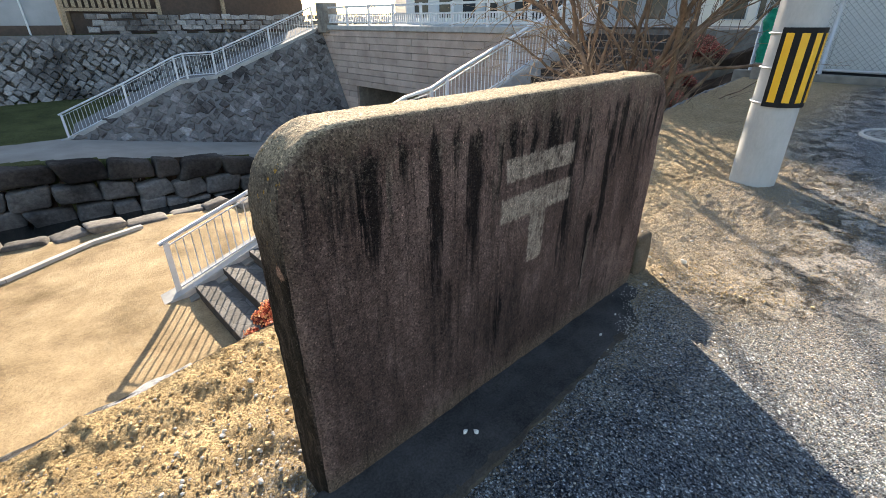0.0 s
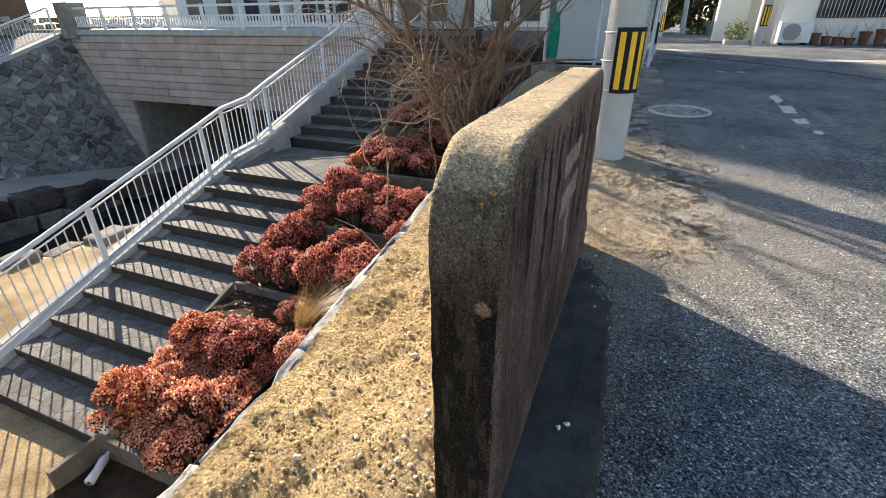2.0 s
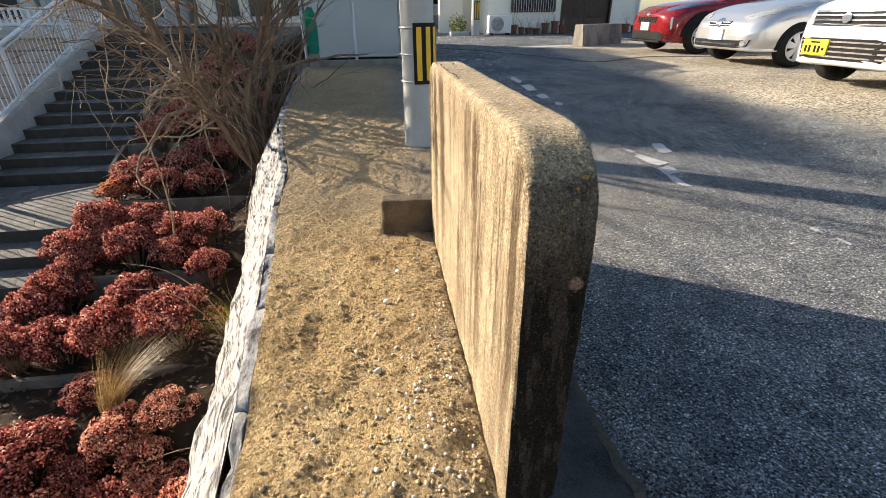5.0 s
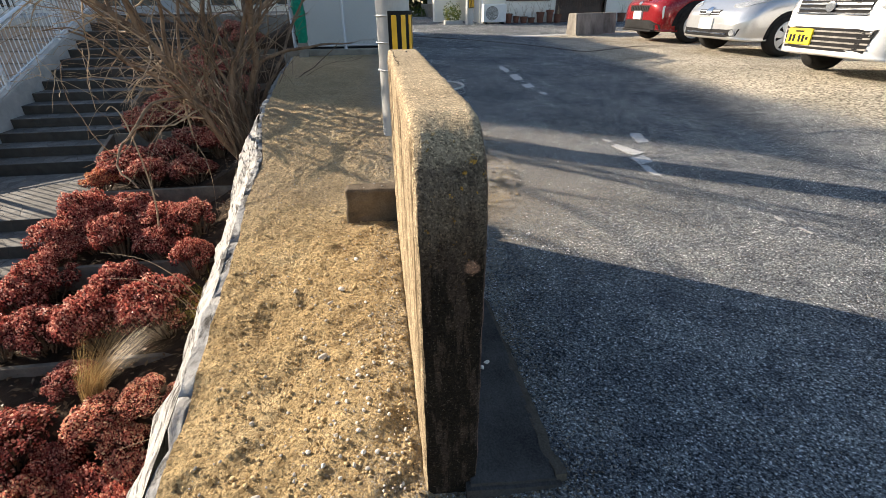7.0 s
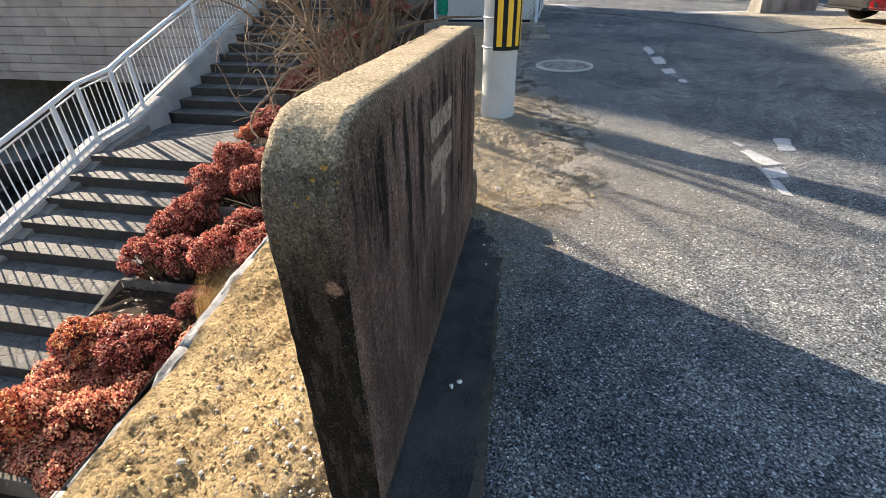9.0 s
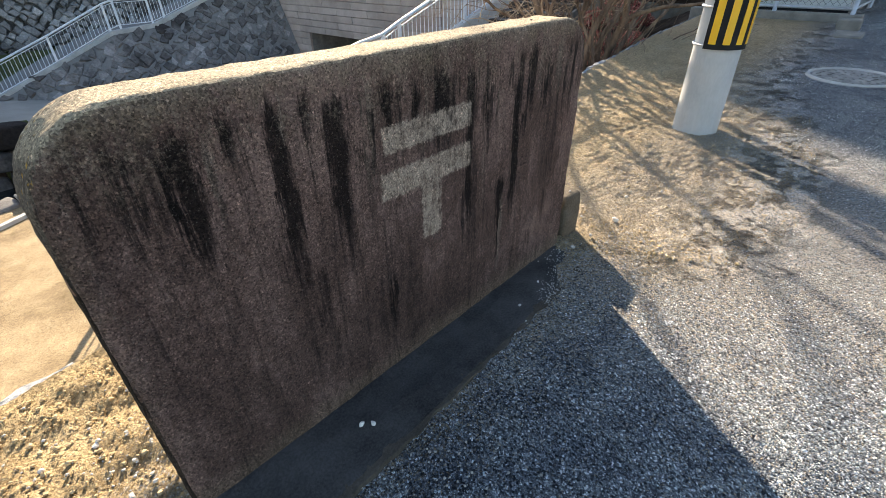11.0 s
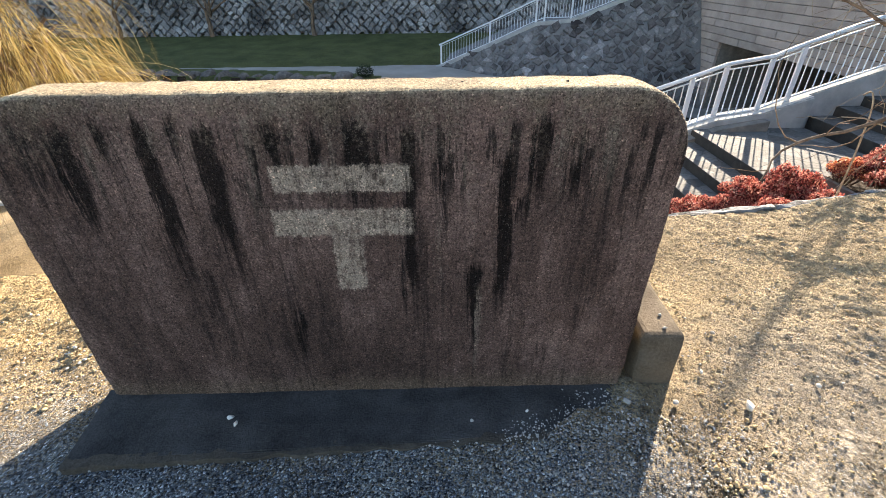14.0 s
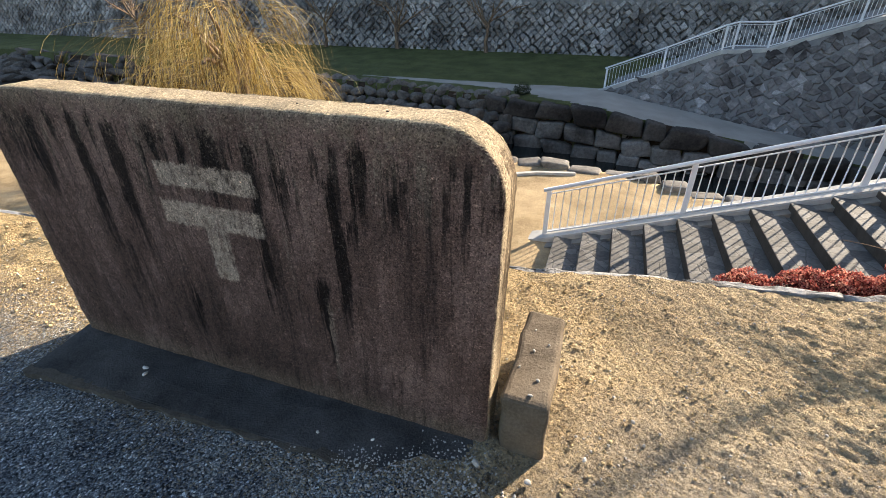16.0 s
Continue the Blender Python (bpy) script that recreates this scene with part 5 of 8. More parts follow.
LOW_SHRUBS = [(1.86, 5.22, 0.80), (2.36, 5.22, 0.56), (2.84, 5.20, 0.66), (2.85, 4.56, 0.74), (2.46, 4.85, 0.52), (2.06, 4.95, 0.60), (2.00, 4.50, 0.62), (2.50, 4.45, 0.46), (2.29, 4.18, 0.58),
              (3.42, 4.20, 0.46), (2.92, 3.72, 0.54), (2.47, 3.68, 0.54), (2.05, 3.80, 0.58), (2.98, 3.28, 0.44), (2.54, 3.25, 0.50), (2.10, 3.30, 0.56), (1.70, 3.60, 0.6), (1.66, 4.30, 0.6), (2.62, 4.95, 0.5), (2.72, 4.10, 0.5), (2.75, 3.45, 0.45), (2.25, 2.90, 0.55), (1.75, 4.75, 0.55)]
MID_SHRUBS = [(3.98, 5.24, 0.56), (4.06, 4.80, 0.62), (4.06, 4.27, 0.68), (4.10, 3.53, 0.72), (4.52, 5.28, 0.60), (4.88, 5.16, 0.62), (4.74, 4.22, 0.58), (4.86, 3.38, 0.46),
              (5.50, 5.28, 0.62), (5.20, 5.06, 0.44), (5.92, 5.04, 0.66), (5.96, 4.54, 0.66), (5.71, 3.97, 0.66), (5.58, 3.55, 0.58), (5.44, 4.52, 0.58), (5.62, 4.90, 0.5), (5.25, 3.95, 0.5)]
HIGH_SHRUBS = [(6.72, 5.22, 0.46), (7.20, 4.98, 0.76), (7.34, 4.45, 0.70), (6.95, 3.95, 0.6), (7.6, 3.7, 0.55), (6.80, 4.55, 0.6), (7.55, 5.15, 0.5), (8.03, 4.92, 0.66), (7.96, 4.27, 0.66), (7.89, 3.75, 0.64),
               (8.80, 4.87, 0.66), (8.70, 4.30, 0.66), (8.6, 3.7, 0.62), (9.4, 4.8, 0.7), (9.4, 4.2, 0.7), (9.3, 3.6, 0.6), (10.1, 4.65, 0.75), (10.1, 3.9, 0.7), (11.0, 4.6, 0.7), (11.2, 3.8, 0.7), (12.2, 4.3, 0.7)]
for k, (x, y, s) in enumerate(LOW_SHRUBS + MID_SHRUBS + HIGH_SHRUBS):
    shrub(x, y, s, k, orange=(x, y) in ((1.86, 5.22), (2.84, 5.20), (6.72, 5.22)))


# ---- bare multi-stemmed tree ----
def branch(bm, rnd, p, d, r, length, depth, droop=0.0, wander=0.35, fork=0.5, thin=0.0024):
    """A wandering tapered branch that forks; returns nothing, adds to bm."""
    steps = max(3, int(length / 0.15))
    pts, rad = [Vector(p)], [r]
    d = Vector(d).normalized()
    q = Vector(p)
    forks = []
    for i in range(steps):
        d = (d + Vector((rnd.uniform(-1, 1), rnd.uniform(-1, 1), rnd.uniform(-1, 1))) * wander * 0.35 + Vector((0, 0, -droop * (i / steps)))).normalized()
        q = q + d * length / steps
        k = 1 - 0.68 * (i + 1) / steps
        pts.append(q.copy())
        rad.append(max(r * k, thin))
        if depth > 0 and i > steps * 0.12 and rnd.random() < fork:
            forks.append((q.copy(), d.copy(), r * k))
    tube(bm, pts, rad, 7 if r > 0.02 else 4 if r > 0.006 else 3, cap=False)
    for q, d, rr in forks:
        side = Vector((rnd.uniform(-1, 1), rnd.uniform(-1, 1), rnd.uniform(-0.6, 0.8)))
        branch(bm, rnd, q, (d + side * 0.85), max(rr * rnd.uniform(0.4, 0.65), thin * 1.2), length * rnd.uniform(0.26, 0.52), depth - 1, droop + 0.05, wander * 1.15, fork, thin)


def build_tree():
    rnd = random.Random(12)
    base = Vector((6.5, 2.93, -0.90))
    e = empty("bare_tree", base.x, base.y, base.z, "leafless multi-stemmed tree with tangled pale twigs", "tree")
    # foot offset, lean, length, radius
    stems = [(-0.12, -0.02, -0.10, 0.10, 3.6, 0.052), (0.05, -0.08, 0.10, -0.02, 3.9, 0.060), (0.16, 0.05, 0.18, 0.04, 4.0, 0.055), (-0.02, 0.10, 0.00, 0.20, 3.6, 0.046), (0.26, -0.04, 0.30, -0.08, 3.4, 0.046),
             (0.10, 0.14, 0.12, 0.32, 3.4, 0.036), (-0.18, 0.06, -0.24, 0.24, 2.8, 0.032), (0.34, 0.05, 0.42, 0.06, 3.0, 0.034), (0.20, -0.12, 0.22, -0.20, 3.0, 0.034), (-0.06, -0.10, -0.16, -0.08, 2.9, 0.030)]
    for fx, fy, lx, ly, L, r in stems:
        bm = B()
        foot = Vector((fx, fy * 0.8, -0.25))
        up = foot + Vector((lx * 0.5, ly * 0.5, 0.85))
        mid = (foot + up) / 2 + Vector((rnd.uniform(-0.04, 0.04), rnd.uniform(-0.04, 0.04), 0))
        tube(bm, [foot, foot + Vector((0, 0, 0.22)), mid, up], [r * 1.8, r * 1.35, r * 1.0, r * 0.85], 9, cap=False)
        branch(bm, rnd, up, (lx * 1.15, ly * 1.15, 1.0), r * 0.85, L - 0.35, 3, 0.0, 0.62, 0.36)
        part("trunk" if r >= 0.045 else "limb", bm, M_BARK, e, smooth_faces=True)
    # the great limb that leans out over the steps, with two arms
    bm = B()
    way = glide([Vector(q) + Vector((rnd.uniform(-0.06, 0.06), rnd.uniform(-0.06, 0.06), rnd.uniform(-0.05, 0.05))) for q in ((-0.10, 0.02, 0.0), (-0.30, 0.18, 0.45), (-0.48, 0.42, 0.95), (-0.50, 0.72, 1.65), (-0.50, 1.18, 2.05), (-0.62, 1.75, 2.30), (-0.80, 2.3, 2.42))], 4)
    n = len(way)
    tube(bm, way, [0.050 - 0.032 * i / n for i in range(n)], 8, cap=False)
    twigs = B()
    for i in range(6, n, 1):
        for _ in range(2):
            branch(twigs, rnd, way[i], (rnd.uniform(-0.8, 0.6), rnd.uniform(-0.2, 1.0), rnd.uniform(-0.5, 0.9)), 0.016 - 0.008 * i / n, rnd.uniform(0.6, 1.3), 2, 0.10, 1.0, 0.26)
    part("limb", bm, M_BARK, e, smooth_faces=True)
    for a, b, r in (((-0.48, 0.46, 1.0), (-0.75, 1.0, 0.22), 0.024), ((-0.50, 0.75, 1.7), (0.1, 1.0, 0.55), 0.024), ((-0.44, 0.38, 0.85), (0.5, 0.8, 0.7), 0.022)):
        bm = B()
        branch(bm, rnd, a, b, r, 2.2, 3, 0.06, 0.9, 0.30)
        part("limb", bm, M_BARK, e, smooth_faces=True)
    # uprights that rise from the great limb
    for k, (i, dx, dy, r, L) in enumerate(((9, 0.06, 0.02, 0.022, 2.8), (10, -0.10, 0.05, 0.026, 2.8), (12, 0.10, 0.06, 0.020, 2.6), (13, -0.22, 0.10, 0.030, 3.2), (15, 0.05, 0.05, 0.022, 3.0), (16, -0.05, 0.15, 0.024, 3.2), (18, -0.30, 0.0, 0.026, 3.0), (19, 0.02, 0.10, 0.020, 2.8), (21, -0.2, 0.25, 0.022, 3.0), (22, -0.1, 0.05, 0.018, 2.6), (23, -0.25, 0.15, 0.020, 2.8))):
        bm = B()
        branch(bm, rnd, way[min(i, n - 1)], (dx, dy, 1.0), r, L, 2, 0.0, 0.5, 0.26)
        part("limb", bm, M_BARK, e, smooth_faces=True)
    # upright shoots about the foot
    bm = B()
    for k in range(52):
        a, d = rnd.uniform(0, 6.28), rnd.uniform(0.02, 0.42)
        p = Vector((0.12 + d * math.cos(a), 0.5 * d * math.sin(a), rnd.uniform(-0.1, 0.4)))
        branch(bm, rnd, p, (math.cos(a) * 0.28 + 0.10, math.sin(a) * 0.28 + 0.10, 1.0), rnd.uniform(0.006, 0.016), rnd.uniform(1.1, 2.8), 2, 0.02, 0.8, 0.24)
    tagged(part("sucker_growth", bm, M_BARK, e, "thin brown upright shoots"), kind="stuff")
    # drooping twigs round the crown's lower rim
    bm = B()
    for k in range(85):
        u = rnd.random()
        p = Vector((rnd.uniform(-0.7, 0.5), rnd.uniform(0.0, 2.3) * u + 0.1, rnd.uniform(0.7, 1.3) + 1.0 * u * rnd.random()))
        branch(bm, rnd, p, (rnd.uniform(-0.9, 0.5), rnd.uniform(-0.3, 1), rnd.uniform(-0.6, 0.5)), rnd.uniform(0.003, 0.007), rnd.uniform(0.4, 1.1), 2, 0.34, 0.75, 0.34, 0.0019)
    tagged(part("twig_growth", twigs, M_TWIG, e, "crooked pale twigs"), kind="stuff")
    tagged(part("twig_tangle", bm, M_TWIG, e, "fine tangled drooping twigs"), kind="stuff")


build_tree()
bm = B()
tube(bm, glide([Vector(q) for q in ((5.40, 3.95, -1.60), (5.40, 3.93, -1.40), (5.40, 3.88, -1.10), (5.40, 3.87, -0.60), (5.40, 3.92, -0.06), (5.40, 4.00, 0.12), (5.40, 4.08, 0.08))], 4), [0.013 - 0.0003 * i for i in range(25)], 6)
tagged(mesh_ob("dead_stalk", bm, M_TWIG, smooth_faces=True), "pale bent dead stalk rising from the shrubs", "stalk")


def grass_tuft(name, x, y, z, n, L, spread, material, label, seed, lean=(0, 0)):
    rnd = random.Random(seed)
    bm = B()
    for k in range(n):
        a = rnd.uniform(0, 6.283)
        d = rnd.uniform(0.0, 0.09)
        p = Vector((d * math.cos(a), d * math.sin(a), 0))
        h = L * rnd.uniform(0.5, 1.0)
        out = Vector((math.cos(a) * spread + lean[0], math.sin(a) * spread + lean[1], 0)) * rnd.uniform(0.4, 1.1)
        w = rnd.uniform(0.0014, 0.0032)
        side = Vector((-math.sin(a), math.cos(a), 0)) * w
        prev = None
        for s in range(5):
            u = s / 4
            q = p + out * h * u * u + Vector((0, 0, h * (u - 0.35 * u * u))) + Vector((rnd.uniform(-1, 1), rnd.uniform(-1, 1), 0)) * 0.02 * u
            k2 = 1 - 0.9 * u
            pair = (bm.verts.new(q - side * k2), bm.verts.new(q + side * k2))
            if prev:
                bm.faces.new((prev[0], prev[1], pair[1], pair[0]))
            prev = pair
    o = mesh_ob(name, bm, material)
    o.location = (x, y, z)
    return tagged(o, label, "grass", kind="")


grass_tuft("dry_grass", 3.12, 3.85, bed_h(3.12, 3.85) + 0.05, 340, 1.0, 0.55, M_STRAW, "tuft of dry straw-coloured grass among shrubs", 4, (0.55, -0.45))
grass_tuft("dry_grass", 3.75, 2.75, bed_h(3.75, 2.75) + 0.05, 260, 0.80, 0.7, M_STRAW_GREEN, "tuft of yellow-green grass against the stone wall", 5)
grass_tuft("dry_grass", 2.6, 2.45, bed_h(2.6, 2.45) + 0.05, 220, 0.95, 0.6, M_STRAW_GREEN, "tuft of yellow-green grass against the stone wall", 6)


def leaf_litter():
    rnd = random.Random(21)
    verts, faces = [], []
    for k in range(2600):
        x, y = rnd.uniform(1.6, 9), rnd.uniform(2.4, 5.4)
        z = bed_h(x, y) + 0.03
        a, L = rnd.uniform(0, 6.28), rnd.uniform(0.02, 0.05)
        u, v = Vector((math.cos(a), math.sin(a), rnd.uniform(-0.4, 0.4))) * L, Vector((-math.sin(a), math.cos(a), rnd.uniform(-0.4, 0.4))) * L * 0.4
        c = Vector((x, y, z + rnd.uniform(0, 0.03)))
        b = len(verts)
        verts += [tuple(c - u), tuple(c + v), tuple(c + u), tuple(c - v)]
        faces.append((b, b + 1, b + 2, b + 3))
    me = bpy.data.meshes.new("leaf_litter")
    me.from_pydata(verts, [], faces)
    me.materials.append(M_LITTER)
    tagged(new("leaf_litter", me), "dry brown leaves strewn over the soil", "leaf litter", kind="stuff")


leaf_litter()
for k, (x, y, ex, ey, h) in enumerate(((3.85, 3.0, -0.35, 0.55, 0.95), (3.9, 2.9, -0.2, 0.75, 1.1), (2.7, 2.6, -0.5, 0.5, 0.8), (2.2, 3.2, -0.3, 0.9, 0.75), (3.0, 2.5, 0.25, 0.35, 0.9))):
    bm = B()
    z = bed_h(x, y)
    tube(bm, glide([Vector((x, y, z)), Vector((x + ex * 0.25, y + ey * 0.2, z + h * 0.5)), Vector((x + ex * 0.6, y + ey * 0.55, z + h * 0.85)), Vector((x + ex, y + ey, z + h))], 4), [0.006 - 0.0003 * i for i in range(13)], 5)
    tagged(mesh_ob("dead_stalk", bm, M_TWIG, smooth_faces=True), "thin pale dead stem arching over the shrubs", "stalk", "dead stems")


# ---- road: manhole, markings, hose ----
M_PAINT = plain("worn_road_paint", (0.18, 0.18, 0.18), (0.68, 0.68, 0.67), 40, 170, 0.8, bump=0.6, dist=0.004, speck=0.6)
M_IRON = plain("cast_iron", (0.16, 0.155, 0.145), (0.34, 0.325, 0.30), 9, 90, 0.7, metal=0.3, bump=0.4, dist=0.003)
M_PLASTER = plain("cream_plaster", (0.78, 0.74, 0.65), (0.86, 0.82, 0.74), 2.0, 80, 0.9, bump=0.25, dist=0.004)
M_PANEL = plain("white_steel_panel", (0.55, 0.57, 0.57), (0.66, 0.68, 0.68), 1.5, 40, 0.5, bump=0.1, dist=0.003)
M_BROWN = plain("brown_door_frame", (0.045, 0.028, 0.020), (0.09, 0.055, 0.038), 6, 60, 0.5, bump=0.15, dist=0.002)
M_GLASS_DARK = plain("dark_window_glass", (0.03, 0.035, 0.037), (0.06, 0.065, 0.067), 1.5, 20, 0.08, bump=0.0)
M_TERRA = plain("terracotta", (0.13, 0.065, 0.045), (0.24, 0.115, 0.08), 9, 60, 0.8, bump=0.3, dist=0.004, vary=0.15)
M_TILE_ROOF = plain("dark_roof", (0.05, 0.05, 0.052), (0.10, 0.10, 0.10), 3, 40, 0.7)
M_GREEN_NET = plain("green_netting", (0.005, 0.16, 0.10), (0.015, 0.27, 0.17), 14, 80, 0.6, bump=0.5, dist=0.01)
M_AC = plain("air_conditioner_white", (0.70, 0.70, 0.67), (0.80, 0.80, 0.77), 5, 60, 0.5, bump=0.05, dist=0.002)
M_LEAF_GREEN = leaf_material("green_leaf", (0.03, 0.06, 0.012), (0.07, 0.11, 0.02), (0.20, 0.19, 0.03))
M_LEAF_DARK = leaf_material("dark_evergreen", (0.008, 0.016, 0.006), (0.02, 0.034, 0.011), (0.05, 0.06, 0.02))


M_WIRE = plain("dull_wire", (0.20, 0.23, 0.23), (0.34, 0.37, 0.37), 8, 90, 0.5, metal=0.3, bump=0.0)


def build_manhole():
    z = upper_z(6.03, 0.15)
    e = empty("manhole_cover", 6.03, 0.15, z, "round cast-iron manhole cover set in the asphalt", "manhole")
    e.rotation_euler = (0, -math.atan(0.0325), 0)
    bm = B()
    tube(bm, [(0, 0, -0.03), (0, 0, 0.004)], 0.305, 48)
    part("cover", bm, M_IRON, e)
    bm = B()
    tube(bm, [(0.335 * math.cos(2 * math.pi * i / 48), 0.335 * math.sin(2 * math.pi * i / 48), 0.0) for i in range(49)], 0.018, 6, False)
    part("frame", bm, M_CONC_LIGHT, e, "worn grey rim")
    src = None
    for r in range(1, 4):
        n = 8 * r
        for i in range(n):
            a = 2 * math.pi * i / n + r
            m = pose(0.085 * r * math.cos(a), 0.085 * r * math.sin(a), 0.006, 0, 0, math.degrees(a))
            if src is None:
                bm = B()
                box(bm, -0.018, -0.008, -0.004, 0.018, 0.008, 0.004)
                src = part("tread_stud", bm, M_IRON, e)
                src.matrix_basis = m
            else:
                again(src, "tread_stud", m, e)


build_manhole()


def road_mark(pts, ragged=0.02, seed=0):
    rnd = random.Random(seed)
    bm = B()
    ring = []
    n = len(pts)
    for i in range(n):
        a, b = Vector(pts[i]), Vector(pts[(i + 1) % n])
        k = max(2, int((b - a).length / 0.05))
        for j in range(k):
            p = a + (b - a) * j / k
            p += Vector((rnd.uniform(-1, 1), rnd.uniform(-1, 1))) * ragged
            ring.append(p)
    vs = [bm.verts.new((p.x, p.y, upper_z(p.x, p.y) + 0.001)) for p in ring]
    f = bm.faces.new(vs)
    if f.normal.z < 0:
        f.normal_flip()
    ex = bmesh.ops.extrude_face_region(bm, geom=[f])
    for v in ex["geom"]:
        if isinstance(v, bmesh.types.BMVert):
            v.co.z -= 0.006
    bmesh.ops.recalc_face_normals(bm, faces=bm.faces[:])
    tagged(mesh_ob("road_marking", bm, M_PAINT), "worn scrap of white road paint", "road marking", "road markings")


for k, m in enumerate(([(7.60, -1.12), (7.12, -1.14), (6.95, -1.03), (7.40, -1.01)], [(6.80, -1.15), (6.30, -1.11), (6.27, -0.97), (6.70, -1.0)],
                       [(6.02, -1.12), (5.72, -1.10), (5.69, -0.97), (5.94, -0.98)], [(5.42, -1.13), (5.25, -1.11), (5.27, -1.04), (5.40, -1.05)],
                       [(3.48, -1.38), (3.22, -1.33), (3.21, -1.23), (3.47, -1.28)], [(3.20, -1.03), (2.94, -1.14), (2.90, -1.02), (3.16, -0.95)],
                       [(2.88, -1.10), (2.74, -1.10), (2.68, -0.97), (2.84, -0.97)], [(2.66, -1.00), (2.44, -1.00), (2.46, -0.95), (2.66, -0.95)],
                       [(1.72, -1.32), (1.66, -1.30), (1.67, -1.28), (1.73, -1.29)], [(1.58, -1.33), (1.51, -1.35), (1.50, -1.33), (1.58, -1.31)],
                       [(10.2, -0.62), (10.0, -0.65), (10.0, -0.75), (10.2, -0.74)], [(10.2, -0.95), (10.0, -0.97), (10.0, -1.10), (10.2, -1.08)])):
    road_mark(m, 0.012, k)
road_mark([(3.36, -0.98), (3.28, -1.01), (3.26, -0.99), (3.34, -0.96)], 0.012, 12)
for k, m in enumerate(([(12.75, -2.6), (12.9, -4.4), (13.05, -6.4), (12.88, -6.4), (12.72, -4.4), (12.25, -2.9), (12.3, -2.65)],
                       [(14.9, 0.35), (15.0, -0.1), (13.6, -0.5), (13.4, -0.3), (14.5, 0.0)])):
    road_mark(m, 0.02, 40 + k)
bm = B()
pts = [(13.4, 0.3), (11.9, -1.3), (10.5, -2.4), (9.6, -2.85), (8.9, -3.15), (8.85, -3.7), (8.95, -4.4), (8.7, -5.2), (8.6, -6.4)]
tube(bm, [(x, y, upper_z(x, y) + 0.006) for x, y in glide([Vector(q) for q in pts], 6)], 0.006, 6)
tagged(mesh_ob("hose", bm, M_BROWN, smooth_faces=True), "thin dark brown hose lying across road and gravel", "hose")


# ---- chain-link fence, hoarding behind it ----
def chain_link(e, length, z0, z1, to_world):
    """Woven wires as thin bars in one part."""
    bm = B()
    s = 0.085
    n = int(length / s) + int((z1 - z0) / s)
    for sign in (1, -1):
        for i in range(-int((z1 - z0) / s) - 1, int(length / s) + 2):
            u0, v0 = (i * s, z0) if sign > 0 else (i * s, z1)
            du = (z1 - z0)
            ua, ub = u0, u0 + du
            ta, tb = max(0.0, -ua / du), min(1.0, (length - ua) / du)
            if tb <= ta:
                continue
            pa = (ua + du * ta, z0 + (z1 - z0) * (ta if sign > 0 else 1 - ta))
            pb = (ua + du * tb, z0 + (z1 - z0) * (tb if sign > 0 else 1 - tb))
            tube(bm, [to_world(*pa, 0.003 * sign), to_world(*pb, 0.003 * sign)], 0.0042, 3, False)
    tagged(part("wire_mesh", bm, M_WIRE, e, "woven galvanised wire"), kind="stuff")


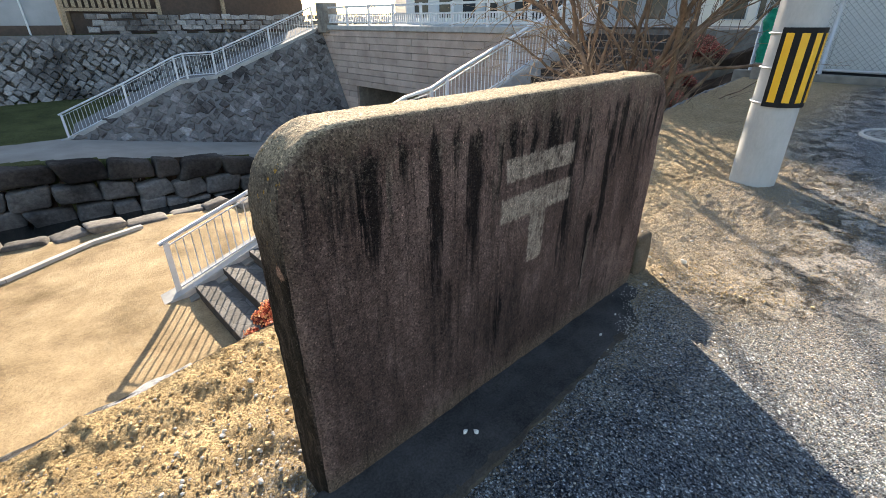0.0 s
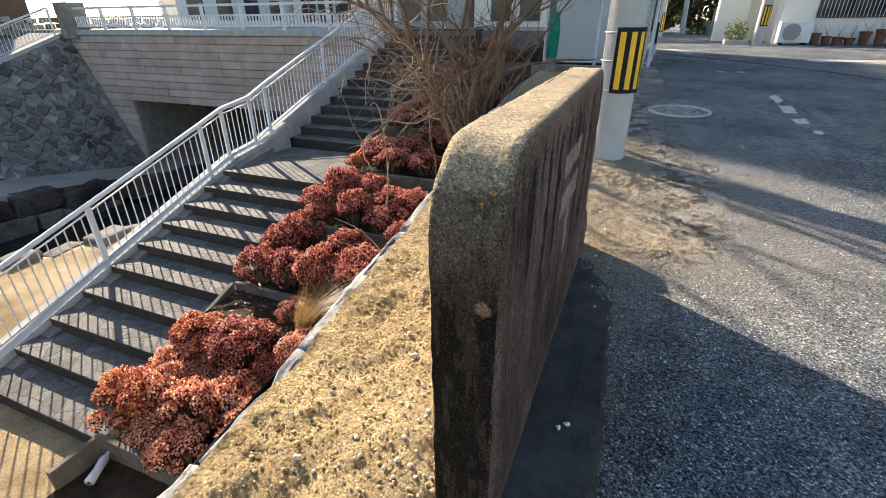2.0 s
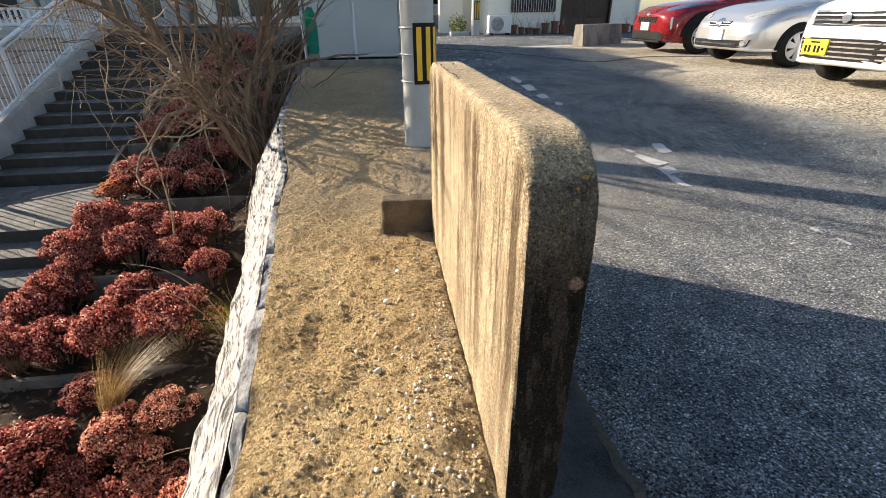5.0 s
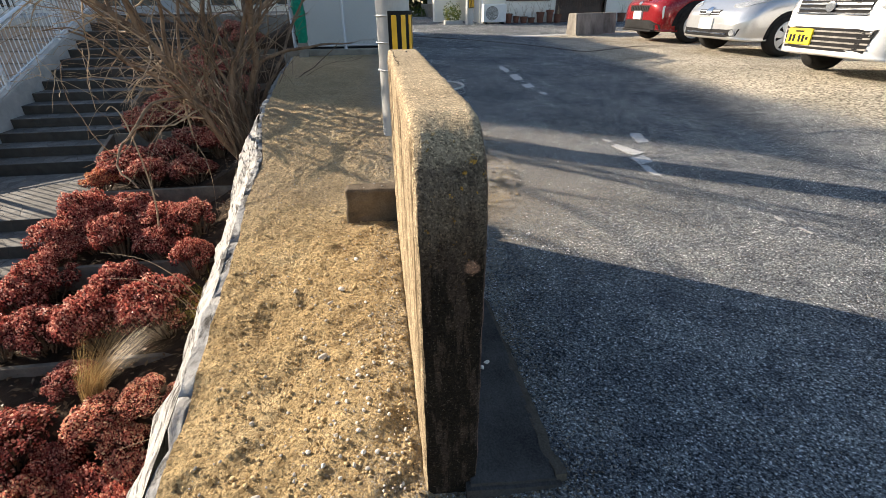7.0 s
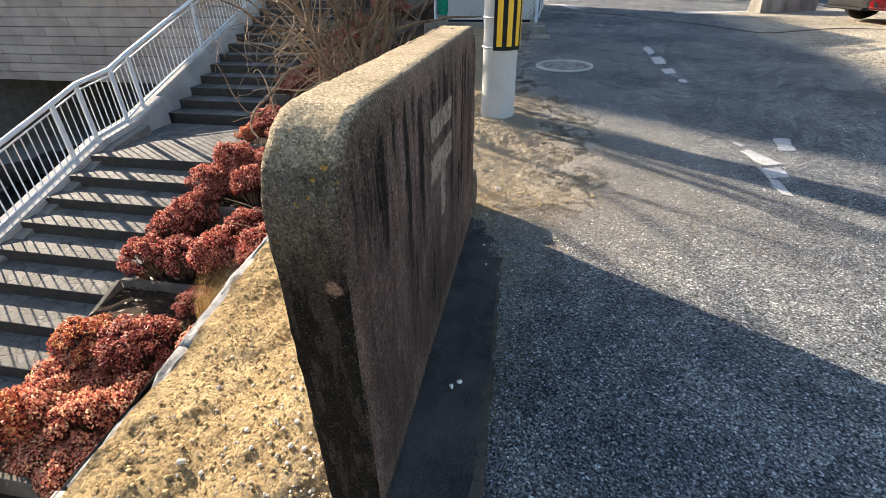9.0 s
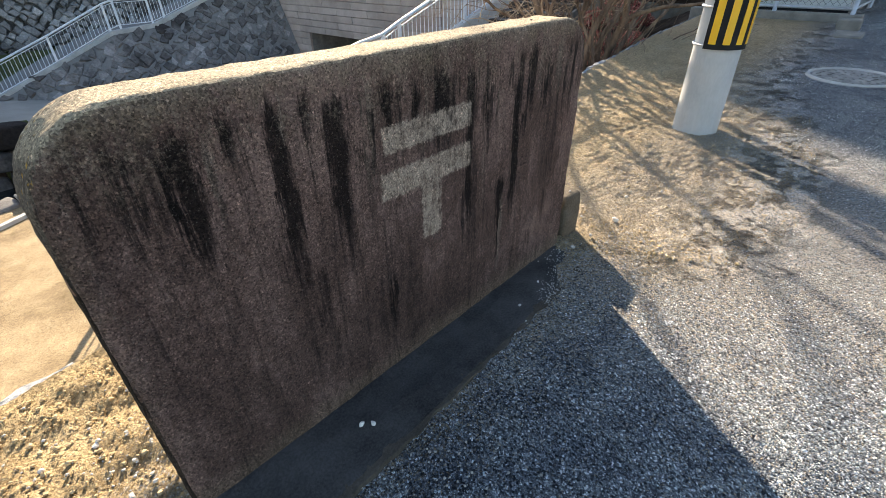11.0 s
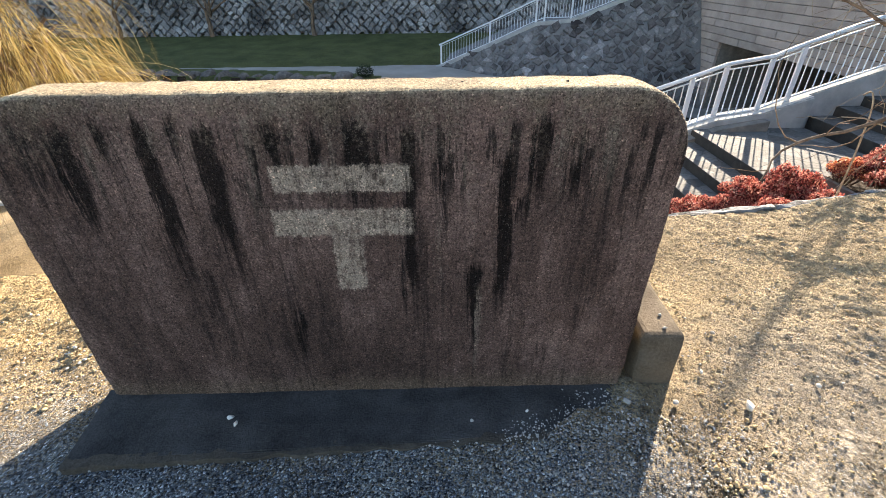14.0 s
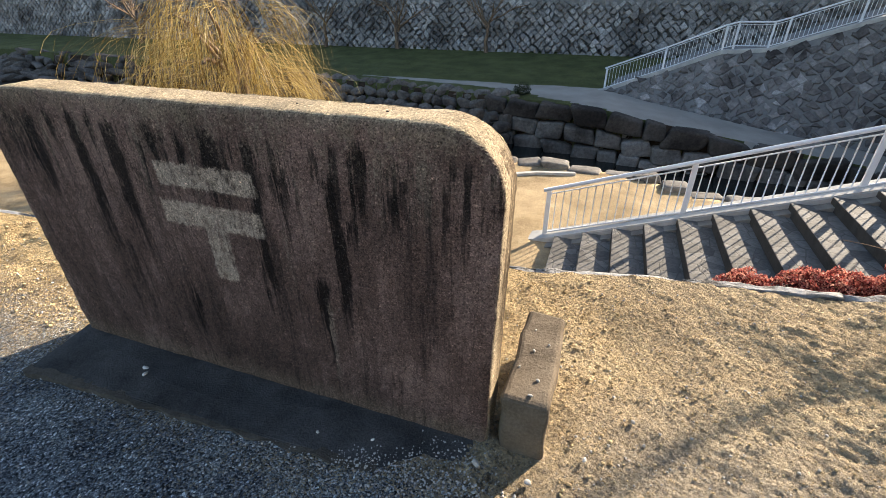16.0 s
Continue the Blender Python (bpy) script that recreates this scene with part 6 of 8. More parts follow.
def build_fence():
    x, y0, y1 = 9.6, 0.58, 2.52
    z = upper_z(9.6, 1.5)
    e = empty("chain_link_fence", x, y0, z, "galvanised chain-link fence on a low concrete kerb", "fence")
    for i, (px, py) in enumerate(((0, 0), (0, 0.97), (0, y1 - y0), (1.9, -0.05), (3.8, -0.1))):
        bm = B()
        tube(bm, [(px, py, -0.1), (px, py, 2.2)], 0.030, 10)
        part("post", bm, M_STEEL, e, smooth_faces=True)
    for zz in (0.165, 2.1):
        bm = B()
        tube(bm, [(0, 0, zz), (0, y1 - y0, zz)], 0.020, 8)
        part("rail", bm, M_STEEL, e, smooth_faces=True)
        bm = B()
        tube(bm, [(0, 0, zz), (3.8, -0.1, zz)], 0.020, 8)
        part("rail", bm, M_STEEL, e, smooth_faces=True)
    chain_link(e, y1 - y0, 0.2, 2.1, lambda u, v, d: (d, u, v))
    chain_link(e, 3.8, 0.2, 2.1, lambda u, v, d: (u, -0.026 * u + d, v))
    bm = B()
    tube(bm, [(0.03, -0.06, 0.5), (0.03, -0.06, 0.85)], 0.018, 8)
    part("gate_latch", bm, M_BLACK, e, "black latch pipe")
    bm = B()
    box(bm, 9.52, 0.45, z - 0.2, 9.74, 2.75, z + 0.10, 0.012)
    tagged(mesh_ob("fence_kerb", bm, M_CONC), "dark low concrete kerb under the fence", "kerb")
    bm = B()
    box(bm, 8.86, 0.40, z - 0.2, 9.10, 0.66, z + 0.10, 0.015)
    tagged(mesh_ob("post_footing", bm, M_CONC), "square concrete footing beside the fence corner", "footing")
    bm = B()
    box(bm, 8.2, 0.30, z - 0.25, 8.75, 0.62, z - 0.02, 0.02)
    tagged(mesh_ob("concrete_pad", bm, M_CONC), "flat broken concrete pad at the road's edge", "pad")
    rnd = random.Random(2)
    bm = B()
    pts = [(0.02 * rnd.uniform(-1, 1), 0.02 * rnd.uniform(-1, 1), 0.22 + 0.09 * i) for i in range(10)]
    tube(bm, pts, [0.07, 0.10, 0.11, 0.10, 0.12, 0.10, 0.11, 0.12, 0.10, 0.05], 10)
    o = mesh_ob("rolled_net", bm, M_GREEN_NET, smooth_faces=True)
    o.location = (9.40, 2.34, z)
    tagged(o, "rolled bright green netting standing behind the fence", "net roll")
    bm = B()
    box(bm, 9.32, 2.25, z - 0.05, 9.48, 2.43, z + 0.24, 0.01)
    tagged(mesh_ob("net_stand", bm, M_CONC), "small block under the rolled net", "block")
    e = empty("hoarding", 10.35, 0.7, z, "white steel site hoarding of flat panels", "hoarding")
    for i in range(2):
        bm = B()
        box(bm, 0, i * 0.9 + 0.004, 0.12, 0.04, i * 0.9 + 0.896, 2.3, 0.004)
        part("panel", bm, M_PANEL, e)
    # an added black strip stands for the dark gap under the panels
    bm = B()
    box(bm, 0.005, 0.0, -0.1, 0.045, 1.8, 0.118)
    part("dark_gap_strip", bm, M_BLACK, e, "black strip in the gap under the panels")
    for i in range(5):
        bm = B()
        box(bm, 0.05 + i * 0.9, -0.04, 0.12, 0.046 + i * 0.9 + 0.896, 0.0, 2.3, 0.004)
        part("panel", bm, M_PANEL, e)


build_fence()


# ---- the concrete block at the lot's corner ----
# streaked stain, darkened all over for the shade on the block's near face
M_STAINED_SHADED = plain("stained_shaded_concrete", (0.075, 0.066, 0.056), (0.40, 0.37, 0.32), 2.6, 60, 0.9, bump=0.4, dist=0.005, stretch=(1, 1, 0.35))


def build_lot_block():
    z = upper_z(12.9, -4.9)
    bm = B()
    outline = [(-0.30, -0.1), (-0.22, 0.51), (0.10, 0.51), (0.14, -0.1)]
    prism(bm, outline, -0.74, 0.74)
    bmesh.ops.bevel(bm, geom=bm.edges[:], offset=0.02, segments=2, affect="EDGES")
    o = mesh_ob("lot_block", bm, M_STAINED_SHADED)
    o.matrix_world = pose(12.95, -4.93, z, 0, 0, 22)
    tagged(o, "low pale concrete block at the corner of the parking lot", "concrete block")


build_lot_block()


# ---- house with sliding door ----
def pot(x, y, z, r, h, k):
    e = empty("plant_pot", x, y, z, "terracotta pot with a bare dry plant" if k % 2 else "small terracotta pot with wilted plant", "plant pot", "pots along the house")
    bm = B()
    tube(bm, [(0, 0, 0), (0, 0, h * 0.85), (0, 0, h * 0.86), (0, 0, h)], [r * 0.72, r * 0.95, r * 1.08, r * 1.1], 16)
    part("pot", bm, M_TERRA, e, smooth_faces=False)
    bm = B()
    tube(bm, [(0, 0, h), (0, 0, h + 0.008)], r * 0.98, 12)
    part("soil", bm, M_SOIL, e)
    rnd = random.Random(k)
    bm = B()
    for i in range(6):
        branch(bm, rnd, (rnd.uniform(-0.04, 0.04), rnd.uniform(-0.04, 0.04), h), (rnd.uniform(-0.4, 0.4), rnd.uniform(-0.4, 0.4), 1), 0.006, rnd.uniform(0.15, 0.5), 1)
    part("stems", bm, M_TWIG, e)


def build_house():
    X, z = 17.5, 0.45
    e = empty("house", X, -5.0, z, "cream plastered house with barred window and brown sliding doors", "house")
    bm = B()
    # wall around window and door openings
    y_l, y_r = -2.75, -8.55
    def slab(y0, y1, z0, z1):
        box(bm, 0, y0 + 5.0, z0 - z, 0.22, y1 + 5.0, z1 - z)
    slab(-3.72, y_l, z - 0.3, 5.2)
    slab(-5.60, -5.30, z - 0.3, 5.2)
    slab(y_r, -7.38, z - 0.3, 5.2)
    slab(-5.30, -3.72, z - 0.3, 1.25)
    slab(-5.30, -3.72, 2.5, 5.2)
    slab(-7.38, -5.60, 2.55, 5.2)
    box(bm, 0.22, y_l + 5.0 - 0.22, -0.3, 7.0, y_l + 5.0, 4.75)
    box(bm, 0.22, y_r + 5.0, -0.3, 7.0, y_r + 5.0 + 0.22, 4.75)
    part("wall", bm, M_PLASTER, e)
    bm = B()
    box(bm, -0.7, y_r + 4.5, 4.76, 7.5, y_l + 5.6, 4.95)
    part("roof", bm, M_TILE_ROOF, e)
    bm = B()
    box(bm, 0.20, -5.30 + 5.0, 1.25 - z, 0.215, -3.72 + 5.0, 2.5 - z)
    win = part("window", bm, M_GLASS_DARK, e)
    bm = B()
    for y0, y1, z0, z1 in ((-5.32, -3.70, 1.20, 1.27), (-5.32, -3.70, 2.46, 2.53), (-5.33, -5.26, 1.27, 2.46), (-3.76, -3.69, 1.27, 2.46), (-4.55, -4.49, 1.27, 2.46)):
        box(bm, -0.04, y0 + 5, z0 - z, 0.10, y1 + 5, z1 - z)
    part("frame", bm, M_BROWN, win)
    src = None
    for i in range(17):
        m = pose(-0.06, -5.22 + i * 0.09 + 5, 1.22 - z)
        if src is None:
            bm = B()
            tube(bm, [(0, 0, 0), (0, 0, 1.3)], 0.010, 5)
            src = part("window_bar", bm, M_STEEL, win)
            src.matrix_basis = m
        else:
            again(src, "window_bar", m, win)
    for k in range(2):
        bm = B()
        y0 = -7.38 + k * 0.89
        box(bm, 0.10 + 0.03 * k, y0 + 5, 0.1, 0.14 + 0.03 * k, y0 + 0.89 + 5, 2.1)
        d = part("sliding_door", bm, M_BROWN, e, "dark brown latticed sliding door")
        bm = B()
        for i in range(9):
            box(bm, 0.075 + 0.03 * k, y0 + 0.08 + i * 0.088 + 5, 0.55, 0.098 + 0.03 * k, y0 + 0.10 + i * 0.088 + 5, 2.0)
        part("lattice", bm, M_BROWN, d)
    bm = B()
    for y0, y1, z0, z1 in ((-7.44, -7.38, 0.05, 2.16), (-5.60, -5.54, 0.05, 2.16), (-7.44, -5.54, 2.1, 2.17), (-7.44, -5.54, 0.03, 0.10)):
        box(bm, -0.03, y0 + 5, z0, 0.19, y1 + 5, z1)
    part("door_frame", bm, M_BROWN, e)
    bm = B()
    box(bm, -0.06, -7.75 + 5, 1.35, 0.0, -7.5 + 5, 1.55, 0.01)
    part("letter_box", bm, M_BLACK, e)
    bm = B()
    box(bm, -0.03, -5.52 + 5, 1.25, 0.0, -5.44 + 5, 1.37, 0.005)
    part("doorbell", bm, M_BLACK, e)
    for y in (-2.83, -8.48):
        bm = B()
        tube(bm, [(-0.05, y + 5, -0.2), (-0.05, y + 5, 4.7)], 0.035, 8)
        part("drain_pipe", bm, M_AC, e, smooth_faces=True)
    # air conditioner
    e = empty("air_conditioner", 17.15, -3.2, z, "white outdoor air-conditioner unit with round fan grille", "air conditioner")
    bm = B()
    box(bm, -0.16, -0.40, 0.10, 0.16, 0.40, 0.66, 0.015, 2)
    part("casing", bm, M_AC, e)
    bm = B()
    tube(bm, [(-0.161, 0.10, 0.38), (-0.170, 0.10, 0.38)], 0.225, 28)
    part("fan_opening", bm, M_IRON, e)
    for r in (0.05, 0.085, 0.12, 0.155, 0.19, 0.225):
        bm = B()
        tube(bm, [(-0.178, 0.10 + r * math.cos(2 * math.pi * i / 28), 0.38 + r * math.sin(2 * math.pi * i / 28)) for i in range(29)], 0.006, 4, False)
        part("grille_ring", bm, M_AC, e)
    for y in (-0.3, 0.3):
        bm = B()
        box(bm, -0.18, y - 0.04, 0.0, 0.18, y + 0.04, 0.10)
        part("foot", bm, M_BLACK, e)
    for k, (y, r, h) in enumerate(((-3.75, 0.13, 0.30), (-4.02, 0.11, 0.22), (-4.3, 0.14, 0.20), (-4.58, 0.13, 0.17), (-4.9, 0.14, 0.34), (-5.25, 0.13, 0.40), (-5.55, 0.14, 0.26), (-7.95, 0.15, 0.28), (-8.3, 0.13, 0.22))):
        pot(17.2, y, upper_z(17.2, y) - 0.0, r, h, k)


build_house()
build_pole("far_utility_pole", 16.95, -2.3, 0.44, 0.14, "concrete utility pole with striped guard beside the house", (0.55, 1.10), 215, 7.0)


def clump(name, x, y, z, sx, sz, n, material, label, seed, leaf=0.05, category="plant", kind=""):
    rnd = random.Random(seed)
    verts, faces = [], []
    for k in range(n):
        d = Vector((rnd.gauss(0, 1), rnd.gauss(0, 1), rnd.gauss(0, 1))).normalized()
        f = 1 + 0.35 * noise.noise(d * 2.3 + Vector((seed, 0, 0)))
        p = Vector((d.x * sx, d.y * sx, sz * (0.5 + 0.5 * d.z))) * rnd.uniform(0.6, 1.0) * f
        a = Vector((rnd.uniform(-1, 1), rnd.uniform(-1, 1), rnd.uniform(-1, 1))).normalized()
        s = a.cross(Vector((rnd.uniform(-1, 1), rnd.uniform(-1, 1), rnd.uniform(-1, 1)))).normalized()
        L = leaf * rnd.uniform(0.6, 1.3)
        b = len(verts)
        verts += [tuple(p), tuple(p + a * L * 0.5 + s * L * 0.3), tuple(p + a * L), tuple(p + a * L * 0.5 - s * L * 0.3)]
        faces.append((b, b + 1, b + 2, b + 3))
    me = bpy.data.meshes.new(name)
    me.from_pydata(verts, [], faces)
    me.materials.append(material)
    o = new(name, me)
    o.location = (x, y, z)
    return tagged(o, label, category, kind=kind)


clump("planter_flowers", 17.3, -1.75, 0.55, 0.32, 0.62, 900, M_LEAF_GREEN, "green and yellow plants in a low planter", 3, 0.06)
bm = B()
box(bm, 17.0, -2.1, 0.35, 17.5, -1.45, 0.62, 0.02)
tagged(mesh_ob("planter", bm, M_CONC_LIGHT), "low pale block planter at the house corner", "planter")
# neighbour's gate posts, garden wall, lane and dark trees beyond
bm = B()
box(bm, 18.4, -2.1, 0.3, 18.9, -1.25, 3.4, 0.01)
box(bm, 18.9, -2.6, 0.3, 24.0, -2.1, 3.4)
tagged(mesh_ob("neighbour_wall", bm, M_PLASTER), "sunlit cream wall of the neighbouring house", "house wall")
bm = B()
box(bm, 25.0, -2.6, 0.3, 28.5, -1.7, 1.15, 0.03)
tagged(mesh_ob("garden_wall", bm, M_CONC), "low grey garden wall along the lane", "garden wall")
bm = B()
box(bm, 28.6, -2.5, 0.3, 29.0, -2.1, 1.7, 0.02)
tagged(mesh_ob("gate_post", bm, M_CONC_LIGHT), "pale concrete gate post on the lane", "gate post")
clump("roadside_weeds", 26.6, -1.5, 0.5, 0.7, 0.5, 700, M_LEAF_GREEN, "green weeds at the foot of the garden wall", 8, 0.09)
for k, (x, y, s, h) in enumerate(((34, 0.8, 2.4, 5.0), (36, -2.0, 2.6, 5.0), (31.0, 2.0, 1.6, 4.5), (40, 0, 3.5, 6.0), (33, -4.5, 2.2, 4.6))):
    e = empty("evergreen_tree", x, y, 0.5, "dark evergreen tree standing at the lane's end", "tree", "evergreens on the lane")
    bm = B()
    tube(bm, [(0, 0, -0.2), (0.05, 0, h * 0.4), (0, 0.1, h * 0.8)], [0.16, 0.12, 0.05], 8)
    part("trunk", bm, M_BARK, e)
    o = clump("crown", 0, 0, 0.3, s * 0.8, h, 2600, M_LEAF_DARK, "", 30 + k, 0.30, "")
    o.parent = e
bm = B()
tube(bm, [(30.0, -0.9, 0.3), (30.4, -0.6, 8)], [0.13, 0.10], 12)
tagged(mesh_ob("lane_pole", bm, M_POLE, smooth_faces=True), "thin leaning grey pole in the lane", "pole")
build_pole("far_utility_pole", 22.2, 0.35, 0.45, 0.13, "distant utility pole with striped guard in the lane", (0.3, 1.0), 215, 7.0)


# ---- parked cars ----
def car_paint(name, c, metal=0.0, rough=0.3):
    m, t, b = nodes_of(name)
    p = place(t)
    col = ramp(t, noise_tex(t, p, 3), [(0.3, tuple(k * 0.92 for k in c)), (0.7, c)])
    s = t.nodes.new("ShaderNodeSeparateXYZ")
    t.links.new(p, s.inputs[0])
    dust = maths(t, "MULTIPLY", smooth(t, noise_tex(t, p, 30, 6, 0.7), 0.45, 0.75), 0.18)
    t.links.new(mixc(t, dust, col, (0.34, 0.30, 0.25)), b.inputs["Base Color"])
    b.inputs["Roughness"].default_value, b.inputs["Metallic"].default_value = rough, metal
    b.inputs["Coat Weight"].default_value, b.inputs["Coat Roughness"].default_value = 1.0, 0.04
    return m


M_CAR_WHITE = car_paint("white_car_paint", (0.80, 0.80, 0.79))
M_CAR_SILVER = car_paint("silver_car_paint", (0.64, 0.655, 0.67), 0.7, 0.28)
M_CAR_RED = car_paint("red_car_paint", (0.24, 0.005, 0.010), 0.25, 0.25)
M_TYRE = plain("tyre_rubber", (0.012, 0.012, 0.012), (0.028, 0.028, 0.028), 10, 80, 0.85, bump=0.3, dist=0.003)
M_TRIM = plain("black_plastic_trim", (0.010, 0.010, 0.011), (0.022, 0.022, 0.023), 10, 120, 0.7, bump=0.1, dist=0.002)
M_CHROME = plain("chrome", (0.62, 0.63, 0.65), (0.78, 0.79, 0.80), 10, 60, 0.18, metal=1.0, bump=0.0)
M_COVER = plain("silver_wheel_cover", (0.60, 0.61, 0.62), (0.70, 0.71, 0.72), 10, 60, 0.35, metal=0.3, bump=0.0)
M_LAMP = plain("clear_headlamp", (0.24, 0.26, 0.27), (0.56, 0.58, 0.60), 26, 60, 0.06, metal=0.35, bump=0.1, dist=0.004)
# dark lamp, its blue a sky reflection put into the colour
M_LAMP_DARK = plain("bluish_headlamp", (0.05, 0.09, 0.16), (0.12, 0.19, 0.30), 26, 60, 0.05, metal=0.2, bump=0.0)
M_CAR_GLASS = plain("dark_car_glass", (0.012, 0.014, 0.016), (0.02, 0.022, 0.024), 4, 60, 0.04, bump=0.0)
M_PLATE_W = plain("white_plate", (0.70, 0.71, 0.70), (0.80, 0.80, 0.79), 9, 80, 0.5, bump=0.1, dist=0.001)
M_PLATE_Y = plain("yellow_plate", (0.78, 0.60, 0.01), (0.84, 0.66, 0.02), 9, 80, 0.5, bump=0.1, dist=0.001)


def car_body(w, L, hood, roof, nose, chin=0.24):
    """Lofted shell; y = 0 is the front bumper, the car reaches back to -L."""
    bm = B()
    # y, half width share, bottom, waist, top
    st = [(0.035, 0.30, 0.31, 0.44, 0.57), (0.02, 0.62, 0.26, 0.45, nose - 0.06), (-0.05, 0.82, 0.235, 0.48, nose), (-0.20, 0.95, 0.22, 0.52, nose + (hood - nose) * 0.36), (-0.50, 1.0, 0.22, 0.58, nose + (hood - nose) * 0.75),
          (-0.95, 1.0, 0.21, 0.62, hood), (-1.15, 1.0, 0.20, 0.64, hood + 0.03), (-1.75, 1.0, 0.20, 0.66, roof - 0.10), (-2.1, 1.0, 0.20, 0.66, roof), (-L + 0.5, 1.0, 0.20, 0.66, roof - 0.04), (-L + 0.08, 0.97, 0.22, 0.66, roof - 0.25), (-L, 0.85, 0.26, 0.6, 0.95)]
    rings = []
    for y, k, zb, zm, zt in st:
        h = w / 2 * k
        glass = zt > hood + 0.15
        half = [(0.0, zt), (0.45 * h, zt - 0.008), (0.72 * h, zt - 0.03)]
        half += [(0.80 * h, zt - 0.10), (0.88 * h, hood + 0.02), (0.97 * h, hood - 0.12)] if glass else [(0.86 * h, zt - 0.06), (0.94 * h, zt - 0.12), (0.985 * h, max(zt - 0.20, zm + 0.02))]
        half += [(h, zm), (0.995 * h, (zm + zb) / 2), (0.97 * h, zb + 0.05), (0.90 * h, zb), (0.0, zb)]
        ring = half + [(-x, z) for x, z in half[-2:0:-1]]
        rings.append([Vector((x, y, z)) for x, z in ring])
    lines = [glide([r[i] for r in rings], 4) for i in range(len(rings[0]))]
    rows = [[bm.verts.new(c) for c in glide([ln[j] for ln in lines], 3, True)] for j in range(len(lines[0]))]
    n = len(rows[0])
    for a, b in zip(rows, rows[1:]):
        for i in range(n):
            bm.faces.new((a[i], b[i], b[(i + 1) % n], a[(i + 1) % n]))
    bm.faces.new(rows[0])
    bm.faces.new(rows[-1][::-1])
    bmesh.ops.recalc_face_normals(bm, faces=bm.faces[:])
    return bm


def skin(tree, outline, side="front", proud=0.006, deep=0.02, rings=6, per=6):
    """A plate that follows the body's surface, over an outline seen from the front (x, z) or a side (y, z)."""
    pts = []
    k = len(outline)
    for i in range(k):
        a, b = Vector(outline[i]), Vector(outline[(i + 1) % k])
        pts += [a.lerp(b, s / per) for s in range(per)]
    mid = sum(pts, Vector((0, 0))) / len(pts)
    bm = B()

    def seat(q):
        if side == "front":
            o, d = Vector((q[0], 2.0, q[1])), Vector((0, -1, 0))
        else:
            o, d = Vector((side * 3.0, q[0], q[1])), Vector((-side, 0, 0))
        hit, nor, _, _ = tree.ray_cast(o, d)
        if hit is None:
            hit, nor, _, _ = tree.find_nearest(o + d * (2.0 if side == "front" else 2.2))
        if nor.dot(d) > 0:
            nor = -nor
        return hit + nor * proud, hit - nor * deep
    rows, back = [], []
    for r in range(1, rings + 1):
        pair = [seat(mid.lerp(p, r / rings)) for p in pts]
        rows.append([bm.verts.new(a) for a, _ in pair])
        if r == rings:
            back = [bm.verts.new(b) for _, b in pair]
    c = bm.verts.new(seat(mid)[0])
    n = len(pts)
    for i in range(n):
        bm.faces.new((c, rows[0][i], rows[0][(i + 1) % n]))
    for a, b in list(zip(rows, rows[1:])) + [(rows[-1], back)]:
        for i in range(n):
            bm.faces.new((a[i], b[i], b[(i + 1) % n], a[(i + 1) % n]))
    bmesh.ops.recalc_face_normals(bm, faces=bm.faces[:])
    return bm


def oval(cx, cz, rx, rz, n=10):
    return [(cx + rx * math.cos(2 * math.pi * i / n), cz + rz * math.sin(2 * math.pi * i / n)) for i in range(n)]


def tyre_mesh(r):
    bm = B()
    prof = [(-0.085, 0.62), (-0.098, 0.72), (-0.098, 0.86), (-0.080, 0.97), (-0.04, 1.0), (0.04, 1.0), (0.080, 0.97), (0.098, 0.86), (0.098, 0.72), (0.085, 0.62)]
    n = 40
    rings = [[bm.verts.new((x, r * k * math.cos(2 * math.pi * i / n), r * k * math.sin(2 * math.pi * i / n))) for i in range(n)] for x, k in prof]
    for a, b in zip(rings, rings[1:]):
        for i in range(n):
            bm.faces.new((a[i], a[(i + 1) % n], b[(i + 1) % n], b[i]))
    bm.faces.new(rings[0])
    bm.faces.new(rings[-1][::-1])
    bmesh.ops.recalc_face_normals(bm, faces=bm.faces[:])
    return bm


def wheel(e, x, y, r, side, rim_mat, spokes, wide):
    wob = part("wheel", tyre_mesh(r), M_TYRE, e, "black tyre with bright rim", True)
    wob.matrix_basis = pose(x, y, r)
    R = 0.67
    bm = B()
    tube(bm, [(side * 0.070, 0, 0), (side * 0.086, 0, 0)], r * R, 28)
    part("rim_backing", bm, M_TRIM, wob)
    for i in range(spokes):
        a = 2 * math.pi * (i + 0.2) / spokes
        bm = B()
        c, s = math.cos(a), math.sin(a)
        pts = []
        for u, v, d in ((0.06, 0.08, 0.108), (R, wide, 0.094), (R, -wide, 0.094), (0.06, -0.08, 0.108)):
            pts.append((side * d, r * (u * c - v * s), r * (u * s + v * c)))
        f = [bm.verts.new((side * 0.086, p[1], p[2])) for p in pts]
        g = [bm.verts.new(p) for p in pts]
        bm.faces.new(f[::-1])
        bm.faces.new(g)
        for k in range(4):
            bm.faces.new((f[k], f[(k + 1) % 4], g[(k + 1) % 4], g[k]))
        bmesh.ops.recalc_face_normals(bm, faces=bm.faces[:])
        part("spoke", bm, rim_mat, wob)
    bm = B()
    tube(bm, [(side * 0.09, r * R * math.cos(2 * math.pi * i / 28), r * R * math.sin(2 * math.pi * i / 28)) for i in range(29)], 0.016, 6, False)
    part("rim", bm, rim_mat, wob)
    bm = B()
    tube(bm, [(side * 0.088, 0, 0), (side * 0.114, 0, 0)], [r * 0.20, r * 0.15], 14)
    part("hub_cap", bm, rim_mat, wob)


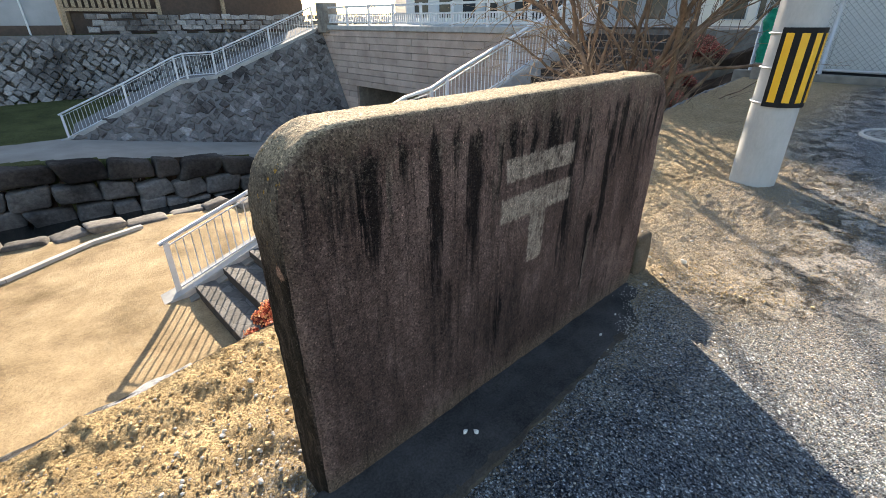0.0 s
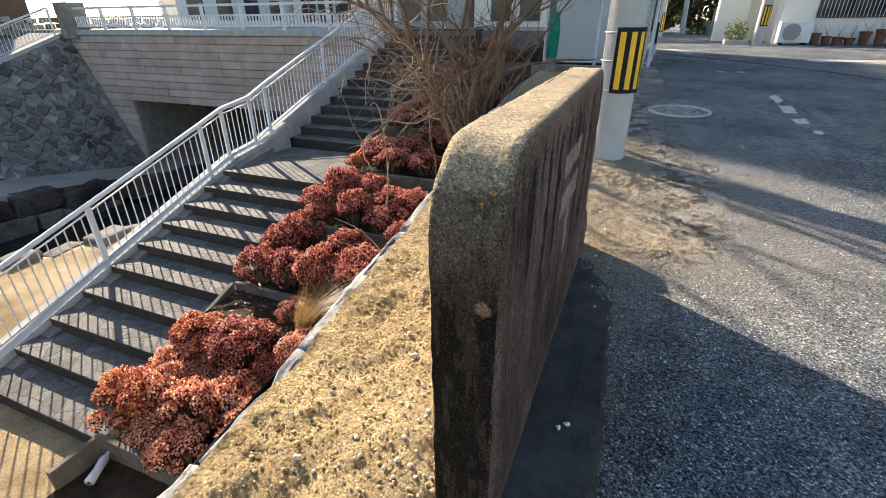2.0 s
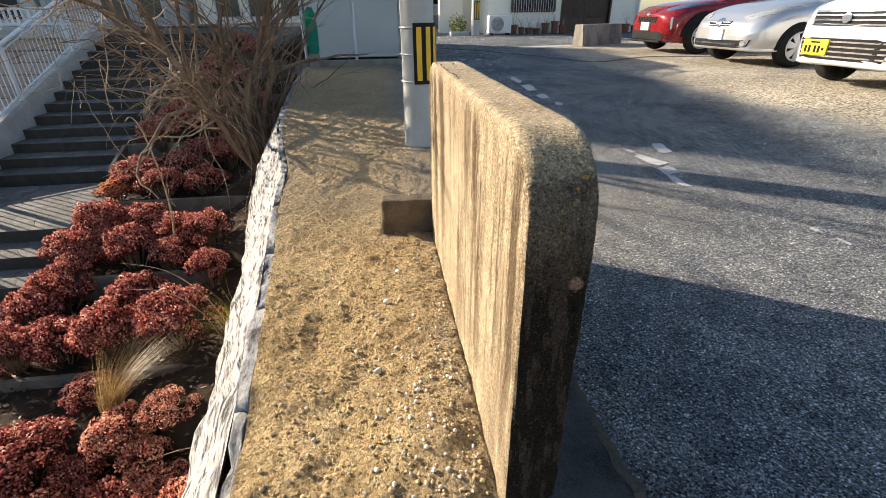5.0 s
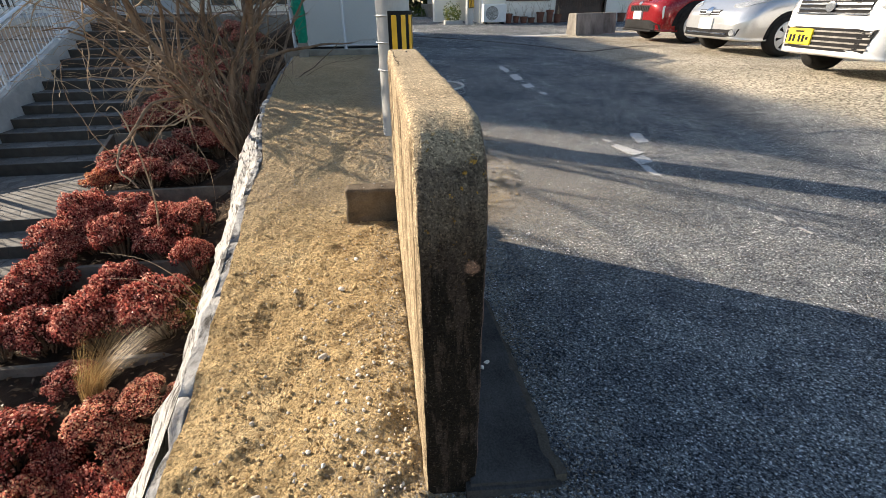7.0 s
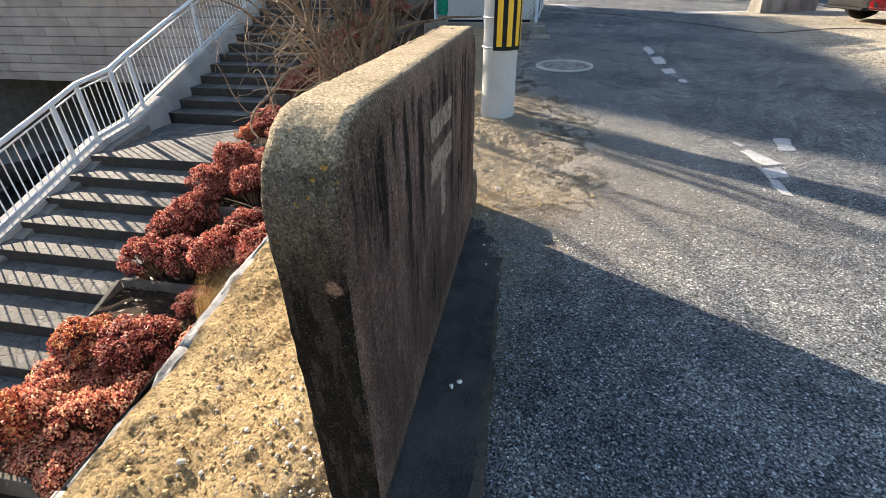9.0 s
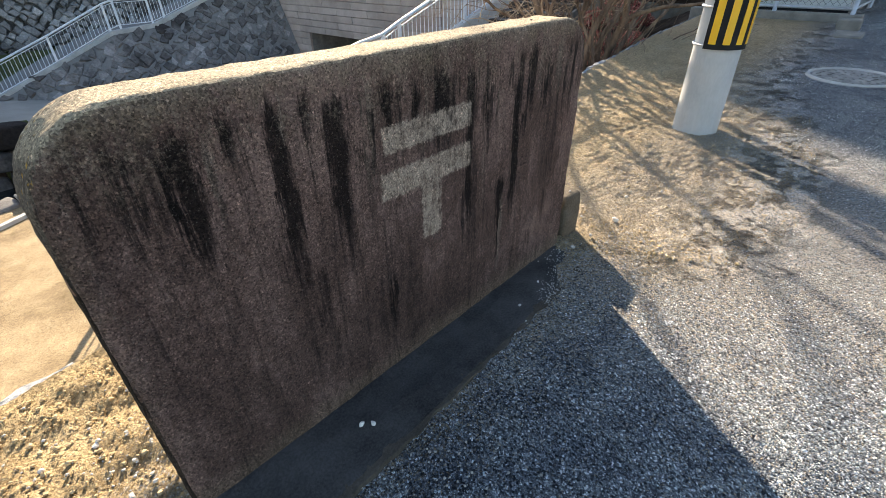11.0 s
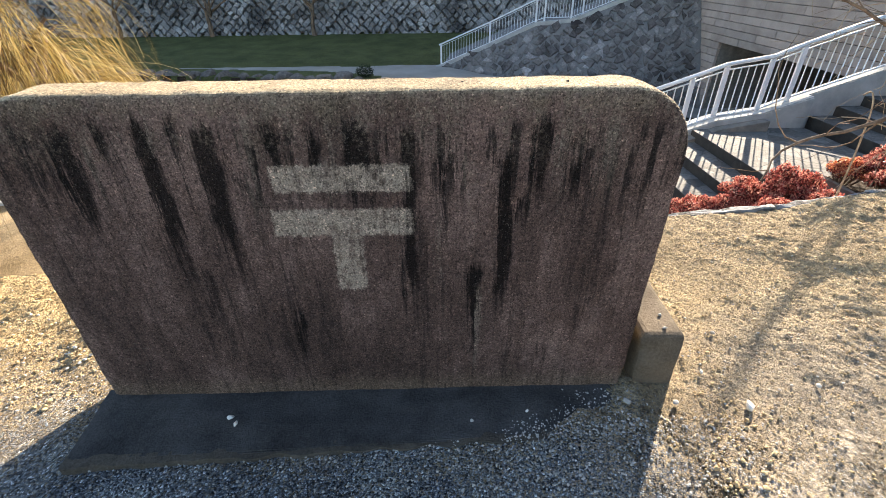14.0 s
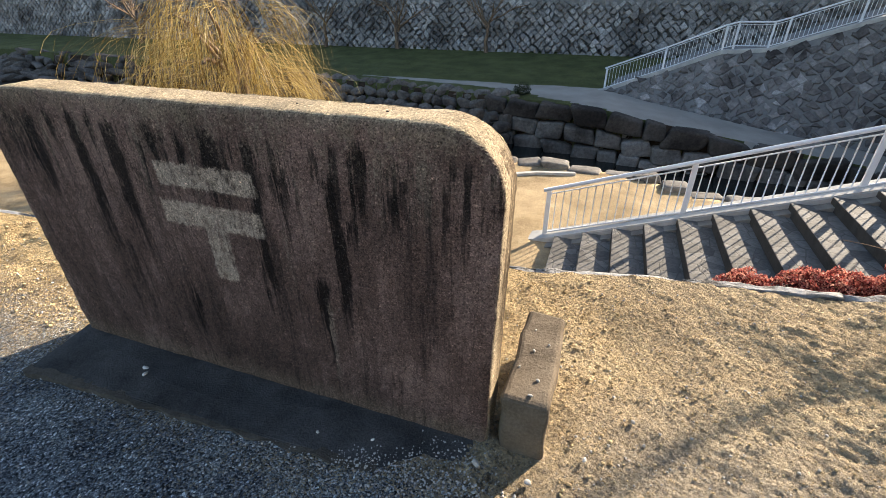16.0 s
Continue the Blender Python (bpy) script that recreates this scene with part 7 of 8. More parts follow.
def plate_with_bars(e, x, z, y, mat, ink=None):
    bm = B()
    box(bm, x - 0.165, y - 0.05, z - 0.0825, x + 0.165, y, z + 0.0825, 0.006)
    p = part("number_plate", bm, mat, e)
    if ink is None:
        return
    for x0, x1, z0, z1 in ((-0.06, 0.06, 0.045, 0.062), (-0.13, -0.10, -0.03, 0.0), (-0.08, -0.05, -0.055, 0.02), (-0.03, 0.0, -0.055, 0.02), (0.045, 0.075, -0.055, 0.02), (0.095, 0.125, -0.055, 0.02)):
        bm = B()
        box(bm, x + x0, y, z + z0, x + x1, y + 0.003, z + z1)
        part("plate_bar", bm, ink, p)


def car(x, y, label, w, L, hood, roof, nose, paint, tyre_r, rim, spokes, wide, clad=0.0):
    z = upper_z(x, y - 1.0)
    e = empty("car", x, y, z, label, "car", "parked cars")
    bm = car_body(w, L, hood, roof, nose)
    tree = BVHTree.FromBMesh(bm)
    part("body", bm, paint, e, smooth_faces=True)
    part("windscreen", skin(tree, [(-w * 0.36, roof - 0.13), (w * 0.36, roof - 0.13), (w * 0.42, hood + 0.06), (-w * 0.42, hood + 0.06)], proud=0.004), M_CAR_GLASS, e, smooth_faces=True)
    for s in (-1, 1):
        part("side_window", skin(tree, [(-1.75, roof - 0.20), (-L + 0.7, roof - 0.16), (-L + 0.5, hood + 0.03), (-1.35, hood + 0.03)], s, 0.004), M_CAR_GLASS, e, smooth_faces=True)
        for yy in (-0.74, -L + 0.75):
            if clad:
                part("arch_trim", skin(tree, [(yy + (tyre_r + clad) * math.cos(a), max(0.22, tyre_r + (tyre_r + clad) * math.sin(a))) for a in [math.pi * i / 12 for i in range(13)]], s, 0.012), M_TRIM, e, "black plastic wheel-arch trim", True)
            # no opening is cut: a dark plate paints the shaded hollow round the wheel
            part("wheel_opening_plate", skin(tree, [(yy + tyre_r * 1.16 * math.cos(a), tyre_r + tyre_r * 1.16 * math.sin(a)) for a in [-0.35 + (math.pi + 0.7) * i / 14 for i in range(15)]], s, 0.018 if clad else 0.005), M_TYRE, e, smooth_faces=True)
            wheel(e, s * (w / 2 - 0.060), yy, tyre_r, s, rim, spokes, wide)
        part("headlight", skin(tree, LAMPS[label.split()[0]](s), "front", 0.006), M_LAMP_DARK if clad else M_LAMP, e, smooth_faces=True)
    return e, tree


LAMPS = {"white": lambda s: [(s * 0.49, 0.86), (s * 0.62, 0.91), (s * 0.72, 0.93), (s * 0.735, 0.84), (s * 0.70, 0.70), (s * 0.60, 0.66), (s * 0.50, 0.72)],
         "silver": lambda s: [(s * 0.40, 0.735), (s * 0.60, 0.80), (s * 0.745, 0.865), (s * 0.79, 0.86), (s * 0.76, 0.76), (s * 0.66, 0.71), (s * 0.52, 0.69), (s * 0.42, 0.70)],
         "red": lambda s: [(s * 0.45, 0.87), (s * 0.66, 0.93), (s * 0.83, 0.965), (s * 0.80, 0.875), (s * 0.66, 0.83), (s * 0.50, 0.825)]}

# white kei car
e, tree = car(4.44, -3.90, "white boxy kei car with yellow number plate, parked on gravel", 1.475, 3.4, 1.02, 1.64, 0.86, M_CAR_WHITE, 0.28, M_COVER, 7, 0.16)
part("grille", skin(tree, [(-0.45, 0.80), (0.45, 0.80), (0.42, 0.64), (-0.42, 0.64)], proud=0.004), M_TRIM, e)
for zz in (0.655, 0.70, 0.745, 0.785):
    part("grille_bar", skin(tree, [(-0.43, zz + 0.009), (0.43, zz + 0.009), (0.43, zz - 0.009), (-0.43, zz - 0.009)], proud=0.016, rings=2), M_CHROME, e)
part("badge", skin(tree, oval(0, 0.72, 0.058, 0.05), proud=0.028, rings=3, per=2), M_CHROME, e)
part("lower_grille", skin(tree, [(-0.56, 0.52), (0.56, 0.52), (0.50, 0.30), (-0.50, 0.30)], proud=0.004), M_TRIM, e)
for zz in (0.335, 0.385, 0.435, 0.485):
    part("grille_bar", skin(tree, [(-0.52, zz + 0.008), (0.52, zz + 0.008), (0.52, zz - 0.008), (-0.52, zz - 0.008)], proud=0.014, rings=2), M_IRON, e)
plate_with_bars(e, 0.28, 0.42, 0.062, M_PLATE_Y, M_TRIM)

# silver hatchback
e, tree = car(7.40, -4.57, "silver compact hatchback with seven-spoke wheel covers, parked on gravel", 1.695, 4.0, 0.98, 1.52, 0.70, M_CAR_SILVER, 0.30, M_COVER, 7, 0.19)
part("grille", skin(tree, [(-0.28, 0.66), (0.28, 0.66), (0.24, 0.585), (-0.24, 0.585)], proud=0.004), M_TRIM, e)
for zz in (0.605, 0.64):
    part("grille_bar", skin(tree, [(-0.25, zz + 0.005), (0.25, zz + 0.005), (0.25, zz - 0.005), (-0.25, zz - 0.005)], proud=0.010, rings=2), M_STEEL, e)
part("badge", skin(tree, oval(0, 0.635, 0.07, 0.058), proud=0.02, rings=3, per=2), M_CHROME, e)
part("lower_grille", skin(tree, [(-0.70, 0.40), (-0.5, 0.385), (0.5, 0.385), (0.70, 0.40), (0.66, 0.30), (0.5, 0.275), (-0.5, 0.275), (-0.66, 0.30)], proud=0.004), M_TRIM, e)
part("grille_bar", skin(tree, [(-0.5, 0.338), (0.5, 0.338), (0.5, 0.316), (-0.5, 0.316)], proud=0.014, rings=2), M_CHROME, e)
for s in (-1, 1):
    part("fog_lamp", skin(tree, oval(s * 0.60, 0.345, 0.042, 0.042), proud=0.012, rings=3, per=2), M_LAMP, e)
plate_with_bars(e, 0.0, 0.46, 0.062, M_PLATE_W)

# red crossover
e, tree = car(10.28, -4.90, "red compact crossover with black wheel-arch trim, parked on gravel", 1.765, 4.2, 1.05, 1.58, 0.82, M_CAR_RED, 0.335, M_STEEL, 5, 0.14, 0.13)
part("grille", skin(tree, [(-0.42, 0.72), (0.42, 0.72), (0.36, 0.60), (-0.36, 0.60)], proud=0.004), M_TRIM, e)
for i in range(11):
    xx = -0.35 + i * 0.07
    part("grille_bar", skin(tree, [(xx - 0.008, 0.71), (xx + 0.008, 0.71), (xx + 0.008, 0.61), (xx - 0.008, 0.61)], proud=0.012, rings=2, per=2), M_BLACK, e)
part("badge", skin(tree, oval(0, 0.765, 0.065, 0.042), proud=0.012, rings=3, per=2), M_CHROME, e)
part("lower_grille", skin(tree, [(-0.50, 0.44), (0.50, 0.44), (0.74, 0.36), (0.76, 0.25), (0.5, 0.235), (-0.5, 0.235), (-0.76, 0.25), (-0.74, 0.36)], proud=0.006), M_TRIM, e)
bm = B()
box(bm, -0.62, -0.2, 0.215, 0.62, 0.055, 0.255, 0.012)
part("front_lip", bm, M_TRIM, e)
for s in (-1, 1):
    part("side_vent", skin(tree, [(s * 0.735, 0.70), (s * 0.765, 0.71), (s * 0.785, 0.50), (s * 0.765, 0.46)], proud=0.006, rings=3), M_LAMP, e)
plate_with_bars(e, 0.0, 0.53, 0.075, M_PLATE_W)

clump("riverside_bush", -1.9, 22.9, -3.42, 0.42, 0.55, 900, M_LEAF_DARK, "small dark green bush on the far river bank", 61, 0.07)


# ---- far side: golden weeping tree, bare trees, buildings ----
def build_willow():
    e = empty("weeping_tree", -7.3, 10.0, -3.2, "weeping tree with cascading golden winter twigs", "tree")
    rnd = random.Random(77)
    bm = B()
    branch(bm, rnd, (0, 0, -0.1), (0.1, 0, 1), 0.20, 3.4, 0)
    part("trunk", bm, M_BARK, e, smooth_faces=True)
    for k in range(12):
        a = k * 0.53 + rnd.uniform(-0.2, 0.2)
        bm = B()
        branch(bm, rnd, (0.05, 0, rnd.uniform(1.8, 2.9)), (math.cos(a) * 0.7, math.sin(a) * 0.7, 0.9), 0.085, rnd.uniform(1.3, 1.9), 0, 0.1)
        part("limb", bm, M_BARK, e, smooth_faces=True)
    verts, faces = [], []
    tufts = []
    for k in range(64):
        a, d = rnd.uniform(0, 6.283), 1.5 * math.sqrt(rnd.random())
        tufts.append((a, Vector((d * math.cos(a), d * math.sin(a), 4.2 - 0.45 * d + rnd.uniform(-1.6, 0.6))), rnd.uniform(0.3, 2.2), rnd.uniform(0.7, 1.2)))
    for k in range(1900):
        a, top, reach, fall = tufts[rnd.randrange(64)]
        top = top + Vector((rnd.gauss(0, 0.10), rnd.gauss(0, 0.10), rnd.gauss(0, 0.22)))
        a += rnd.gauss(0, 0.35)
        out = Vector((math.cos(a), math.sin(a), 0)) * reach * rnd.uniform(0.5, 1.2)
        drop = rnd.uniform(0.8, 3.4) * fall
        w = rnd.uniform(0.004, 0.009)
        side = Vector((rnd.uniform(-1, 1), rnd.uniform(-1, 1), 0.2)).normalized() * w
        b = len(verts)
        for s in range(6):
            u = s / 5
            q = top + out * (1 - (1 - u) ** 2) + Vector((0, 0, 0.35 * u - drop * u ** 1.8))
            q += Vector((rnd.uniform(-1, 1), rnd.uniform(-1, 1), 0)) * 0.05
            kk = 1 - 0.6 * u
            verts += [tuple(q - side * kk), tuple(q + side * kk)]
        for s in range(5):
            faces.append((b + 2 * s, b + 2 * s + 1, b + 2 * s + 3, b + 2 * s + 2))
    me = bpy.data.meshes.new("hanging_twigs")
    me.from_pydata(verts, [], faces)
    me.materials.append(M_WILLOW)
    o = new("hanging_foliage", me)
    o.parent = e
    tagged(o, "fine golden hanging twigs", kind="stuff")


build_willow()
for k, (x, y, s) in enumerate(((-6.4, 33.0, 1.0), (-13.0, 33.1, 1.1), (-19.0, 32.9, 0.9), (-27, 33, 1.0), (-36, 31.5, 1.1))):
    e = empty("riverside_tree", x, y, -2.85, "bare dark tree against the stone wall", "tree", "bare riverside trees")
    rnd = random.Random(50 + k)
    bm = B()
    branch(bm, rnd, (0, 0, -0.2), (0.15 * (-1) ** k, 0, 1), 0.17 * s, 2.2, 0)
    part("trunk", bm, M_BARK, e, smooth_faces=True)
    for i in range(6):
        a = i * 1.05 + rnd.uniform(-0.3, 0.3)
        bm = B()
        branch(bm, rnd, (0.08, 0, rnd.uniform(1.0, 2.0)), (math.cos(a), math.sin(a) * 0.6, 0.8), 0.07 * s, rnd.uniform(2.0, 3.2) * s, 2)
        part("limb", bm, M_BARK, e, smooth_faces=True)


def build_white_building():
    """The tall white building beyond the bridge that shades the road."""
    e = empty("white_building", 25, 23.4, 0.4, "tall white apartment building beyond the bridge", "building")
    a, b = Vector((20.0, 24.55)), Vector((28.75, 22.0))
    d = Vector((math.cos(SUN_AZ), math.sin(SUN_AZ))) * 8.0
    top = 12.7
    bm = B()
    plan = [a, b, b + d, a + d]
    lo = [bm.verts.new((p.x - 25, p.y - 23.4, -0.5)) for p in plan]
    hi = [bm.verts.new((p.x - 25, p.y - 23.4, top)) for p in plan]
    bm.faces.new(hi)
    for i in range(4):
        bm.faces.new((lo[i], lo[(i + 1) % 4], hi[(i + 1) % 4], hi[i]))
    part("wall", bm, M_PANEL, e)
    u = (b - a).normalized()
    turn = math.degrees(math.atan2(u.y, u.x))
    src = None
    for f in range(4):
        for i in range(5):
            p = a + u * (1.0 + i * 1.7)
            m = pose(p.x - 25, p.y - 23.4 - 0.02, 0.9 + f * 3.0, 0, 0, turn)
            if src is None:
                bm = B()
                box(bm, -0.45, -0.03, 0, 0.45, 0.05, 1.1)
                src = part("window", bm, M_GLASS_DARK, e)
                src.matrix_basis = m
            else:
                again(src, "window", m, e)


def build_street_row():
    """Low pale shops and houses along the bridge road."""
    for k, (x, y0, y1, h, mat, label) in enumerate(((27.0, 4.0, 10.0, 5.5, M_PLASTER, "two-storey cream house on the bridge road"), (26.0, 10.5, 16.5, 6.0, M_GREYWALL, "grey rendered house on the bridge road"), (26.5, 17.0, 22.0, 5.0, M_PANEL, "white shop building on the bridge road"))):
        e = empty("street_house", x, y0, 0.5, label, "house", "street houses")
        bm = B()
        box(bm, 0, 0, -0.4, 6, y1 - y0, h)
        part("wall", bm, mat, e)
        bm = B()
        box(bm, -0.4, -0.2, h + 0.001, 6.4, y1 - y0 + 0.2, h + 0.25)
        part("roof", bm, M_TILE_ROOF, e)
        for i in range(3):
            bm = B()
            yy = 0.7 + i * (y1 - y0 - 1.2) / 3
            box(bm, -0.04, yy, 0.7, 0.03, yy + 1.1, 2.1)
            w_ = part("window", bm, M_GLASS_DARK, e)
            bm = B()
            for q in ((yy - 0.05, yy, 0.65, 2.15), (yy + 1.1, yy + 1.15, 0.65, 2.15), (yy, yy + 1.1, 2.1, 2.15), (yy, yy + 1.1, 0.65, 0.7)):
                box(bm, -0.07, q[0], q[2], 0.03, q[1], q[3])
            part("frame", bm, M_STEEL, w_)
    bm = B()
    box(bm, 14.6, 3.2, -0.6, 26.0, 30.0, 0.895)
    tagged(mesh_ob("street", bm, M_CONC), "grey street deck leading over the bridge", "road", kind="structure")


build_white_building()


def build_back_houses():
    e = empty("grey_building", -1, 37, 0.4, "grey rendered building above the stone wall", "building")
    bm = B()
    box(bm, -14, 0, 0.0, 5.2, 6, 7)
    part("wall", bm, M_GREYWALL, e)
    bm = B()
    box(bm, -14, -0.06, -0.02, 5.2, -0.005, 0.5)
    part("plinth", bm, M_BROWN, e, "dark plinth")
    bm = B()
    tube(bm, [(3.6, -0.1, -0.3), (3.5, -0.1, 6)], 0.05, 8)
    part("drain_pipe", bm, M_WHITE, e)
    e = empty("wooden_house", 8, 37, 0.4, "old house with pale slatted fence above the wall", "house")
    bm = B()
    box(bm, -3.2, 0.6, -0.1, 12, 6, 7)
    part("wall", bm, M_BROWN, e)
    for i in range(14):
        bm = B()
        box(bm, -3.4 + i * 0.33, -0.04, 1.45, -3.22 + i * 0.33, 0.04, 2.7)
        part("fence_slat", bm, M_TWIG, e)
    for z in (1.25, 2.1):
        bm = B()
        box(bm, -3.6, -0.07, z, 1.4, -0.045, z + 0.18)
        part("fence_rail", bm, M_TWIG, e)
    for x in (-3.7, 1.4, 5.5):
        bm = B()
        box(bm, x, -0.1, -0.1, x + 0.22, 0.1, 5)
        part("post", bm, M_TWIG, e)


M_GREYWALL = plain("grey_render", (0.36, 0.37, 0.38), (0.48, 0.49, 0.50), 0.8, 30, 0.9, bump=0.2, dist=0.01)
build_back_houses()
build_street_row()
bm = B()
box(bm, 14.15, 8.45, 0.6, 14.75, 9.05, 1.95, 0.03)
tagged(mesh_ob("bridge_pillar", bm, M_BRIDGE), "pinkish stone pillar at the head of the stairs", "pillar")


# ---- stones, clods, pebbles on the verge ----
M_PEBBLE = plain("pale_pebble", (0.56, 0.51, 0.43), (0.84, 0.81, 0.75), 12, 120, 0.8, bump=0.3, dist=0.003, vary=0.25)
M_CLOD = plain("sand_clod", (0.44, 0.32, 0.17), (0.64, 0.49, 0.28), 20, 130, 0.95, bump=0.5, dist=0.004)
M_CHIP = plain("grey_chip", (0.34, 0.315, 0.28), (0.60, 0.565, 0.51), 20, 130, 0.85, bump=0.2, dist=0.002)


def scatter(name, n, where, size, material, label, seed, sub=1):
    """Many small stones joined in one piece of ground cover."""
    rnd = random.Random(seed)
    base = []
    for k in range(5):
        bm = boulder(200 + k, sub, 0.85)
        bm.verts.ensure_lookup_table()
        base.append(([v.co.copy() for v in bm.verts], [tuple(v.index for v in f.verts) for f in bm.faces]))
        bm.free()
    verts, faces = [], []
    for i in range(n):
        p = where(rnd)
        if p is None:
            continue
        x, y = p
        s = size(rnd)
        vs, fs = base[rnd.randrange(5)]
        m = Euler((rnd.uniform(0, 6.28), rnd.uniform(0, 6.28), rnd.uniform(0, 6.28))).to_matrix()
        z = upper_z(x, y) + verge_bumps(x, y) - s * 0.02
        b = len(verts)
        sq = Vector((1, rnd.uniform(0.7, 1.1), rnd.uniform(0.55, 0.9)))
        for v in vs:
            q = m @ v
            verts.append((x + q.x * s * sq.x, y + q.y * s * sq.y, z + q.z * s * sq.z))
        faces += [tuple(b + k for k in f) for f in fs]
    me = bpy.data.meshes.new(name)
    me.from_pydata(verts, [], faces)
    me.materials.append(material)
    tagged(new(name, me), label, "stones", kind="stuff")


def on_verge(rnd):
    x = rnd.uniform(-1.3, 4.6)
    y = kerb_y(x) - 0.06 - rnd.random() * 1.9
    edge = lerp_line([(-8, 0.80), (0.2, 0.75), (1.9, 0.70), (2.25, 0.1), (3.2, -0.1), (4.6, 0.1)], x)
    if y < edge or (WX0 - 0.03 < x < WX1 + 0.2 and WY0 - 0.2 < y < WY1 + 0.02) or (x - 3.835) ** 2 + (y - 0.8) ** 2 < 0.03:
        return None
    return x, y


def behind_wall(rnd):
    p = on_verge(rnd)
    return p if p and p[0] < 2.3 and noise.noise(Vector((p[0] * 3.1, p[1] * 3.1, 4))) > -0.25 else None


def by_wall(rnd):
    x = rnd.gauss(0.55, 0.45)
    y = WY1 + 0.03 + abs(rnd.gauss(0, 0.22))
    return (x, y) if -0.6 < x < 1.9 and y < kerb_y(x) - 0.1 else None


def on_asphalt(rnd):
    x, y = rnd.uniform(-0.6, 4.5), rnd.uniform(-2.2, 0.9)
    if (WX0 - 0.05 < x < WX1 + 0.2 and y > 0.50):
        return None
    return x, y


scatter("sand_clods", 26000, on_verge, lambda r: 0.004 + 0.009 * r.random() ** 4, M_CLOD, "loose clods of yellow sand on the verge", 1)
scatter("sand_crumbs", 13000, behind_wall, lambda r: 0.006 + 0.017 * r.random() ** 3, M_CLOD, "crumbs of damp yellow sand on the verge", 5)
scatter("fine_gravel", 4000, on_verge, lambda r: 0.004 + 0.010 * r.random() ** 3, M_CHIP, "fine pale gravel in the sand", 2)
scatter("wall_pebbles", 190, by_wall, lambda r: r.uniform(0.007, 0.020), M_PEBBLE, "white pebbles along the wall's back foot", 3, 2)
scatter("road_grit", 14000, on_asphalt, lambda r: 0.003 + 0.009 * r.random() ** 3, M_CHIP, "pale grit and chips on the asphalt", 4)


def by_footing(rnd):
    x = rnd.uniform(0.3, 2.25)
    y = 0.545 + 0.036 * x - abs(rnd.gauss(0, 0.20)) + 0.02
    return (x, y) if rnd.random() < 0.25 + 0.75 * sstep(x, 0.6, 1.9) else None


scatter("edge_grit", 4200, by_footing, lambda r: 0.004 + 0.008 * r.random() ** 3, M_CHIP, "pale grit gathered along the footing's edge", 7)


def on_footing(rnd):
    x = rnd.uniform(0.34, 1.95)
    return (x, rnd.uniform(0.58, 0.755)) if rnd.random() < 0.12 + sstep(x, 0.9, 2.0) else None


scatter("footing_grit", 2600, on_footing, lambda r: 0.0028 + 0.008 * r.random() ** 3, M_CHIP, "loose grit lying on the footing", 9)


def single_stone(x, y, s, mat, label, seed, z=None):
    bm = boulder(seed, 2, 0.8)
    o = mesh_ob("stone", bm, mat, smooth_faces=True)
    o.matrix_world = Matrix.LocRotScale((x, y, (upper_z(x, y) + verge_bumps(x, y) if z is None else z) + s * 0.22), Euler((0.3 * seed, 0.2, seed)), (s, s * 0.8, s * 0.65))
    tagged(o, label, "stone", "loose stones")


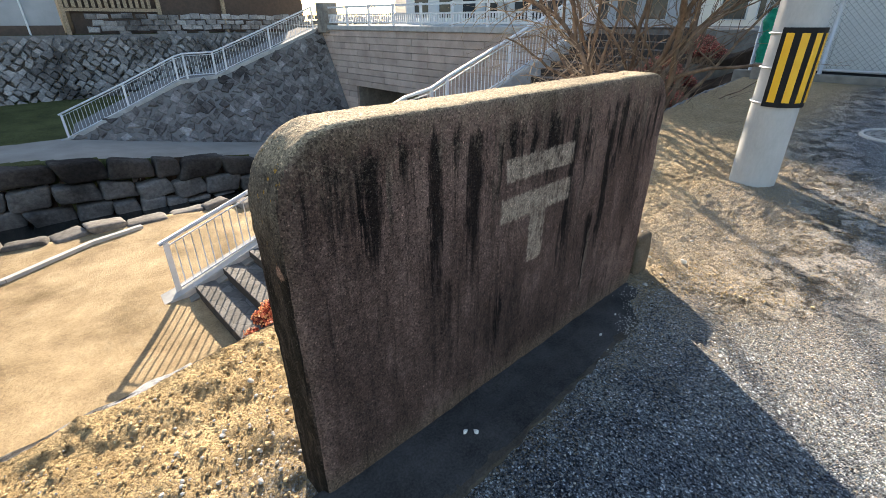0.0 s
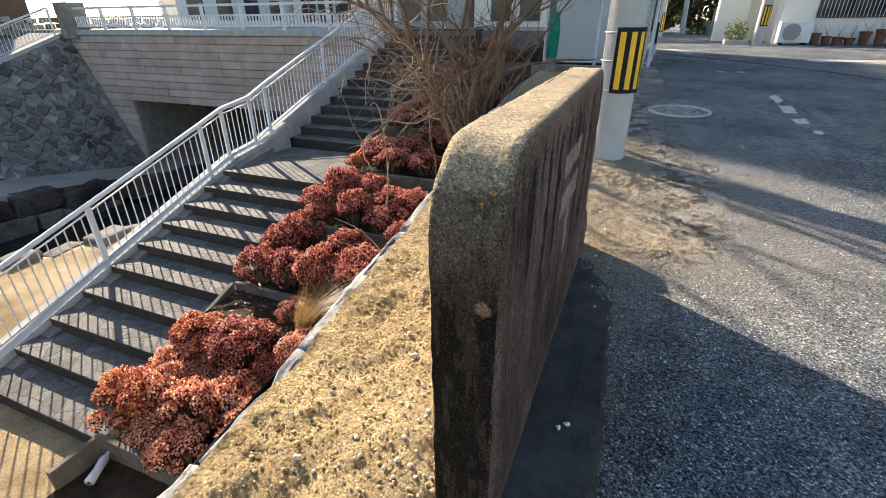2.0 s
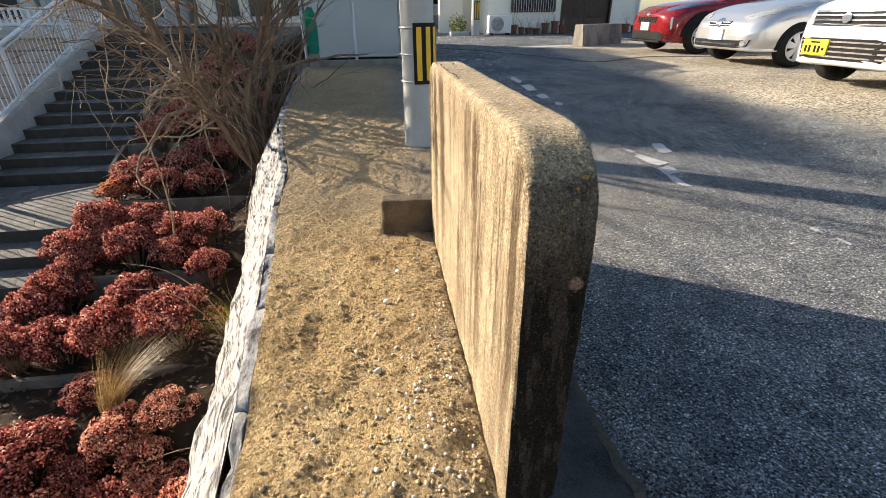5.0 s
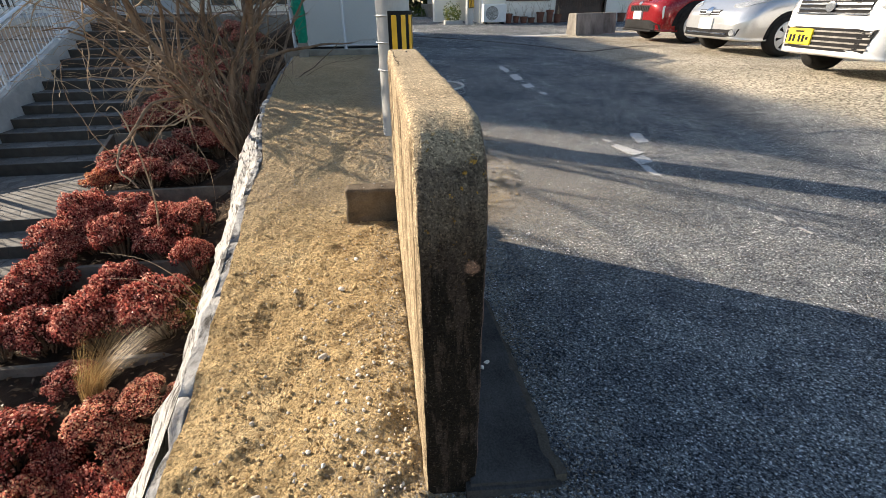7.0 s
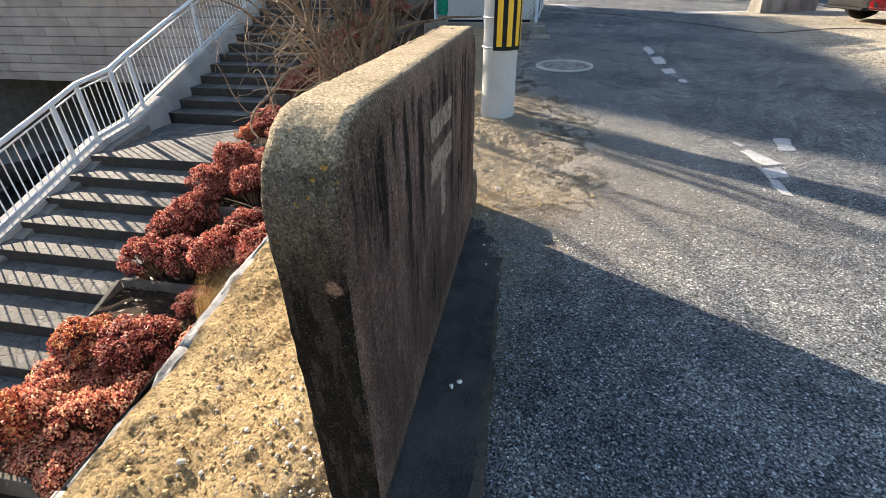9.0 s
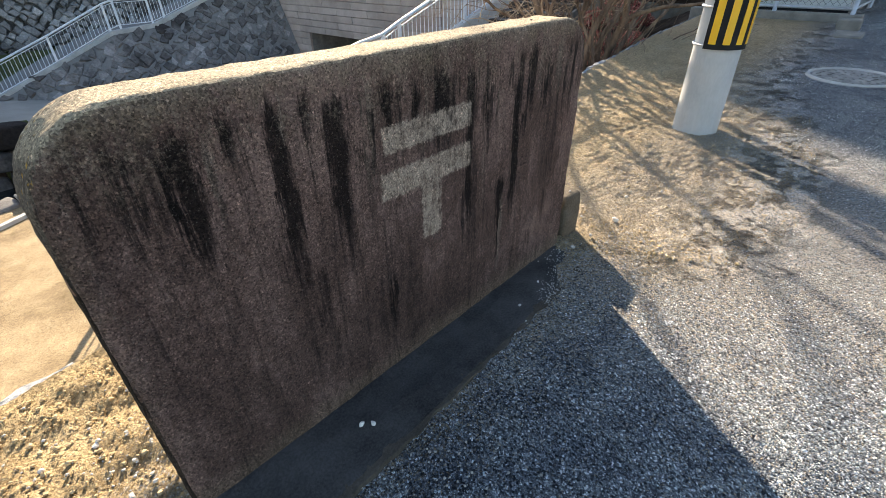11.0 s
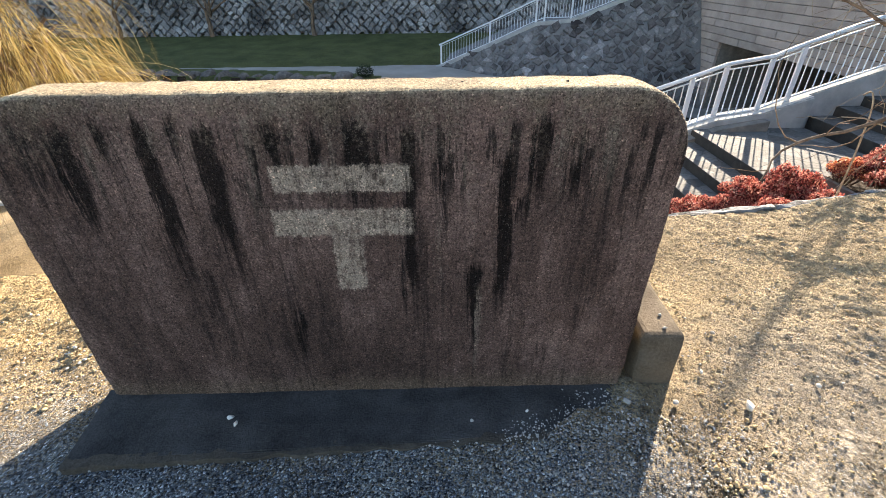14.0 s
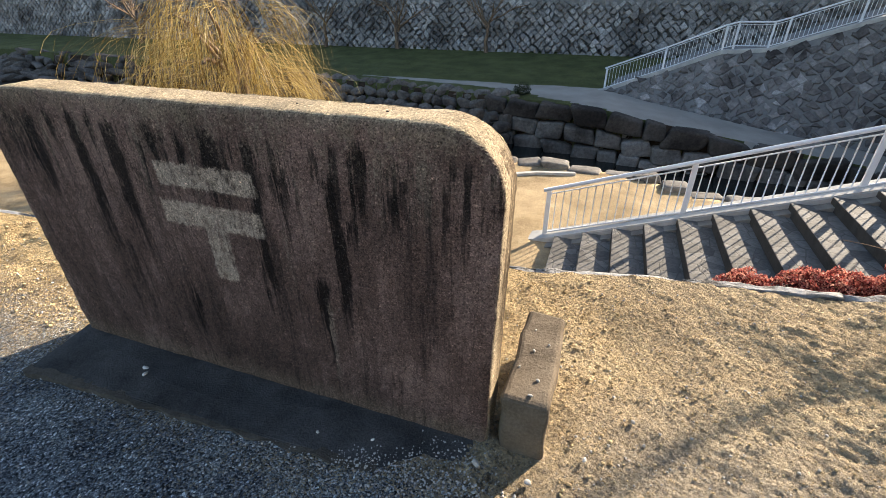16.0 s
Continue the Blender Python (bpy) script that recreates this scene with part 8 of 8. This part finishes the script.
for k, (x, y, s) in enumerate(((2.30, 0.66, 0.055), (1.93, 0.69, 0.040), (2.08, 0.68, 0.035), (2.55, 0.72, 0.030), (2.35, 0.98, 0.028), (2.72, 0.60, 0.030), (2.22, 0.80, 0.025),
                               (0.86, 1.22, 0.055), (0.98, 1.30, 0.040), (1.28, 1.18, 0.050), (1.18, 1.22, 0.04), (1.30, 1.38, 0.045), (1.50, 1.12, 0.040), (0.35, 1.35, 0.040), (0.62, 1.42, 0.035))):
    single_stone(x, y, s * 0.75, M_CHIP if k % 3 else M_PEBBLE, "small pale stone lying on the sand", 300 + k)
for k, (x, y, s) in enumerate(((0.722, 0.672, 0.026), (0.745, 0.650, 0.024), (1.45, 0.64, 0.016), (1.62, 0.67, 0.014))):
    single_stone(x, y, s, M_PEBBLE, "white pebble on the dark footing", 340 + k, 0.006)
for k, (x, y) in enumerate(((2.0, 0.9), (2.03, 0.98), (2.06, 0.86), (2.02, 1.08), (2.07, 1.02), (2.05, 0.80))):
    single_stone(x, y, 0.010 + 0.003 * (k % 3), M_CHIP, "pebble lying on the concrete block", 350 + k, 0.212)
# added black lumps stand for dark holes in the wall's top
for x, y in ((1.66, 0.83), (1.42, 0.835)):
    single_stone(x, y, 0.014, M_BLACK, "small black lump marking a dark hole in the wall's top", 360, WTOP - 0.004)


def bottle():
    e = empty("plastic_bottle", 1.30, 5.20, -3.10, "crushed clear plastic bottle on the sand", "bottle")
    e.rotation_euler = (0, 0, 0.5)
    bm = B()
    tube(bm, [(-0.16, 0, 0.05), (-0.15, 0, 0.05), (0.0, 0, 0.045), (0.12, 0, 0.05), (0.19, 0, 0.05), (0.21, 0, 0.05)], [0.02, 0.05, 0.042, 0.05, 0.02, 0.018], 14)
    part("bottle", bm, M_BOTTLE, e, smooth_faces=True)
    bm = B()
    tube(bm, [(0.21, 0, 0.05), (0.235, 0, 0.05)], 0.02, 12)
    part("cap", bm, M_WHITE, e)


M_BOTTLE = plain("cloudy_plastic", (0.55, 0.58, 0.60), (0.75, 0.78, 0.80), 14, 60, 0.25, bump=0.4, dist=0.01)
bottle()
# low kerb line across the lower sand
bm = B()
pts = [(-14, 8.2), (-6, 9.3), (-0.9, 10.9), (0.6, 11.75), (1.6, 12.0)]
for a, b in zip(pts, pts[1:]):
    d = (Vector(b) - Vector(a))
    n = Vector((-d.y, d.x)).normalized() * 0.06
    f = [bm.verts.new((p[0] + n.x * s, p[1] + n.y * s, z)) for z in (-3.4, -3.15) for p, s in ((a, 1), (b, 1), (b, -1), (a, -1))]
    bm.faces.new(f[4:])
    for i in range(4):
        bm.faces.new((f[i], f[(i + 1) % 4], f[4 + (i + 1) % 4], f[4 + i]))
tagged(mesh_ob("lower_kerb", bm, M_CONC_LIGHT), "pale low kerb line across the riverside sand", "kerb", kind="structure")
